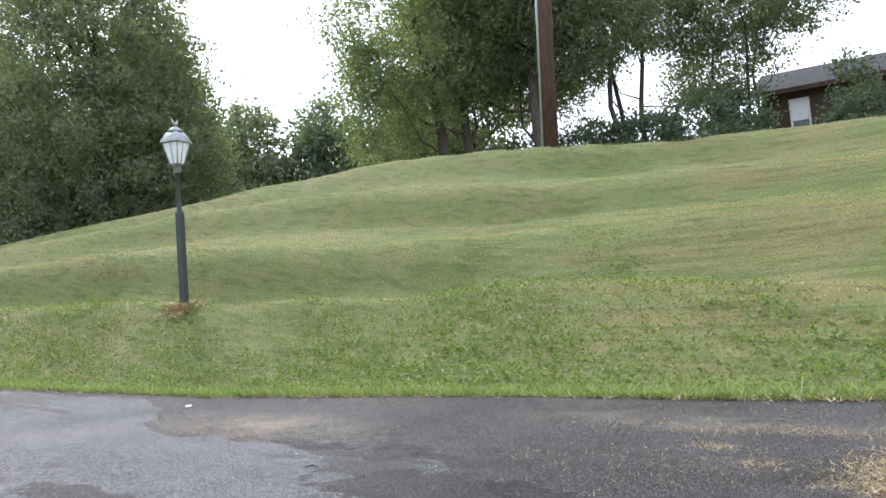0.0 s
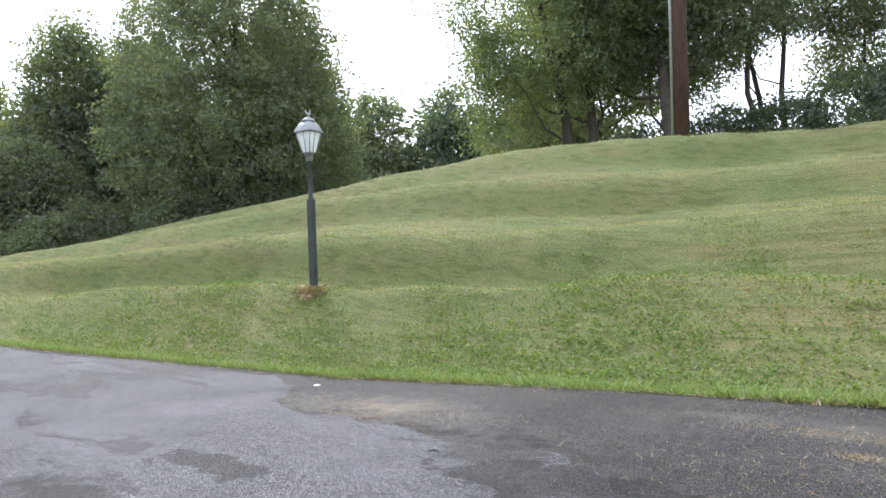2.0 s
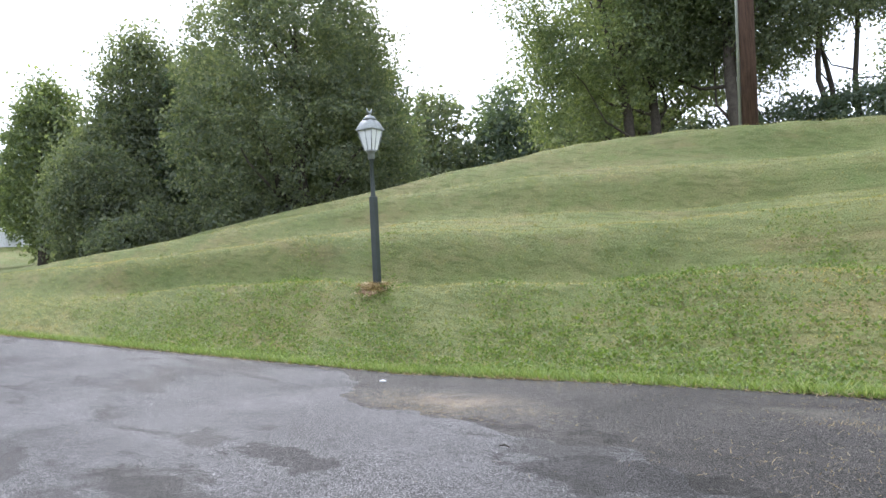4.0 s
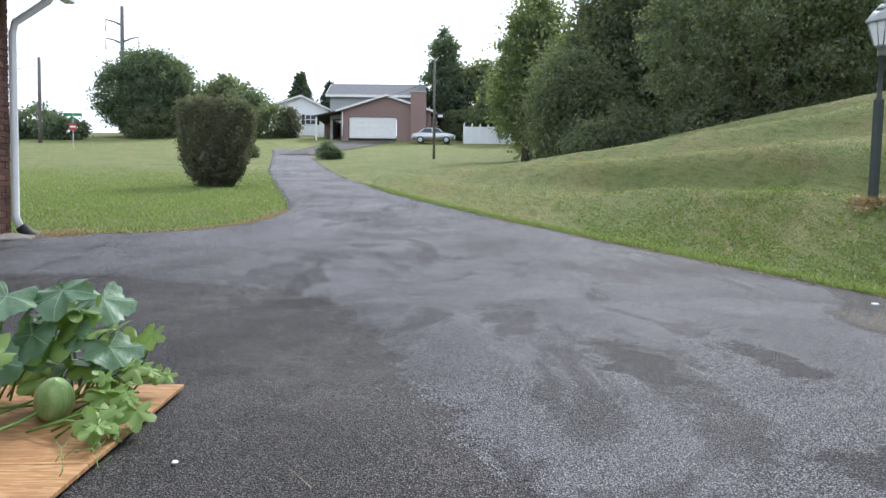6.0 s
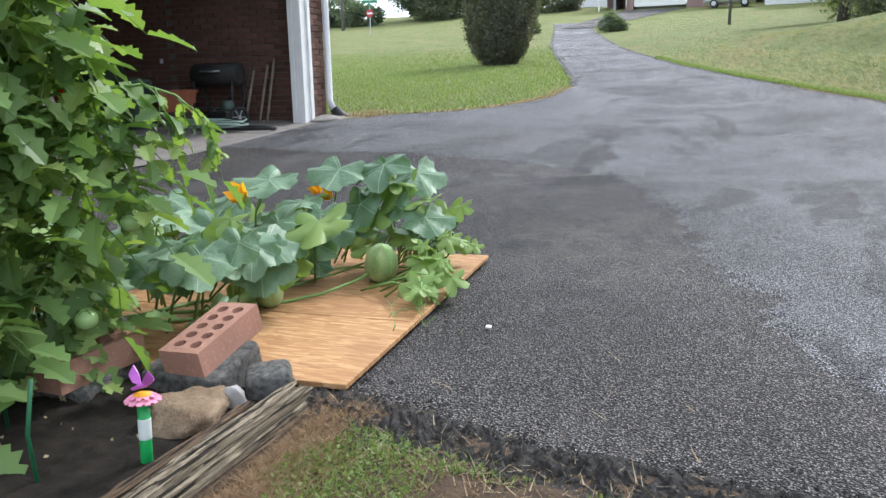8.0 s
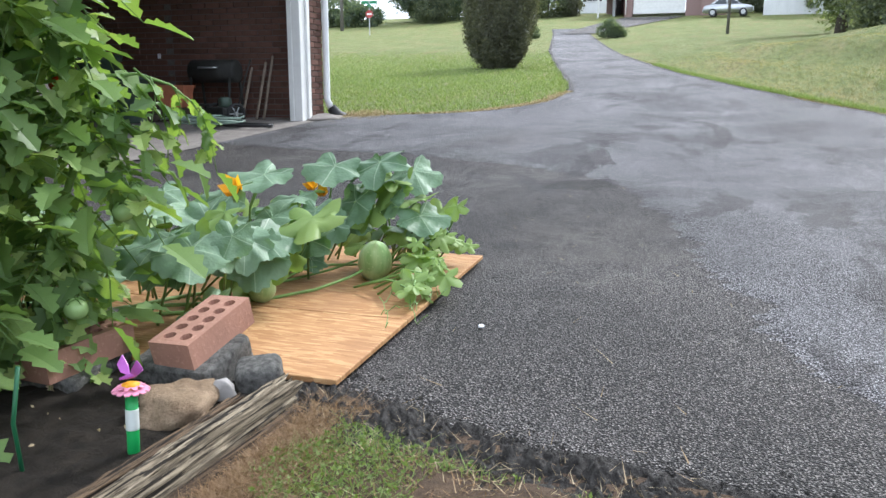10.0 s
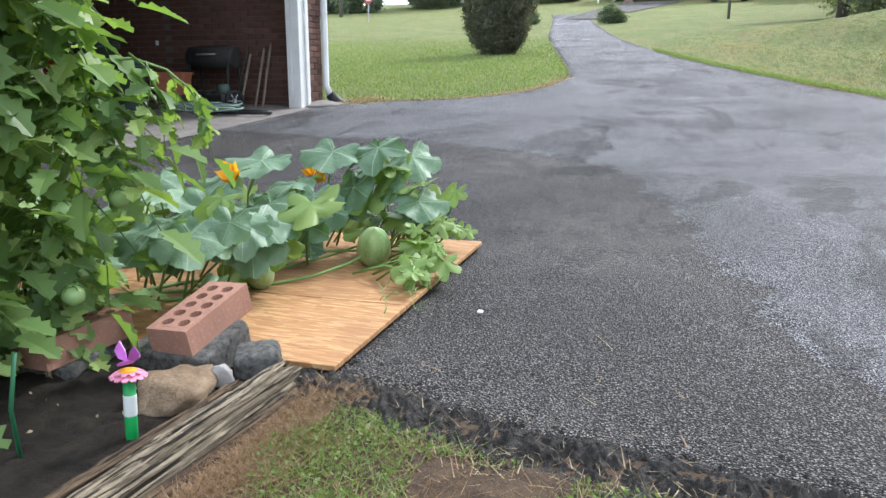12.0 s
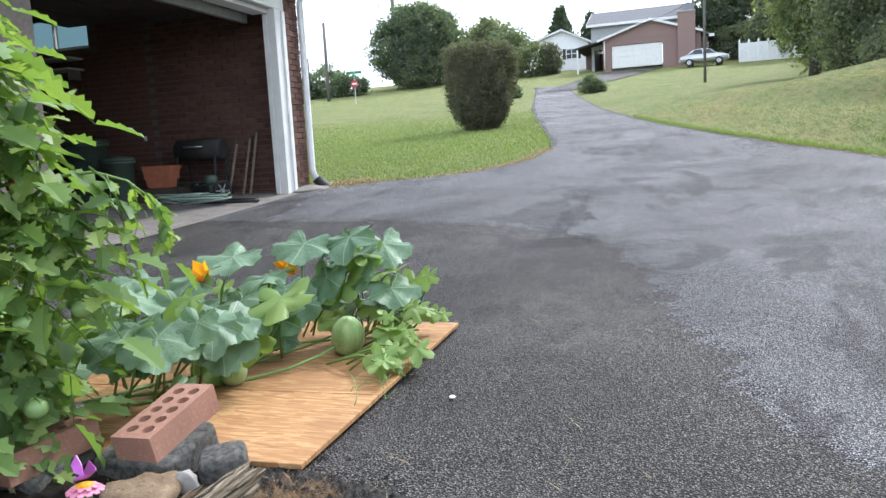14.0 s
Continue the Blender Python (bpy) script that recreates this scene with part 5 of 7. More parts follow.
def course_bricks(parent, origin, along, out, length, height, name="brick", skip=None):
    """Bricks proud of a mortar core: along and out are unit vectors, two brick meshes shared."""
    bl, bh, j = 0.195, 0.057, 0.011
    a, o, up = Vector(along), Vector(out), Vector((0, 0, 1))
    rot = Matrix((a, o, up)).transposed().to_4x4()
    full = mesh_of("brick", cubed(0, -0.02, 0, bl, 0.012, bh, 0.003), M_BRICK_NEAR)
    half = mesh_of("brick_half", cubed(0, -0.02, 0, bl / 2 - j / 2, 0.012, bh, 0.003), M_BRICK_NEAR)
    made = 0
    for r in range(int(height / (bh + j))):
        s = 0.0 if r % 2 == 0 else -(bl + j) / 2
        while s < length - 0.06:
            me, at = full, s
            if s < 0:
                me, at = half, 0.0
            elif s + bl > length + 0.02:
                me = half
            ob = new(name, me)
            ob.parent = parent
            jog = 0.003 * math.sin(r * 7.3 + s * 31)
            ob.matrix_local = Matrix.Translation(Vector(origin) + a * at + up * (r * (bh + j)) + o * jog) @ rot
            s += bl + j
            made += 1
    return made


def garage():
    z0 = 0.0
    core = lambda *b: cubed(*b)
    walls = []

    def wall(name, *b, mat=M_MORTAR, label="red brick garage wall"):
        ob = new(name, mesh_of(name, cubed(*b), mat))
        tagged(ob, label, "wall", kind="structure")
        walls.append(ob)
        return ob

    pier = wall("wall_front_pier", GX0, GY - 0.2, -0.3, OPEN0 - 0.22, GY, 3.0)
    side = wall("wall_side", GX0, WIN_Y1, -0.3, GX0 + 0.25, GY - 0.2, 3.0)
    wall("wall_side", GX0, WIN_Y0, -0.3, GX0 + 0.25, WIN_Y1, WIN_Z0)
    wall("wall_side", GX0, WIN_Y0, WIN_Z1, GX0 + 0.25, WIN_Y1, 3.0)
    wall("wall_side", GX0, GY - 8.0, -0.3, GX0 + 0.25, WIN_Y0, 3.0)
    wall("wall_back", GX0, GY - 8.25, -0.3, GX1, GY - 8.0, 3.0)
    # unseen wall, added to narrow the opening and keep the interior dark
    wall("wall_front_near", OPEN1 + 0.2, GY - 0.2, -0.3, GX1, GY, 3.0)
    wall("wall_header", OPEN0 - 0.22, GY - 0.2, HEAD + 0.06, OPEN1 + 0.2, GY - 0.03, 3.0, mat=M_WHITE, label="white painted header over the garage opening")
    wall("wall_near_side", GX1 - 0.25, GY - 8.0, -0.3, GX1, GY - 0.2, 3.0)
    ob = new("ceiling", mesh_of("ceiling", cubed(GX0 + 0.25, GY - 8.0, 2.72, GX1 - 0.25, GY - 0.2, 2.8), M_DARKWOOD))
    tagged(ob, "dark garage ceiling", "ceiling", kind="structure")
    # bricks: the pier's face, its outer return, and the inner face of the side wall
    course_bricks(pier, (GX0, GY, 0.12), (1, 0, 0), (0, 1, 0), OPEN0 - 0.22 - GX0, 2.8)
    course_bricks(side, (GX0 + 0.25, GY - 0.22, 0.2), (0, -1, 0), (1, 0, 0), 1.75, 2.3)
    rest = bmesh.new()
    for r in range(38):
        for k in range(26):
            s = 1.854 + k * 0.206 - (0.103 if r % 2 else 0)
            if GY - 0.22 - s < WIN_Y1 + 0.2 and GY - 0.415 - s > WIN_Y0 - 0.2 and 0.257 + r * 0.068 > WIN_Z0 - 0.04:
                continue
            box(rest, GX0 + 0.245, GY - 0.22 - s - 0.195, 0.2 + r * 0.068, GX0 + 0.262 + 0.002 * ((r * 3 + k) % 3), GY - 0.22 - s, 0.257 + r * 0.068)
    r_ob = new("brick_course", mesh_of("brick_course", rest, M_BRICK_NEAR))
    r_ob.parent = side
    r_ob["kind"] = "stuff"
    # white timber round the opening
    jamb = new("door_frame_1", mesh_of("door_frame", cubed(OPEN0 - 0.2, GY - 0.06, 0.19, OPEN0, GY + 0.045, HEAD + 0.05, 0.006), M_WHITE))
    tagged(jamb, "scuffed white painted garage door jamb", "door frame", kind="structure")
    part("jamb_return", cubed(OPEN0 - 0.05, GY - 0.12, 0.19, OPEN0 + 0.004, GY - 0.062, HEAD, 0.004), M_WHITE, jamb)
    part("stop_bead", cubed(OPEN0 - 0.2, GY + 0.047, 0.19, OPEN0 - 0.13, GY + 0.068, HEAD + 0.04, 0.004), M_WHITE, jamb)
    head = new("door_frame_2", mesh_of("door_frame", cubed(OPEN0 - 0.22, GY - 0.028, HEAD + 0.052, OPEN1 + 0.2, GY + 0.045, HEAD + 0.25, 0.006), M_WHITE))
    tagged(head, "white painted head board of the garage opening", "door frame", kind="structure")
    part("under_board", cubed(OPEN0, GY - 0.24, HEAD, OPEN1, GY - 0.04, HEAD + 0.05, 0.004), M_WHITE, head)
    part("door_rail", cubed(OPEN0 + 0.02, GY - 0.36, HEAD - 0.09, OPEN1, GY - 0.3, HEAD + 0.02, 0.004), M_STEEL, head, "grey bottom edge of the raised door")
    # raised sectional door under the ceiling
    d = thing("garage_door", OPEN0 + 0.1, GY - 0.4, HEAD + 0.1, "raised brown-backed sectional door under the ceiling", "garage door")
    for k in range(4):
        part("panel", cubed(0, -0.6 - k * 0.6, 0.0, OPEN1 - OPEN0 - 0.2, -0.02 - k * 0.6, 0.045, 0.005), M_DARKWOOD, d)
    # eaves, gutter and downspout
    t = thing("roof", GX0, GY, 2.8, "shingled garage roof with white eaves", "roof", kind="structure")
    bm = bmesh.new()
    roof_slab(bm, [(-0.35, 0.45, 0.18), (13.4, 0.45, 0.18), (13.4, -4.1, 1.7), (-0.35, -4.1, 1.7)], 0.14)
    part("roof_slope", bm, M_ROOF, t)
    bm = bmesh.new()
    roof_slab(bm, [(-0.35, -4.1, 1.7), (13.4, -4.1, 1.7), (13.4, -8.7, 0.18), (-0.35, -8.7, 0.18)], 0.14)
    part("roof_slope", bm, M_ROOF, t)
    part("soffit", cubed(-0.35, 0.004, 0.16, 13.4, 0.44, 0.19), M_WHITE, t)
    g = thing("gutter", GX0 - 0.02, GY + 0.14, 0.2, "white rain gutter and downspout at the garage corner", "gutter")
    part("trough", cubed(-0.35, 0.33, 2.72, 13.0, 0.45, 2.86, 0.012), M_GUTTER, g)
    part("downspout", tubed([(0.0, 0.36, 2.74), (0.0, 0.3, 2.66), (0.0, -0.06, 2.42), (0.0, -0.09, 2.3), (0.0, -0.09, 0.26), (-0.03, -0.04, 0.12)], 0.042, 10), M_GUTTER, g)
    part("drain_elbow", tubed([(-0.02, -0.05, 0.16), (-0.05, 0.02, 0.06), (-0.16, 0.1, 0.0), (-0.3, 0.14, -0.03)], [0.06, 0.075, 0.075, 0.07], 12), M_BLACK, g, "black corrugated drain elbow")
    # concrete floor and apron, sloping with the drive
    n, m2 = 40, 12
    xs, ys = np.linspace(GX0 + 0.2, GX1 - 0.2, n), np.linspace(GY - 8.05, GY + 0.2, m2)
    gx, gy = np.meshgrid(xs, ys, indexing="ij")
    gz = land(gx, GY) + 0.011
    v = np.stack([gx, gy, gz], -1).reshape(-1, 3)
    i = (np.arange(n - 1)[:, None] * m2 + np.arange(m2 - 1)[None]).reshape(-1)
    f = np.stack([i, i + m2, i + m2 + 1, i + 1], 1)
    tagged(new("floor", soup("floor", v.tolist(), f.tolist(), M_FLOOR, True)), "stained concrete garage floor and apron", "floor", kind="structure")
    bm = bmesh.new()
    ball(bm, (0, 0, 0), 1.0, 3, (0.42, 0.26, 0.085), 0.25, 2)
    solid("concrete_splash", bm, M_FLOOR, "rough concrete fillet at the garage corner", "concrete", m=Matrix.Translation((GX0 + 0.14, GY + 0.1, 0.2)), smooth=True, kind="structure")
    # small high window in the side wall, its sill and frame white
    win = new("window_1", mesh_of("window", cubed(GX0 + 0.18, WIN_Y0, WIN_Z0 + 0.002, GX0 + 0.29, WIN_Y1, WIN_Z0 + 0.03, 0.003), M_WHITE))
    tagged(win, "small high pale window in the garage's side wall", "window", kind="structure")
    for y0, y1 in ((WIN_Y0, WIN_Y0 + 0.04), (WIN_Y1 - 0.04, WIN_Y1), (-8.32, -8.28)):
        part("window_frame", cubed(GX0 + 0.1, y0, WIN_Z0 + 0.032, GX0 + 0.16, y1, WIN_Z1, 0.003), M_WHITE, win)
    part("pane", cubed(GX0 + 0.125, WIN_Y0 + 0.03, WIN_Z0 + 0.03, GX0 + 0.131, WIN_Y1 - 0.03, WIN_Z1), M_GLASS_PALE, win).visible_shadow = False


def pale_glass():
    m = Mat("pale_window_glass", 0.05)
    m.color((0.07, 0.115, 0.12))
    m.b.inputs["Transmission Weight"].default_value = 1.0
    m.b.inputs["IOR"].default_value = 1.1
    return m.m


M_GLASS_PALE = pale_glass()
garage()

# ---- garden bed ----
M_PETAL = leaf_mat("pink_petals", (0.66, 0.18, 0.34), (0.8, 0.40, 0.52), (0.86, 0.62, 0.6), 0.2)
M_PURPLE = plain("purple_plastic_wing", (0.42, 0.1, 0.42), 0.4, 0, 0.2, 40, 0.05)
M_YELLOW = leaf_mat("squash_flower_petals", (0.75, 0.32, 0.02), (0.85, 0.48, 0.03), (0.9, 0.55, 0.06), 0.35)
M_GREEN_TUBE = plain("bright_green_plastic", (0.02, 0.30, 0.07), 0.35, 0, 0.1, 30, 0.05)
M_LABEL = plain("white_tube_band", (0.62, 0.66, 0.62), 0.4, 0, 0.08, 30, 0.05)
M_STAKE = plain("green_coated_stake", (0.015, 0.10, 0.04), 0.45, 0, 0.15, 30, 0.1)
M_TOM_LEAF = leaf_mat("tomato_leaves", (0.105, 0.18, 0.06), (0.205, 0.315, 0.10), (0.36, 0.46, 0.15), 0.42, 0.42, 90)


def vein_mat(name, dark, light, vein):
    """A broad leaf with pale veins and a soft sheen; one shade to each leaf."""
    m = Mat(name, 0.5, 0, 0.45)
    sep = m.node("ShaderNodeSeparateXYZ")
    m.link(m.coord(), sep.inputs["Vector"])

    def calc(op, a, b=None):
        q = m.nt.nodes.new("ShaderNodeMath")
        q.operation = op
        for sock, val in zip(q.inputs, (a, b)):
            if isinstance(val, bpy.types.NodeSocket):
                m.link(val, sock)
            elif val is not None:
                sock.default_value = val
        return q.outputs[0]

    # five ribs fan out from the stalk
    ang = calc("ARCTAN2", sep.outputs["Y"], sep.outputs["X"])
    rib = calc("ABSOLUTE", calc("SINE", calc("MULTIPLY", ang, 2.5)))
    far = calc("SQRT", calc("ADD", calc("MULTIPLY", sep.outputs["X"], sep.outputs["X"]), calc("MULTIPLY", sep.outputs["Y"], sep.outputs["Y"])))
    rib = calc("MULTIPLY", rib, far)
    c = m.mix(m.piece(), dark, light)
    c = m.mix(m.ramp(m.noise(1.6, 3), (0.4, 0.0), (0.75, 0.5)), c, tuple(v * 0.65 for v in dark))
    c = m.mix(m.ramp(rib, (0.012, 0.7), (0.045, 0.0)), c, vein)
    m.color(c).bump(m.noise(3, 2), 0.15, 0.04)
    tr = m.node("ShaderNodeBsdfTranslucent")
    m.link(m.mix(1.0, c, (1.2, 1.3, 0.5), "MULTIPLY"), tr.inputs["Color"])
    mx = m.node("ShaderNodeMixShader", Fac=0.28)
    m.link(m.b.outputs["BSDF"], mx.inputs[1])
    m.link(tr.outputs["BSDF"], mx.inputs[2])
    m.link(mx.outputs["Shader"], m.nt.nodes["Material Output"].inputs["Surface"])
    return m.m


M_SQ_LEAF = vein_mat("squash_leaves", (0.105, 0.19, 0.10), (0.23, 0.345, 0.215), (0.38, 0.48, 0.34))
M_SQ_YOUNG = leaf_mat("young_squash_leaves", (0.11, 0.22, 0.06), (0.19, 0.32, 0.09), (0.30, 0.38, 0.11), 0.4, 0.5, 60)
M_STEM = plain("green_stems", (0.16, 0.27, 0.07), 0.55, 0, 0.2, 40, 0.1)
M_TOMATO = plain("green_tomato_skin", (0.30, 0.44, 0.17), 0.25, 0, 0.12, 25, 0.02)
M_TOMATO_RED = plain("red_tomato_skin", (0.6, 0.05, 0.02), 0.25, 0, 0.12, 25, 0.02)


def gourd_mat():
    m = Mat("green_squash_skin", 0.32)
    s = m.noise(9, 4, 0.6, vec=m.where((3.2, 3.2, 0.5)))
    f = m.voronoi(70, "Distance")
    c = m.ramp(s, (0.35, (0.20, 0.32, 0.11)), (0.65, (0.40, 0.50, 0.24)))
    return m.color(m.mix(m.ramp(f, (0.05, 0.5), (0.25, 0.0)), c, (0.5, 0.58, 0.33))).m


M_GOURD = gourd_mat()


def soil_bed():
    n, k = 150, 170
    xs, ys = np.linspace(-1.3, 0.4, n), np.linspace(-3.0, -1.0, k)
    gx, gy = np.meshgrid(xs, ys, indexing="ij")
    gz = np.array([[0.012 + 0.009 * noise.noise((a * 6, b * 6, 0)) + 0.009 * noise.noise((a * 32, b * 32, 4)) for b in ys] for a in xs])
    rag = np.array([0.16 * noise.noise((b * 2.1, 3, 1)) + 0.05 * noise.noise((b * 9, 3, 2)) for b in ys])
    u = (gx + 1.3) / 1.7
    gx = gx + u * rag[None, :]
    gz = gz - 0.05 * np.clip((u - 0.9) / 0.1, 0, 1) - 0.05 * np.clip((-2.9 - gy) / 0.1, 0, 1)
    v = np.stack([gx, gy, gz], -1).reshape(-1, 3)
    i = (np.arange(n - 1)[:, None] * k + np.arange(k - 1)[None]).reshape(-1)
    f = np.stack([i, i + k, i + k + 1, i + 1], 1)
    tagged(new("garden_soil", soup("garden_soil", v.tolist(), f.tolist(), M_SOIL, True)), "dark loose soil of the garden bed", "soil", kind="structure")


soil_bed()


def strand_boards():
    for x0, x1, y0, y1, tilt in ((-1.195, -1.60, -2.08, -0.898, 0.0), (-1.6025, -2.357, -2.10, -0.898, 0.05)):
        bm = cubed(x1, y0, 0, x0, y1, 0.012, 0.0015)
        ob = solid("strand_board", bm, M_OSB, "weathered orange-brown strand board lying on the asphalt", "board", "boards under the squash plant")
        ob.matrix_world = Matrix.Translation((-1.195, -0.898, 0.011)) @ pose(0, 0, 0, 0, tilt, 1.58) @ Matrix.Translation((1.195, 0.898, 0))


strand_boards()


def weathered_beam(name, x0, x1, y0, y1, z0, z1, label, seed, turn=0.0, mat=M_TIMBER):
    """A split old timber: deep checks run along the grain, the end is broken and feathered."""
    bm = bmesh.new()
    n, m2 = 70, 56
    rows = []
    groove = [max(0.0, noise.noise((j * 0.83, seed, 2.2)) - 0.12) * 0.022 + (0.012 if (j * 7 + int(seed)) % 11 == 0 else 0.0) for j in range(m2)]
    for i in range(n + 1):
        u = i / n
        x = x0 + (x1 - x0) * u
        ring = []
        for j in range(m2):
            a = 2 * math.pi * j / m2
            cx, cz = math.cos(a), math.sin(a)
            q = (abs(cx) ** 5 + abs(cz) ** 5) ** 0.2
            y, z = cx / q * (y1 - y0) / 2, cz / q * (z1 - z0) / 2
            worn = 0.006 * noise.noise((seed, j * 0.4, u * 3)) + 0.003 * noise.noise((j * 0.9, seed, u * 22))
            cut = groove[j] * (0.6 + 0.6 * noise.noise((u * 2.5, j * 0.3, seed)))
            s = 1 + (worn - cut) / 0.035
            tip = (0.035 * noise.noise((j * 0.7, seed * 3, 0)) + 0.02 * noise.noise((j * 2.9, seed, 5))) * max(0.0, 1 - i / 5)
            ring.append(bm.verts.new((x + tip, (y0 + y1) / 2 + y * s, (z0 + z1) / 2 + z * s)))
        rows.append(ring)
    for a, b in zip(rows, rows[1:]):
        for j in range(m2):
            bm.faces.new((a[j], b[j], b[(j + 1) % m2], a[(j + 1) % m2]))
    bm.faces.new(rows[0])
    bm.faces.new(rows[-1][::-1])
    bmesh.ops.recalc_face_normals(bm, faces=bm.faces)
    ob = solid(name, bm, mat, label, "timber", "timbers edging the bed")
    ob.matrix_world = Matrix.Translation((x0, (y0 + y1) / 2, 0)) @ pose(0, 0, 0, 0, 0, turn) @ Matrix.Translation((-x0, -(y0 + y1) / 2, 0))
    return ob


front_timber = weathered_beam("edging_timber", -1.095, -0.2, -0.968, -0.925, -0.05, 0.062, "grey weathered split landscape timber edging the bed", 3.1, -1.5)
weathered_beam("edging_timber", -1.06, -0.2, -1.048, -1.000, -0.05, 0.028, "rotten mossy timber lying behind the front one", 7.7, -1, M_TIMBER_ROT)
weathered_beam("edging_timber", -1.05, -0.2, -0.922, -0.900, -0.05, 0.020, "low rotten timber strip at the bed's foot", 9.2, -2.5, M_TIMBER_ROT)


for x0, x1, y, z in ((-1.07, -0.72, -0.953, 0.060), (-0.98, -0.5, -0.936, 0.057)):
    bm = bmesh.new()
    tube(bm, [(x0 + (x1 - x0) * k / 8, y + 0.003 * math.sin(k * 1.7 + x0), z + 0.003 * math.sin(k * 2.3)) for k in range(9)], [0.001] + [0.0042] * 7 + [0.001], 5)
    part("splinter", bm, M_TIMBER, front_timber, "long raised splinter along the grain")


def cored_brick():
    """A clay brick with two rows of five round holes, built flat: length along x."""
    bm = bmesh.new()
    L, W, H = 0.197, 0.092, 0.058
    cols, rws, seg, r = 5, 2, 12, 0.0125
    px, py = 0.172 / cols, 0.076 / rws
    quads = []
    # each hole sits in a square cell; the rim of the face is a frame round the cells
    x0, y0 = -cols * px / 2, -rws * py / 2
    for top, z in ((True, H), (False, 0.0)):
        for i in range(cols):
            for j in range(rws):
                cx, cy = x0 + (i + 0.5) * px, y0 + (j + 0.5) * py
                circ, sq = [], []
                for k in range(seg):
                    a = 2 * math.pi * (k + 0.5) / seg
                    c, s = math.cos(a), math.sin(a)
                    q = max(abs(c), abs(s))
                    circ.append(bm.verts.new((cx + r * c, cy + r * s, z)))
                    sq.append(bm.verts.new((cx + c / q * px / 2, cy + s / q * py / 2, z)))
                for k in range(seg):
                    f = (circ[k], circ[(k + 1) % seg], sq[(k + 1) % seg], sq[k])
                    bm.faces.new(f if not top else f[::-1])
                quads.append(circ)
        for a, b, c, d in ((-L / 2, L / 2, -W / 2, y0), (-L / 2, L / 2, -y0, W / 2), (-L / 2, x0, y0, -y0), (-x0, L / 2, y0, -y0)):
            bm.faces.new([bm.verts.new(p) for p in ((a, c, z), (b, c, z), (b, d, z), (a, d, z))])
    half = len(quads) // 2
    for t, b in zip(quads[:half], quads[half:]):
        for k in range(seg):
            bm.faces.new((t[k], t[(k + 1) % seg], b[(k + 1) % seg], b[k]))
    for a, b, c, d in ((-L / 2, -W / 2, L / 2, -W / 2), (L / 2, -W / 2, L / 2, W / 2), (L / 2, W / 2, -L / 2, W / 2), (-L / 2, W / 2, -L / 2, -W / 2)):
        bm.faces.new([bm.verts.new(p) for p in ((a, b, 0), (c, d, 0), (c, d, H), (a, b, H))])
    bmesh.ops.remove_doubles(bm, verts=bm.verts, dist=0.0002)
    bmesh.ops.recalc_face_normals(bm, faces=bm.faces)
    for v in bm.verts:
        v.co += Vector((noise.noise(v.co * 60), noise.noise(v.co * 55 + Vector((5, 0, 0))), 0)) * 0.0012
    return bm


brick_a = solid("cored_brick", cored_brick(), M_BRICK_LOOSE, "red clay brick with ten round holes, tilted on a block", "brick", "loose bricks by the bed")
brick_a.matrix_world = Matrix.Translation((-1.187, -1.176, 0.066)) @ pose(0, 0, 0, 2.5, 12.5, -2.5)
brick_b = copy_thing(brick_a, Matrix.Translation((-1.088, -1.402, 0.034)) @ pose(0, 0, 0, 3, 3, -9))
tagged(brick_b, "red clay brick with round holes under the tomato leaves")
brick_c = copy_thing(brick_a, Matrix.Translation((-0.9, -1.56, 0.03)) @ pose(0, 0, 0, -4, 2, 20))
tagged(brick_c, "red clay brick with round holes half buried in soil")


def rubble(name, c, size, mat, label, category, seed, turn=(0, 0, 0), rough=0.16, square=0.5, sub=3):
    """A stone or a broken block: a rounded box with chipped faces."""
    bm = bmesh.new()
    bmesh.ops.create_icosphere(bm, subdivisions=sub, radius=1.0)
    for v in bm.verts:
        d = v.co.normalized()
        cube = d / max(abs(d.x), abs(d.y), abs(d.z))
        p = d.lerp(cube, square)
        k = 1 + rough * noise.noise(p * 1.6 + Vector((seed, 0, 0))) + rough * 0.35 * noise.noise(p * 6 + Vector((0, seed, 0)))
        v.co = Vector((p.x * size[0], p.y * size[1], p.z * size[2])) * k
    ob = solid(name, bm, mat, label, category, "rubble round the bed", smooth=True)
    ob.matrix_world = Matrix.Translation(c) @ pose(0, 0, 0, *turn)
    return ob


def cast_block(name, c, size, label, seed, turn, corner=9, rough=0.03):
    """A cast concrete piece: flat sides, worn arrises and a gritty broken skin."""
    bm = bmesh.new()
    bmesh.ops.create_cube(bm, size=2.0)
    bmesh.ops.subdivide_edges(bm, edges=list(bm.edges), cuts=13, use_grid_fill=True)
    for v in bm.verts:
        p = v.co.copy()
        r = (abs(p.x) ** corner + abs(p.y) ** corner + abs(p.z) ** corner) ** (1 / corner)
        p /= max(r, 1e-6)
        k = 1 + rough * noise.noise(p * 1.7 + Vector((seed, 0, 0))) + rough * 0.8 * noise.noise(p * 7 + Vector((0, seed, 0))) + rough * 0.7 * noise.noise(p * 19 + Vector((0, 0, seed)))
        v.co = Vector((p.x * size[0], p.y * size[1], p.z * size[2])) * k
    ob = solid(name, bm, M_BLOCK, label, "concrete block", "rubble round the bed")
    ob.matrix_world = Matrix.Translation(c) @ pose(0, 0, 0, *turn)
    return ob


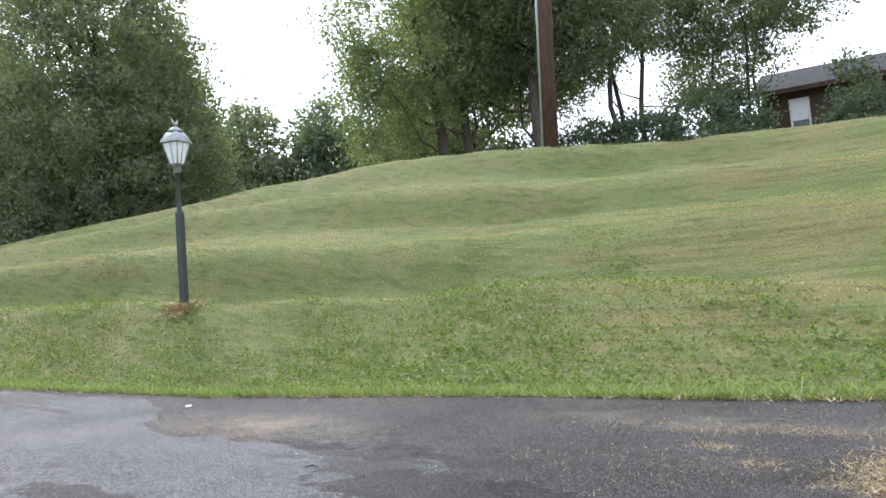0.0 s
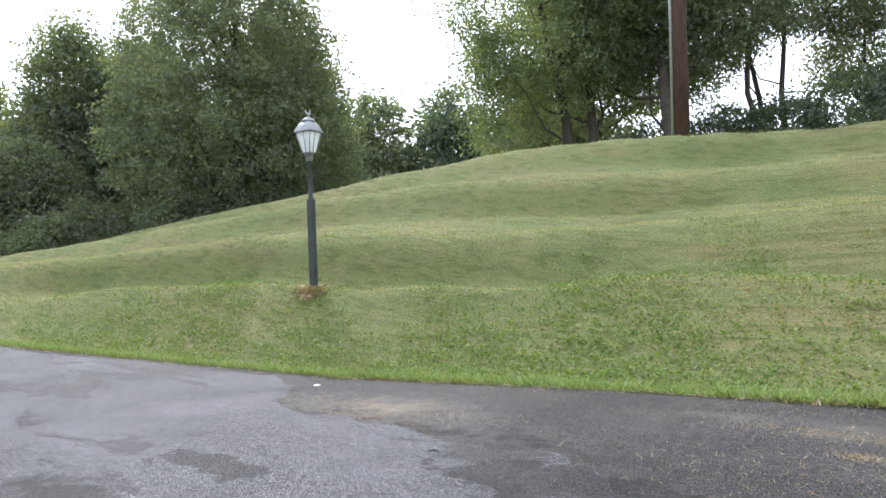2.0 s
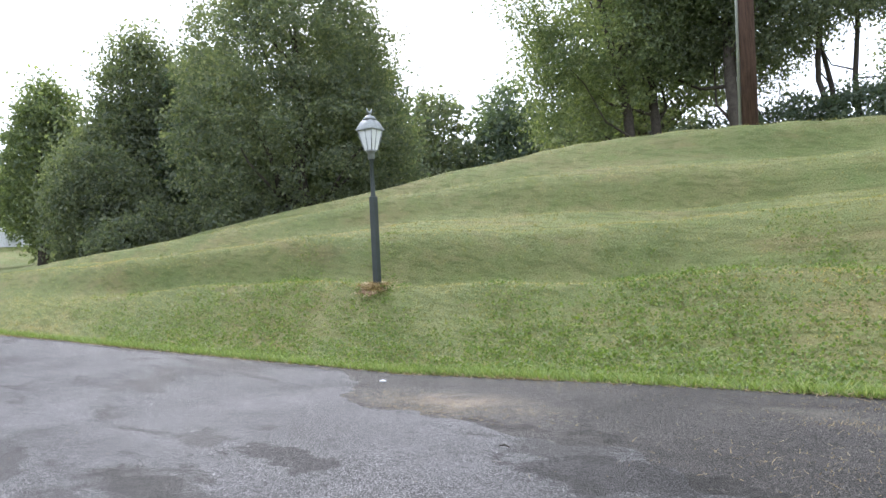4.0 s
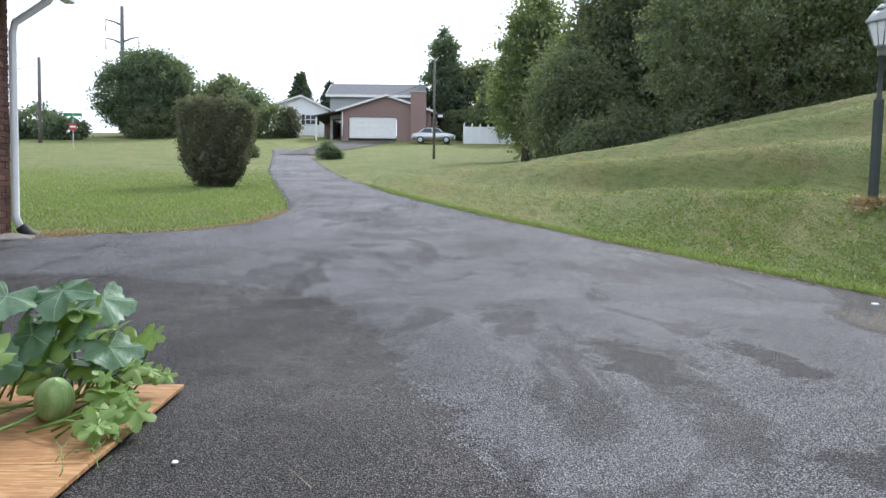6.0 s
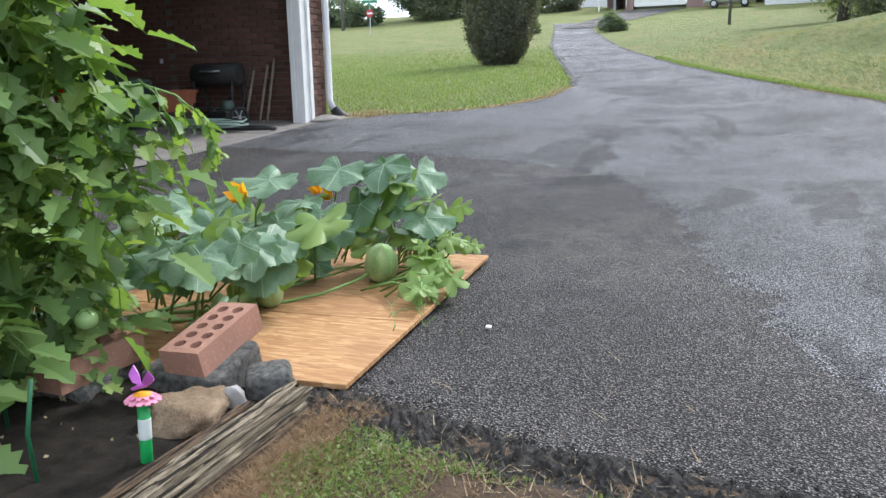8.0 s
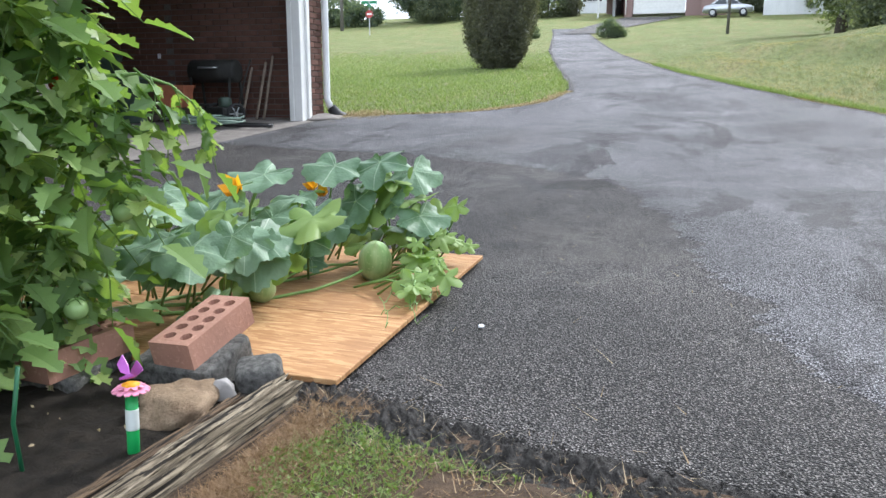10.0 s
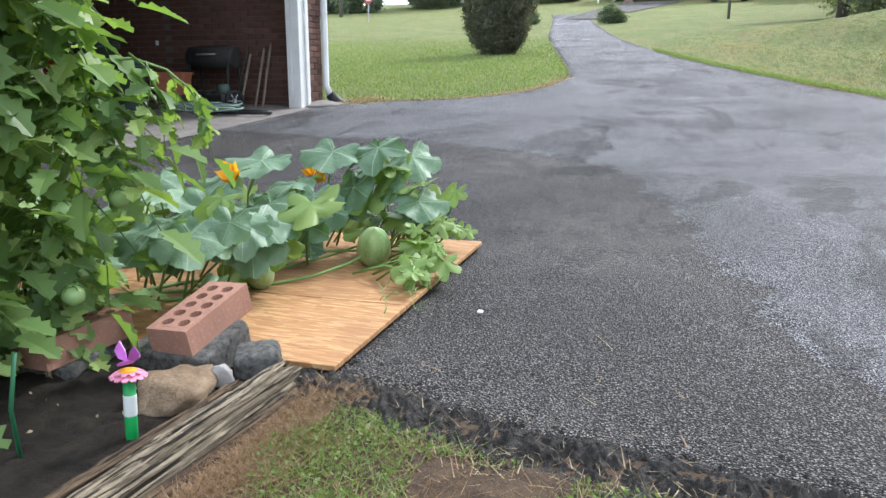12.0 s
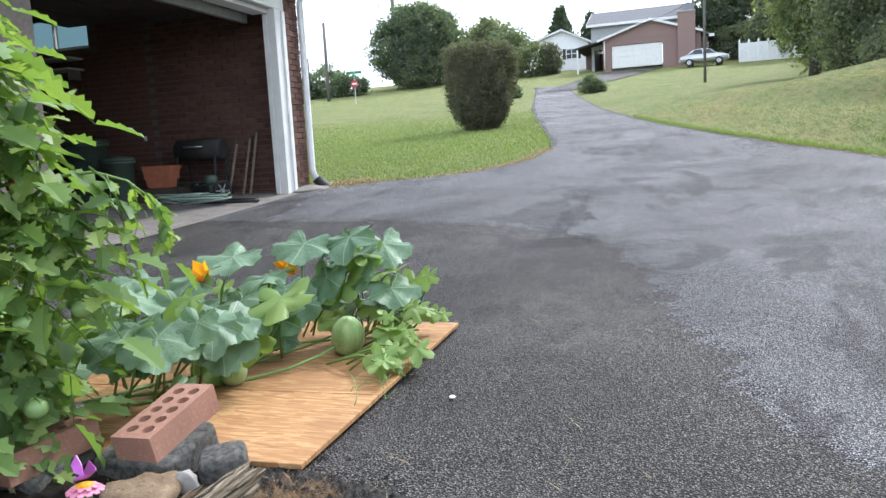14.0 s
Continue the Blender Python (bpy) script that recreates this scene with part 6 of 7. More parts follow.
cast_block("concrete_block", (-1.166, -1.193, 0.022), (0.078, 0.088, 0.046), "broken grey concrete block under the tilted brick", 1.3, (0, 12, -2), 16, 0.014)
cast_block("concrete_block", (-1.150, -1.036, 0.024), (0.046, 0.044, 0.038), "round-cornered lump of grey concrete beside the board", 4.1, (4, 3, 30), 5, 0.022)
rubble("concrete_block", (-1.10, -1.42, 0.01), (0.10, 0.07, 0.03), M_BLOCK, "mossy grey block below the second brick", "concrete block", 6.4, (0, 3, 4), 0.1, 0.8, 4)
rubble("field_stone", (-0.995, -1.105, 0.008), (0.086, 0.064, 0.05), M_STONE, "rough tan field stone at the bed's edge", "stone", 2.7, (0, 5, 25), 0.28, 0.25, 4)
rubble("stone_shard", (-1.072, -1.06, 0.02), (0.012, 0.022, 0.034), M_CONCRETE, "pale pointed stone shard between block and timber", "stone", 5.5, (20, 10, 30), 0.3, 0.2)
rubble("pale_slab", (-1.195, -1.495, 0.08), (0.07, 0.05, 0.012), M_CONCRETE, "pale flat slab behind the second brick", "stone", 9.9, (0, 4, 10), 0.15, 0.7)


def flower_stake():
    t = thing("flower_ornament", -0.842, -1.068, 0.0, "pink plastic flower ornament with a butterfly on a green tube", "garden ornament")
    t.matrix_world = t.matrix_world @ pose(0, 0, 0, -1, -2, 0) @ Matrix.Scale(1.14, 4)
    part("tube", tubed([(0, 0, -0.02), (0, 0, 0.03), (0, 0, 0.105)], 0.0082, 14), M_GREEN_TUBE, t, "bright green plastic tube")
    part("band", lathe([(0.0086, 0.048), (0.0087, 0.049), (0.0087, 0.076), (0.0086, 0.077)], 16), M_LABEL, t, "white band round the tube")
    head = part("flower_disc", lathe([(0.004, 0.1), (0.011, 0.104), (0.012, 0.111), (0.004, 0.114)], 12), M_YELLOW, t, "yellow flower centre")
    for ring, (r0, r1, z, n) in enumerate(((0.004, 0.024, 0.106, 13), (0.003, 0.018, 0.111, 9))):
        for k in range(n):
            a = 2 * math.pi * (k + ring * 0.5) / n
            bm = bmesh.new()
            w = r1 * 0.26
            u, s = Vector((math.cos(a), math.sin(a), 0)), Vector((-math.sin(a), math.cos(a), 0))
            dip = Vector((0, 0, -0.004))
            q = [u * r0 + s * w * 0.4, u * r0 - s * w * 0.4, u * (r0 + r1) / 2 - s * w + dip * 0.3, u * r1 - s * w * 0.5 + dip, u * r1 + s * w * 0.5 + dip, u * (r0 + r1) / 2 + s * w + dip * 0.3]
            f = bm.faces.new([bm.verts.new(p + Vector((0, 0, z))) for p in q])
            r = bmesh.ops.extrude_face_region(bm, geom=[f])
            bmesh.ops.translate(bm, vec=(0, 0, 0.0012), verts=[v for v in r["geom"] if isinstance(v, bmesh.types.BMVert)])
            part("petal", bm, M_PETAL, head)
    bf = part("butterfly_body", tubed([(0.006, -0.012, 0.118), (0, 0.004, 0.124), (-0.004, 0.016, 0.132)], [0.002, 0.004, 0.002], 8), M_PURPLE, t, "purple butterfly")
    for s, top in ((-1, 0.146), (1, 0.15)):
        bm = bmesh.new()
        q = [(0, 0, 0.122), (s * 0.006, 0.008 * s, 0.135), (s * 0.010, 0.02 * s, top), (s * 0.004, 0.024 * s, top - 0.012), (0.001, 0.014 * s, 0.126)]
        f = bm.faces.new([bm.verts.new(p) for p in q])
        r = bmesh.ops.extrude_face_region(bm, geom=[f])
        bmesh.ops.translate(bm, vec=(0.0012, 0, 0), verts=[v for v in r["geom"] if isinstance(v, bmesh.types.BMVert)])
        part("wing", bm, M_PURPLE, bf)


flower_stake()


def lobed_leaf(size, lobes, depth, ruffle, seed, spokes=40, cup=0.25):
    """A broad lobed leaf blade round the stalk's end, folded along its veins. It lies in x, y; its stalk joins at the origin."""
    bm = bmesh.new()
    hub = bm.verts.new((0, 0, 0))
    rings = []
    for ring, k in enumerate((0.3, 0.62, 0.85, 1.0)):
        row = []
        for i in range(spokes):
            a = 2 * math.pi * i / spokes
            lobe = 1 - depth * (1 - abs(math.cos(lobes * a / 2 + 0.0)) ** 0.9) * k
            notch = 1 - 0.6 * math.exp(-((a - math.pi) / 0.26) ** 2)
            saw = 1 + (0.045 * math.sin(i * 2.1) + 0.02 * math.sin(a * 17 + seed)) * (ring == 3)
            r = size * k * lobe * notch * saw
            z = cup * size * (0.20 * k - 0.42 * k * k) + ruffle * size * k * k * math.sin(lobes * a + seed) + 0.10 * size * noise.noise((math.cos(a) * 2.2 * k, math.sin(a) * 2.2 * k, seed)) + 0.07 * size * k * (1 - abs(math.cos(lobes * a / 2)))
            row.append(bm.verts.new((r * math.cos(a) + size * 0.2 * k, r * math.sin(a), z)))
        rings.append(row)
    for i in range(spokes):
        bm.faces.new((hub, rings[0][i], rings[0][(i + 1) % spokes]))
        for p, q in zip(rings, rings[1:]):
            bm.faces.new((p[i], q[i], q[(i + 1) % spokes], p[(i + 1) % spokes]))
    for f in bm.faces:
        f.smooth = True
    return bm


def squash_plant():
    rng = random.Random(5)
    t = thing("squash_plant", -1.75, -1.45, 0.03, "sprawling squash vine with broad green leaves on the boards", "squash plant")
    base = Vector((-1.75, -1.45, 0.03))
    shapes = [mesh_of("squash_leaf", lobed_leaf(1.14, 5, 0.24, 0.13, s, 60), M_SQ_LEAF) for s in (1.0, 2.6, 4.4)]
    young = [mesh_of("young_leaf", lobed_leaf(1.1, 5, 0.52, 0.1, s), M_SQ_YOUNG) for s in (1.7, 3.3)]
    stalks = 0

    def leaf(p, size, tilt, heading, me, name="leaf"):
        ob = new(name, me)
        ob.parent = t
        ob.matrix_local = Matrix.Translation(Vector(p) - base) @ pose(0, 0, 0, 0, 0, heading) @ pose(0, 0, 0, 0, tilt, 0) @ pose(0, 0, 0, rng.uniform(-14, 14), 0, 0) @ Matrix.Diagonal((size, size, size, 1))
        foot = Vector((p[0] - rng.uniform(0.02, 0.14), p[1] - rng.uniform(0.04, 0.2), 0.035))
        mid = foot.lerp(Vector(p), 0.6) + Vector((rng.uniform(-0.02, 0.02), rng.uniform(-0.02, 0.02), 0.02))
        part("stalk", tubed([foot - base, mid - base, Vector(p) - base], [0.0035, 0.003, 0.0025], 6), M_STEM, t)

    # the large leaves that stand out: place, radius, downward tilt, heading
    big = [(-1.40, -1.43, 0.20, 0.085, 42, -5), (-1.54, -1.37, 0.19, 0.085, 40, 15), (-1.52, -1.30, 0.21, 0.07, 44, 30), (-1.60, -1.30, 0.21, 0.085, 35, 40), (-1.72, -1.22, 0.235, 0.10, 30, 30),
           (-1.66, -1.45, 0.29, 0.09, 30, 10), (-1.82, -1.42, 0.33, 0.085, 22, -10), (-2.02, -1.30, 0.34, 0.08, 25, 10), (-2.08, -1.18, 0.35, 0.085, 26, 30),
           (-2.16, -1.10, 0.32, 0.075, 35, 50), (-1.42, -1.55, 0.25, 0.08, 32, -20), (-1.30, -1.50, 0.22, 0.075, 38, -10), (-2.05, -1.04, 0.20, 0.075, 40, 50), (-1.34, -1.42, 0.21, 0.07, 40, 10),
           (-1.45, -1.38, 0.19, 0.085, 40, 20), (-1.56, -1.30, 0.17, 0.08, 45, 35)]
    big += [(-1.66, -1.27, 0.15, 0.07, 45, 20), (-1.78, -1.26, 0.16, 0.075, 40, 10), (-1.9, -1.28, 0.19, 0.07, 40, 20), (-1.75, -1.36, 0.22, 0.08, 30, 15), (-1.9, -1.36, 0.26, 0.08, 28, 0), (-1.55, -1.42, 0.25, 0.08, 34, 5), (-1.25, -1.5, 0.24, 0.08, 35, -10)]
    for i, (x, y, z, r, tilt, hd) in enumerate(big):
        leaf((x, y, z), r, tilt + rng.uniform(-16, 12), hd + rng.uniform(-25, 25), shapes[i % 3] if i % 6 != 4 else young[i % 2])
    for i in range(60):
        x, y = rng.uniform(-2.2, -1.3), rng.uniform(-1.95, -1.24)
        z = 0.08 + 0.24 * rng.random() * (0.6 + 0.4 * math.sin((x + 2.3) * 2.6))
        leaf((x, y, z), rng.uniform(0.04, 0.08), rng.uniform(0, 50), rng.uniform(-80, 100), rng.choice(shapes + young))
    for i in range(20):
        x, y = rng.uniform(-2.28, -1.98), rng.uniform(-1.3, -1.04)
        leaf((x, y, rng.uniform(0.1, 0.32)), rng.uniform(0.05, 0.085), rng.uniform(10, 55), rng.uniform(-40, 90), rng.choice(shapes + young))
    # the trailing tip over the board's edge, with small lobed leaves
    for i in range(30):
        u = rng.random()
        x, y = -2.22 + 0.6 * u + rng.uniform(-0.05, 0.05), -1.0 + 0.05 * u + rng.uniform(-0.05, 0.08)
        leaf((x, y, 0.06 + 0.16 * rng.random() * (1.1 - u)), rng.uniform(0.025, 0.05), rng.uniform(5, 60), rng.uniform(-60, 120), rng.choice(young), "young_leaf")
    for i in range(3):
        a = rng.uniform(-1, 1)
        p = [(-1.2 - 0.09 * k, -1.62 + 0.05 * k * (1 + 0.35 * a) + 0.05 * math.sin(k * 0.9 + i * 2.1), 0.045 + 0.02 * math.sin(k * 0.8 + i)) for k in range(12)]
        part("vine", tubed([Vector(q) - base for q in p], [0.006 - 0.0003 * k for k in range(12)], 7), M_STEM, t)
    for i in range(9):
        c = Vector((-1.55 - 0.04 * i, -0.95 + 0.05 * math.sin(i * 2.2), 0.045)) - base
        p = [c + Vector((0.012 * k + 0.014 * math.cos(k * 1.3 + i), 0.014 * k * (0.5 + 0.5 * math.sin(i)), 0.014 * math.sin(k * 1.1 + i) + 0.005)) for k in range(7)]
        part("tendril", tubed(p, 0.0011, 5), M_STEM, t)
    for x, y, z, r, roll, label in ((-1.93, -1.135, 0.080, 0.050, 38, "plump pale green squash fruit"), (-1.62, -1.32, 0.06, 0.036, 60, "smaller yellow-green squash fruit")):
        bm = lathe([(0.004, -1.32), (0.4, -1.22), (0.8, -0.85), (1.0, -0.25), (0.95, 0.35), (0.7, 0.9), (0.38, 1.2), (0.16, 1.34), (0.1, 1.5)], 24)
        for v in bm.verts:
            v.co = Vector((v.co.x, v.co.y, v.co.z * 1.15)) * r
        bmesh.ops.rotate(bm, matrix=Matrix.Rotation(radians(roll), 3, "Y") @ Matrix.Rotation(radians(-18), 3, "X"), verts=bm.verts)
        bmesh.ops.translate(bm, vec=Vector((x, y, z)) - base, verts=bm.verts)
        part("squash_fruit", bm, M_GOURD, t, label, smooth=True)
    for (x, y, z), s in (((-1.66, -1.40, 0.295), 0.042), ((-2.0, -1.36, 0.27), 0.03), ((-1.95, -1.30, 0.26), 0.026)):
        bm = bmesh.new()
        for k in range(5):
            a = 2 * math.pi * k / 5
            u, w = Vector((math.cos(a), math.sin(a), 0)), Vector((-math.sin(a), math.cos(a), 0))
            q = [Vector((0, 0, 0)), u * s * 0.4 - w * s * 0.5 + Vector((0, 0, s * 0.7)), u * s * 0.75 + Vector((0, 0, s * 1.35)), u * s * 0.4 + w * s * 0.5 + Vector((0, 0, s * 0.7))]
            bm.faces.new([bm.verts.new(v) for v in q])
        bmesh.ops.rotate(bm, matrix=Matrix.Rotation(radians(50), 3, "Y"), verts=bm.verts)
        bmesh.ops.translate(bm, vec=Vector((x, y, z)) - base, verts=bm.verts)
        part("flower", bm, M_YELLOW, t, "orange-yellow squash blossom")


squash_plant()


def compound_leaf(seed):
    """A tomato leaf, one unit long: paired toothed leaflets on a drooping rib."""
    rng = random.Random(seed)
    bm = bmesh.new()
    rib = [Vector((0.25 * k, 0, -0.06 * k * k + 0.03 * k)) for k in range(5)]
    tube(bm, rib, [0.016, 0.014, 0.011, 0.008, 0.005], 5)

    def leaflet(c, heading, size, sag):
        d, w = Vector((math.cos(heading), math.sin(heading), -sag)), Vector((-math.sin(heading), math.cos(heading), 0))
        up = Vector((0, 0, 1))
        n = 9
        spine, left, right = [], [], []
        for k in range(n):
            u = k / (n - 1)
            half = size * 0.30 * math.sin(math.pi * min(u * 0.92 + 0.06, 1)) ** 0.8 * (1 + (0.34 if k % 2 else -0.22))
            p = c + d * size * u - up * size * 0.22 * u * u
            spine.append(bm.verts.new(p))
            if 0 < k < n - 1:
                lift = up * half * 0.35
                left.append(bm.verts.new(p + w * half + d * size * 0.04 + lift))
                right.append(bm.verts.new(p - w * half + d * size * 0.04 + lift))
            else:
                left.append(None), right.append(None)
        for side, flip in ((left, False), (right, True)):
            for k in range(n - 1):
                q = [v for v in (spine[k], spine[k + 1], side[k + 1], side[k]) if v is not None]
                if len(q) > 2:
                    bm.faces.new(q[::-1] if flip else q)

    for k, s in ((1, 0.26), (2, 0.36), (3, 0.34)):
        for sg in (-1, 1):
            leaflet(rib[k], sg * (1.05 + rng.uniform(-0.25, 0.25)), s * rng.uniform(0.85, 1.2), rng.uniform(0, 0.5))
    for k in (1.5, 2.6):
        sg = rng.choice((-1, 1))
        leaflet(rib[int(k)].lerp(rib[int(k) + 1], k % 1), sg * 1.2, 0.14, 0.2)
    leaflet(rib[4], 0.0, 0.46, 0.4)
    return bm


def tomato_plant():
    rng = random.Random(12)
    base = Vector((-1.06, -1.52, 0.01))
    t = thing("tomato_plant", *base, "tall bushy tomato plant with green fruit in the bed", "tomato plant")
    shapes = [mesh_of("tomato_leaf", compound_leaf(s), M_TOM_LEAF) for s in (1, 2, 3, 4)]
    stems = [[(-1.0, -1.47, 0.0), (-1.05, -1.42, 0.25), (-1.10, -1.36, 0.46), (-1.09, -1.37, 0.62), (-1.04, -1.40, 0.82), (-1.02, -1.44, 1.02)],
             [(-0.96, -1.55, 0.0), (-0.98, -1.52, 0.4), (-1.0, -1.5, 0.75), (-1.0, -1.52, 1.05)],
             [(-1.08, -1.62, 0.0), (-1.14, -1.6, 0.4), (-1.16, -1.55, 0.72), (-1.14, -1.56, 1.0)],
             [(-0.86, -1.5, 0.0), (-0.84, -1.46, 0.3), (-0.85, -1.42, 0.6), (-0.84, -1.45, 0.95)]]
    for s in stems:
        part("stem", tubed([Vector(p) - base for p in s], [0.008] + [0.007] * (len(s) - 2) + [0.004], 8), M_STEM, t)
    side = [(-1.09, -1.37, 0.54), (-1.13, -1.33, 0.585), (-1.17, -1.28, 0.59), (-1.2, -1.23, 0.57), (-1.215, -1.2, 0.54)]
    part("side_shoot", tubed([Vector(p) - base for p in side], [0.004, 0.0034, 0.003, 0.0022, 0.0014], 7), M_STEM, t)

    def leaf(p, heading, pitch, size, me=None):
        ob = new("leaf", me or rng.choice(shapes))
        ob.parent = t
        ob.matrix_local = Matrix.Translation(Vector(p) - base) @ pose(0, 0, 0, 0, 0, heading) @ pose(0, 0, 0, rng.uniform(-25, 25), pitch, 0) @ Matrix.Diagonal((size, size, size, 1))

    for k in range(290):
        s = rng.choice(stems)
        u = rng.random() ** 0.85 * (len(s) - 1.01)
        i = int(u)
        p = Vector(s[i]).lerp(Vector(s[i + 1]), u - i)
        if p.z < 0.16 and rng.random() < 0.75:
            continue
        leaf(p, rng.uniform(0, 360), rng.uniform(-25, 45), rng.uniform(0.10, 0.20))
    for p, hd, pitch, size in (((-1.215, -1.2, 0.54), 120, 50, 0.11), ((-1.18, -1.26, 0.585), 60, 35, 0.11), ((-1.15, -1.30, 0.59), 160, 30, 0.12), ((-1.2, -1.23, 0.57), 170, 45, 0.1), ((-1.20, -1.22, 0.56), 140, 30, 0.13), ((-1.16, -1.28, 0.6), 120, 35, 0.15), ((-1.13, -1.33, 0.58), 80, 40, 0.15), ((-1.06, -1.40, 0.78), 110, 20, 0.17), ((-1.05, -1.40, 0.72), 90, 30, 0.17),
                               ((-1.05, -1.41, 0.30), 95, 40, 0.18), ((-1.03, -1.43, 0.22), 110, 45, 0.17), ((-1.06, -1.38, 0.36), 130, 35, 0.19), ((-1.04, -1.41, 0.26), 60, 50, 0.17), ((-1.0, -1.45, 0.2), 80, 55, 0.16)):
        leaf(p, hd, pitch, size)
    for (x, y, z), r, mat, label in (((-1.115, -1.255, 0.375), 0.020, M_TOMATO, "pale green unripe tomato"), ((-1.085, -1.265, 0.342), 0.019, M_TOMATO, "pale green unripe tomato"), ((-1.0, -1.31, 0.33), 0.02, M_TOMATO, "pale green unripe tomato"),
                                     ((-1.02, -1.33, 0.17), 0.021, M_TOMATO, "pale green unripe tomato"), ((-1.12, -1.42, 0.57), 0.017, M_TOMATO_RED, "ripe red tomato")):
        bm = bmesh.new()
        ball(bm, Vector((x, y, z)) - base, r, 3, (1, 1, 0.9), 0.03, 2)
        f = part("tomato", bm, mat, t, label, smooth=True)
        bm = bmesh.new()
        c = Vector((x, y, z + r * 0.86)) - base
        for k in range(5):
            a = k * 2 * math.pi / 5
            tube(bm, [c, c + Vector((math.cos(a) * r * 0.5, math.sin(a) * r * 0.5, 0.002)), c + Vector((math.cos(a) * r * 0.9, math.sin(a) * r * 0.9, -0.006))], [0.0025, 0.002, 0.0006], 5)
        part("calyx", bm, M_STEM, f)
    # dry hanging leaves at the foot
    dry = mesh_of("dry_leaf", compound_leaf(9), M_STRAW)
    for k in range(14):
        a = rng.uniform(0, 6.3)
        leaf((-0.98 + 0.14 * math.cos(a), -1.5 + 0.12 * math.sin(a), rng.uniform(0.08, 0.22)), rng.uniform(0, 360), rng.uniform(50, 85), rng.uniform(0.07, 0.12), dry)
    return t


tomato_plant()
for x, y, h in ((-0.76, -1.196, 0.17), (-0.885, -1.395, 1.15), (-1.12, -1.55, 1.2)):
    solid("plant_stake", tubed([(0, 0, -0.05), (0.01, 0, h * 0.5), (0.0, 0.01, h)], 0.0032, 8), M_STAKE, "thin green coated garden stake", "stake", "stakes among the tomatoes", m=Matrix.Translation((x, y, 0)))


M_VERGE = stone_mat("crumbly_brown_soil", (0.05, 0.035, 0.024), (0.14, 0.095, 0.06), 26, 1.0)


M_CRUMB = stone_mat("crumbled_asphalt", (0.03, 0.027, 0.024), (0.115, 0.107, 0.098), 90, 1.0)


def litter():
    rng = np.random.RandomState(21)
    # earth, straw and green tufts on the near strip between bed and asphalt
    m2 = 90
    ys = np.linspace(-0.98, 2.7, m2)
    gx, gy, gz = np.zeros((m2, m2)), np.zeros((m2, m2)), np.zeros((m2, m2))
    for r, q in enumerate(ys):
        wide = (0.62 if q < 0.3 else max(0.62 - 0.22 * (q - 0.3), 0.1)) + 0.12 * noise.noise((q * 2.2, 1, 7)) + 0.05 * noise.noise((q * 9, 2, 7))
        for c in range(m2):
            u = c / (m2 - 1)
            x = float(near_x(q)) - 0.06 + wide * u
            fade = min(1.0, 5 * (1 - u), 12 * (1.0 - r / (m2 - 1)) + 0.0)
            gx[c, r], gy[c, r] = x, q
            gz[c, r] = -0.008 + fade * (0.013 + 0.012 * noise.noise((x * 7, q * 7, 3)) + 0.006 * noise.noise((x * 30, q * 30, 1)))
    v = np.stack([gx, gy, gz], -1).reshape(-1, 3)
    i = (np.arange(m2 - 1)[:, None] * m2 + np.arange(m2 - 1)[None]).reshape(-1)
    f = np.stack([i, i + m2, i + m2 + 1, i + 1], 1)
    tagged(new("verge_soil", soup("verge_soil", v.tolist(), f.tolist(), M_VERGE, True)), "brown crumbly soil beside the timber", "soil", kind="structure")
    n = 110000
    p = np.stack([-1.12 + 2.4 * rng.uniform(size=n) ** 1.7, -0.93 + 3.6 * rng.uniform(size=n) ** 1.9], 1)
    p = p[(p[:, 0] > near_x(p[:, 1]) + 0.03) & (p[:, 1] > -0.845 + 0.03 * np.sin(p[:, 0] * 23))]
    keep = np.array([noise.noise((a * 4, b * 4, 1)) for a, b in p]) > -0.34
    p = p[keep]
    half = len(p) // 2
    q = p[half:]
    v, f = cards(np.concatenate([q, rng.uniform(0.008, 0.02, (len(q), 1))], 1), 0.0075, rng, -0.3, aspect=0.7)
    tagged(new("verge_weeds", soup("verge_weeds", v.tolist(), f.tolist(), M_WEED)), "fine mossy green growth beside the timber", "weeds", kind="stuff")
    v, f = blades(p[:half], np.full(half, 0.010), rng, 0.012, 0.0013, 1.5)
    tagged(new("verge_grass", soup("verge_grass", v.tolist(), f.tolist(), M_LAWN_BLADE)), "short patchy grass beside the timber", "grass", kind="stuff")
    p = np.stack([rng.uniform(-1.12, -0.3, 15000), -0.895 + np.abs(rng.normal(0, 0.045, 15000))], 1)
    v, f = blades(p, np.full(len(p), 0.010), rng, 0.012, 0.0009, 2.2)
    tagged(new("dry_straw", soup("dry_straw", v.tolist(), f.tolist(), M_STRAW_BROWN)), "dry brown straw along the timber", "straw", kind="stuff")
    p = np.stack([rng.uniform(-1.1, -0.2, 9000), rng.uniform(-0.9, 0.3, 9000)], 1)
    p = p[p[:, 0] > near_x(p[:, 1]) + 0.06]
    v, f = blades(p, np.full(len(p), 0.014), rng, 0.008, 0.0009, 2.6)
    tagged(new("dry_straw", soup("dry_straw", v.tolist(), f.tolist(), M_STRAW_BROWN)), "thin dry straw over the mossy strip", "straw", kind="stuff")
    # clippings thinly strewn on the asphalt, and dead leaves on the soil
    p = np.stack([rng.uniform(-4.5, -1.1, 420), rng.uniform(-1.1, 3.2, 420)], 1)
    v, f = blades(p, np.full(len(p), 0.010), rng, 0.006, 0.0016, 4.5)
    tagged(new("grass_clippings", soup("grass_clippings", v.tolist(), f.tolist(), M_STRAW)), "stray dry grass clippings on the asphalt", "clippings", kind="stuff")
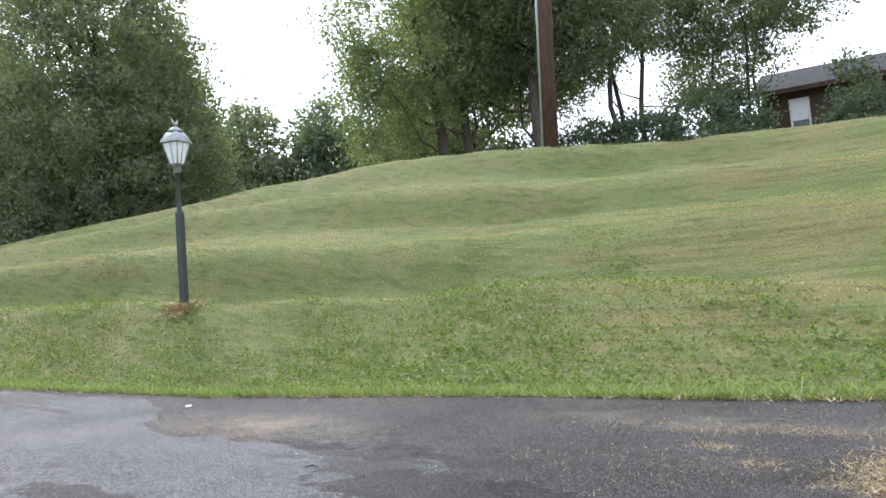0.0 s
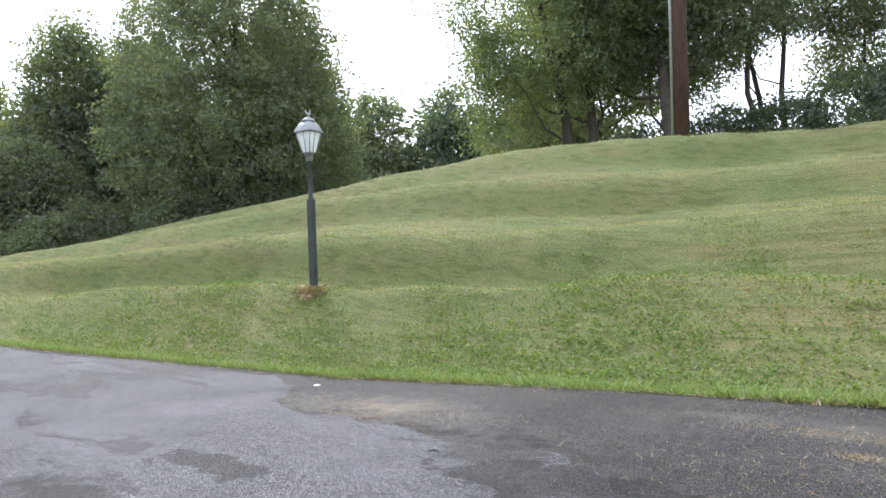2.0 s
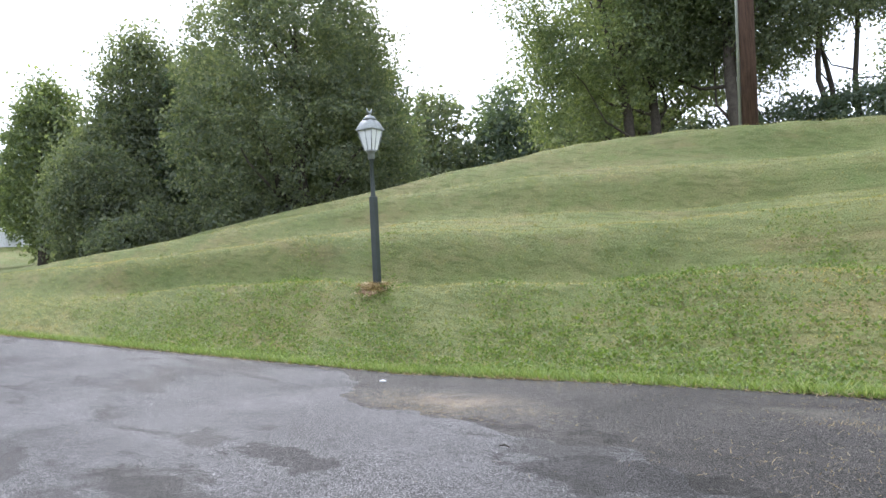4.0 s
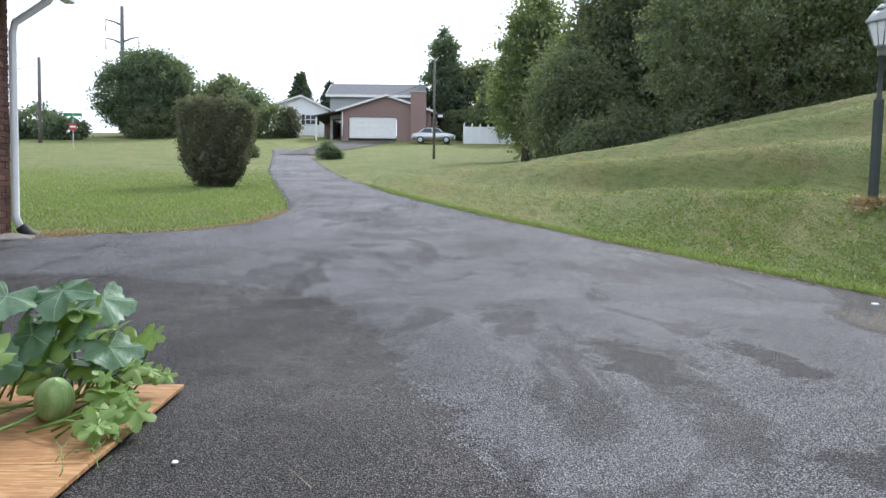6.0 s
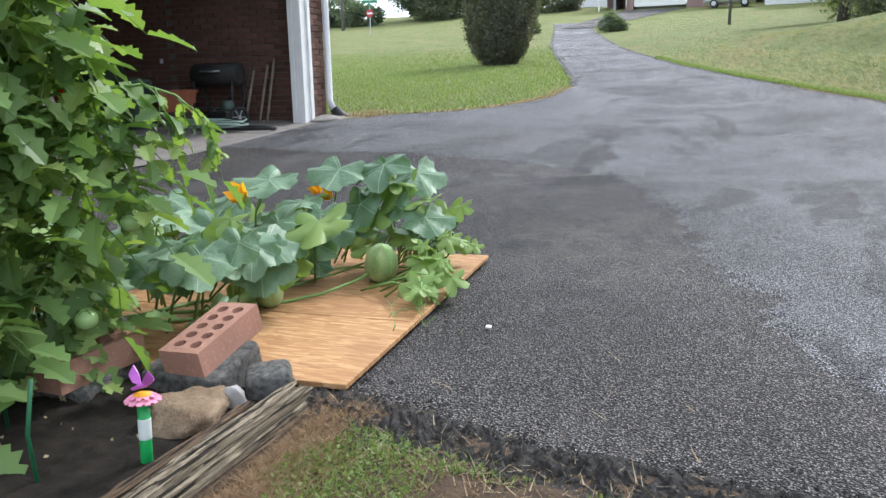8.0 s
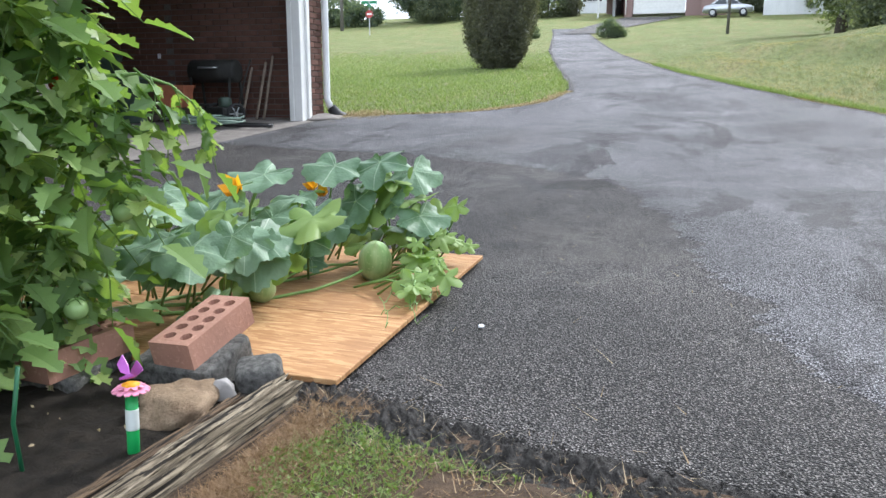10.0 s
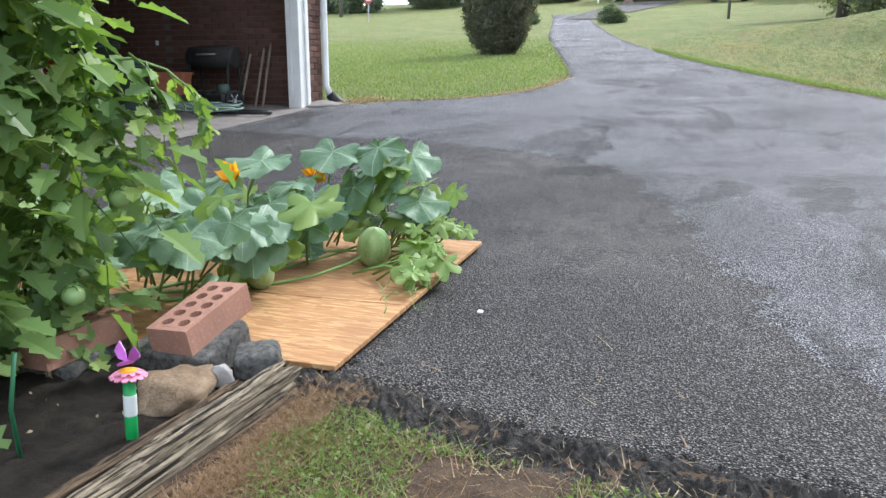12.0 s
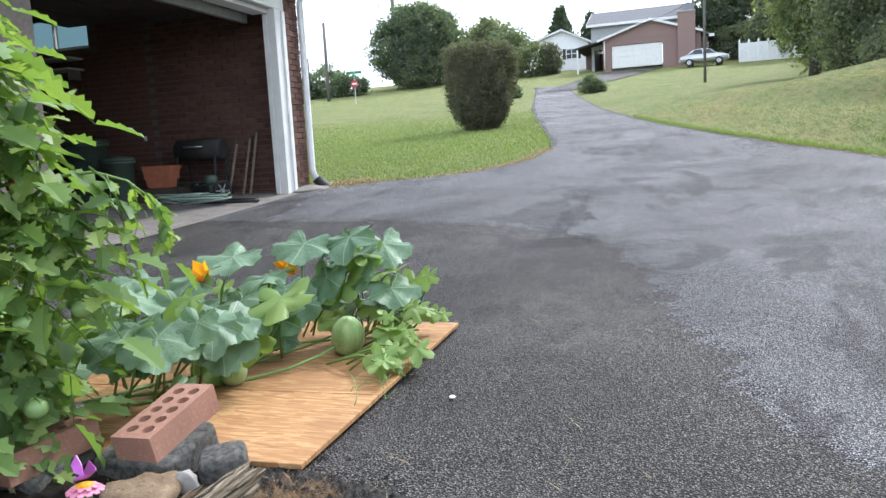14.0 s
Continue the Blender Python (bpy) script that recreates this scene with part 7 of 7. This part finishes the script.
    for c, spread, n in (((-0.42, 2.38), (0.09, 0.13), 3600), ((-0.42, 2.2), (0.10, 0.03), 900), ((-3.5, 2.35), (0.55, 0.12), 900), ((-1.03, 2.56), (0.06, 0.03), 160), ((-0.82, 2.35), (0.05, 0.03), 140), ((-0.75, 2.85), (0.2, 0.05), 260), ((-1.2, 2.86), (0.4, 0.06), 500), ((-2.4, 3.2), (0.9, 0.1), 700), ((-1.0, 2.25), (0.35, 0.18), 450), ((-3.4, 2.15), (0.3, 0.05), 350)):
        p = np.array(c) + rng.normal(size=(n, 2)) * np.array(spread)
        v, f = blades(p, np.full(len(p), 0.008), rng, 0.005, 0.0018, 3.5)
        tagged(new("hay_litter", soup("hay_litter", v.tolist(), f.tolist(), M_STRAW)), "patch of pale dry hay on the asphalt", "hay", kind="stuff")
    p = np.array((-8.95, -4.3)) + rng.normal(size=(1800, 2)) * np.array([0.22, 0.16])
    v, f = blades(p, land(p[:, 0], p[:, 1]) + 0.012, rng, 0.02, 0.008, 2.5)
    tagged(new("corner_straw", soup("corner_straw", v.tolist(), f.tolist(), M_STRAW)), "dead brown grass at the garage corner", "straw", kind="stuff")
    x = rng.uniform(-13, -9, 2500)
    p = np.stack([x, lawn_y(x) + rng.normal(0, 0.05, len(x)) + 0.02], 1)
    v, f = blades(p, land(p[:, 0], p[:, 1]) + 0.008, rng, 0.02, 0.007, 2.2)
    tagged(new("edge_straw", soup("edge_straw", v.tolist(), f.tolist(), M_STRAW)), "dry brown clippings along the lawn's edge", "straw", kind="stuff")
    p = np.stack([rng.uniform(-1.1, -0.6, 60), rng.uniform(-1.7, -1.1, 60), rng.uniform(0.015, 0.03, 60)], 1)
    v, f = cards(p, 0.009, rng, 0.0)
    tagged(new("dead_leaves", soup("dead_leaves", v.tolist(), f.tolist(), M_STRAW)), "small dead leaves on the dark soil", "leaves", kind="stuff")
    # a crumbled black ridge where the asphalt breaks off
    a, b = 900, 36
    ys = np.linspace(-0.98, 1.6, a)
    gv = []
    for q in ys:
        w = 0.17 + 0.07 * noise.noise((q * 3, 0, 5))
        for j in range(b):
            u = j / (b - 1)
            x = float(near_x(q)) - 0.10 + w * u + 0.02 * noise.noise((q * 9, u * 3, 2))
            hump = math.sin(math.pi * u)
            z = 0.004 + hump ** 0.6 * (0.007 + 0.018 * noise.noise((x * 30, q * 30, 0)) + 0.018 * noise.noise((x * 80, q * 80, 3)))
            gv.append((x, q, z))
    i = (np.arange(a - 1)[:, None] * b + np.arange(b - 1)[None]).reshape(-1)
    f = np.stack([i, i + 1, i + b + 1, i + b], 1)
    tagged(new("broken_edge", soup("broken_edge", gv, f.tolist(), M_CRUMB)), "crumbled black asphalt ridge along the driveway's edge", "asphalt rubble", kind="structure")
    y = rng.uniform(-0.95, 1.6, 1600)
    p = np.stack([near_x(y) + rng.normal(0.03, 0.05, len(y)), y], 1)
    v, f = blades(p, np.full(len(p), 0.016), rng, 0.007, 0.0008, 3.0)
    tagged(new("dry_straw", soup("dry_straw", v.tolist(), f.tolist(), M_STRAW)), "dry grass caught on the crumbled edge", "straw", kind="stuff")
    # crumbs of broken asphalt at its edge
    n = 9000
    y = rng.uniform(-1.0, 1.2, n)
    c = np.stack([near_x(y) + rng.normal(-0.015, 0.055, n), y, np.full(n, 0.0) + rng.uniform(0.0, 0.008, n)], 1)
    o = np.array([[1, 0, 0], [0, 1, 0], [-1, 0, 0], [0, -1, 0], [0, 0, 1], [0, 0, -0.6]])
    r = (0.0018 + 0.0042 * rng.uniform(size=n) ** 3)[:, None, None]
    v = c[:, None, :] + o[None] * r * rng.uniform(0.6, 1.4, (n, 6, 1))
    k = np.array([[0, 1, 4], [1, 2, 4], [2, 3, 4], [3, 0, 4], [1, 0, 5], [2, 1, 5], [3, 2, 5], [0, 3, 5]])
    f = (np.arange(n)[:, None, None] * 6 + k[None]).reshape(-1, 3)
    tagged(new("asphalt_crumbs", soup("asphalt_crumbs", v.reshape(-1, 3).tolist(), f.tolist(), M_CRUMB)), "loose asphalt crumbs along the broken edge", "gravel", kind="stuff")
    for x, y, s in ((-1.657, -0.742, 0.011), (-4.66, 2.76, 0.03)):
        bm = bmesh.new()
        ball(bm, (0, 0, 0), s, 2, (1, 0.7, 0.35), 0.3, 30)
        solid("white_chip", bm, M_VINYL, "small white chip lying on the asphalt", "chip", "chips on the asphalt", m=Matrix.Translation((x, y, 0.005 + s * 0.25)), smooth=True)
    bm = tubed([(-0.03, 0, 0.004), (0, 0.006, 0.01), (0.035, -0.004, 0.005)], [0.002, 0.003, 0.001], 6)
    solid("twig", bm, M_BARK, "short dry twig on the asphalt", "twig", m=Matrix.Translation((-2.26, 1.83, 0.008)))


litter()

# ---- things in the garage ----
M_TERRA = plain("terracotta_plastic", (0.42, 0.15, 0.08), 0.6, 0, 0.15, 15, 0.1)
M_DARKSTEEL = plain("sooty_black_steel", (0.035, 0.035, 0.032), 0.75, 0.1, 0.3, 12, 0.2)
M_HOSE = plain("green_grey_hose", (0.24, 0.32, 0.26), 0.45, 0, 0.2, 30, 0.1)
M_BIN = plain("dull_green_plastic", (0.06, 0.09, 0.07), 0.5, 0, 0.2, 8, 0.1)
M_SHAFT = wood_mat("grey_tool_handle", (0.2, 0.16, 0.12), (0.36, 0.3, 0.24), 9, (6, 6, 0.8))


def floor_z(x):
    return float(land(x, GY)) + 0.013


def clutter():
    x = -7.55
    z = floor_z(x)
    t = thing("planter_box", x - 0.2, -6.25, z + 0.178, "terracotta-coloured rectangular planter on a crate", "planter", turn=12)
    bm = bmesh.new()
    for s in (1,):
        lo = [(-0.11, -0.13, 0), (0.11, -0.13, 0), (0.11, 0.13, 0), (-0.11, 0.13, 0)]
        hi = [(-0.15, -0.18, 0.26), (0.15, -0.18, 0.26), (0.15, 0.18, 0.26), (-0.15, 0.18, 0.26)]
        a, b = [bm.verts.new(p) for p in lo], [bm.verts.new(p) for p in hi]
        bm.faces.new(a[::-1])
        for k in range(4):
            bm.faces.new((a[k], a[(k + 1) % 4], b[(k + 1) % 4], b[k]))
        inner = [bm.verts.new((p[0] * 0.88, p[1] * 0.92, 0.26)) for p in hi]
        deep = [bm.verts.new((p[0] * 0.85, p[1] * 0.9, 0.1)) for p in hi]
        for k in range(4):
            bm.faces.new((b[k], b[(k + 1) % 4], inner[(k + 1) % 4], inner[k]))
            bm.faces.new((inner[k], inner[(k + 1) % 4], deep[(k + 1) % 4], deep[k]))
        bm.faces.new(deep)
    part("tub", bm, M_TERRA, t)
    part("rim", cubed(-0.165, -0.19, 0.225, -0.151, 0.19, 0.262, 0.003), M_TERRA, t)
    t = thing("wooden_crate", x - 0.2, -6.25, z, "dark slatted crate under the planter", "crate", turn=12)
    for k in range(2):
        part("slat", cubed(0.16, -0.28, 0.02 + k * 0.085, 0.175, 0.28, 0.085 + k * 0.085, 0.003), M_DARKWOOD, t)
    for yy in (-0.28, 0.25):
        part("post", cubed(-0.16, yy, 0, 0.155, yy + 0.03, 0.175, 0.003), M_DARKWOOD, t)
    # barrel grill on its stand
    t = thing("barrel_grill", -8.02, -5.86, floor_z(-8.02), "black barrel-shaped grill on a steel stand", "grill")
    part("drum", tubed([(0, -0.32, 0.57), (0, -0.30, 0.57), (0, 0.30, 0.57), (0, 0.32, 0.57)], [0.10, 0.135, 0.135, 0.10], 20), M_DARKSTEEL, t)
    part("lid_handle", tubed([(0.12, -0.12, 0.61), (0.17, -0.12, 0.61), (0.17, 0.12, 0.61), (0.12, 0.12, 0.61)], 0.012, 7), M_STEEL, t)
    for yy in (-0.27, 0.27):
        for s in (-0.13, 0.13):
            part("leg", tubed([(s * 1.3, yy, 0), (s * 0.8, yy, 0.5)], 0.016, 8), M_DARKSTEEL, t)
    part("shelf", cubed(-0.15, -0.3, 0.16, 0.15, 0.3, 0.18), M_DARKSTEEL, t)
    # hand mower with a spoked wheel
    t = thing("push_mower", -7.66, -5.5, floor_z(-7.66), "old push mower with a pale spoked wheel", "mower", turn=-25)
    t.matrix_world = t.matrix_world @ Matrix.Scale(0.76, 4)
    part("deck", cubed(-0.2, -0.26, 0.1, 0.2, 0.26, 0.24, 0.04, seg=2), M_DARKSTEEL, t)
    for s in (-0.3, 0.3):
        bm = bmesh.new()
        ring = [(0.14 * math.cos(a * math.pi / 10), s, 0.14 + 0.14 * math.sin(a * math.pi / 10)) for a in range(21)]
        tube(bm, ring, 0.022, 7, False)
        w = part("wheel", bm, M_BLACK, t, "black tyre")
        bm = tubed([(0, s - 0.03, 0.14), (0, s + 0.03, 0.14)], 0.03, 10)
        for k in range(6):
            a = k * math.pi / 3
            tube(bm, [(0, s, 0.14), (0.12 * math.cos(a), s, 0.14 + 0.12 * math.sin(a))], 0.009, 5)
        part("spokes", bm, M_STEEL, w, "pale wheel spokes")
    part("handle", tubed([(-0.15, 0.1, 0.2), (-0.3, 0.1, 0.65), (-0.42, 0.1, 0.95)], 0.013, 8), M_DARKSTEEL, t)
    part("engine", lathe([(0.09, 0.24), (0.1, 0.25), (0.1, 0.36), (0.05, 0.39)], 14), M_BIN, t)
    # garden hose, coiled and trailing
    bm = bmesh.new()
    pts = []
    for k in range(140):
        a = k * 0.29
        r = 0.3 + 0.09 * math.sin(k * 0.37)
        pts.append((r * 0.7 * math.cos(a) + 0.04 * math.sin(k * 0.11), r * 1.3 * math.sin(a) + 0.1 * math.sin(k * 0.05), 0.02 + 0.05 * abs(math.sin(k * 0.21)) + 0.0005 * k))
    tube(bm, pts, 0.011, 6)
    solid("garden_hose", bm, M_HOSE, "tangled grey-green garden hose on the floor", "hose", "hoses", m=Matrix.Translation((-7.25, -5.5, floor_z(-7.25))))
    loop = [(0.16 * math.cos(k * 0.33), 0.42 * math.sin(k * 0.33), 0.014 + 0.012 * (k > 19)) for k in range(40)]
    solid("hose_loop", tubed(loop, 0.013, 7), M_BLACK, "black hose loop lying by the threshold", "hose", "hoses", m=Matrix.Translation((-7.3, -5.05, floor_z(-7.3) + 0.003)) @ pose(0, 0, 0, 0, 0, -12))
    # leaning handles, bins and a back shelf
    for k, (yy, h, lean) in enumerate(((-5.02, 0.75, 0.10), (-5.12, 0.68, 0.14), (-5.32, 0.62, 0.2))):
        solid("tool_handle", tubed([(0, 0, 0), (-0.25 + lean * 0.2, lean * 0.2, h)], 0.016, 8), M_SHAFT, "grey wooden tool handle leaning on the wall", "tool handle", "tools by the wall", m=Matrix.Translation((-8.06, yy - 0.22, floor_z(-8.06))))
    for (bx, by, r, h), label in (((-7.5, -6.68, 0.2, 0.52), "dull green ribbed bin"), ((-7.7, -7.3, 0.26, 0.75), "dark plastic bin with a lid")):
        t = thing("storage_bin", bx, by, floor_z(bx), label + " against the garage wall", "bin", "bins in the garage")
        part("body", lathe([(r * 0.82, 0), (r * 0.86, 0.02), (r * 0.97, h * 0.94), (r * 1.05, h * 0.95), (r * 1.05, h)], 20), M_BIN, t)
        part("lid", lathe([(r * 1.08, h + 0.002), (r * 1.1, h + 0.02), (r * 0.9, h + 0.05), (0.03, h + 0.07)], 20), M_BIN, t)
    t = thing("steel_shelf", -6.5, -10.6, floor_z(-6.5), "dark steel shelving at the back of the garage", "shelf")
    for s in (-0.8, 0.8):
        for q in (-0.2, 0.2):
            part("upright", cubed(s - 0.02, q - 0.02, 0, s + 0.02, q + 0.02, 1.7), M_DARKSTEEL, t)
    for zz in (0.3, 0.9, 1.5):
        part("shelf", cubed(-0.82, -0.22, zz, 0.82, 0.22, zz + 0.03), M_DARKSTEEL, t)
    t = thing("wall_shelf", GX0 + 0.268, -8.35, 1.93, "pale painted wall shelf with two boards under the window", "shelf")
    for zz in (0.0, 0.14):
        part("board", cubed(0, -0.6, zz, 0.28, 0.6, zz + 0.025, 0.003), M_WHITE, t)
    for yy in (-0.5, 0.5):
        part("bracket", cubed(0, yy, -0.12, 0.2, yy + 0.03, -0.002, 0.003), M_STEEL, t)
    solid("wall_switch", cubed(-0.004, -0.022, -0.03, 0.008, 0.022, 0.03, 0.003), M_VINYL, "small white switch plate on the brick wall", "switch", m=Matrix.Translation((GX0 + 0.268, -6.9, 0.99)))


clutter()
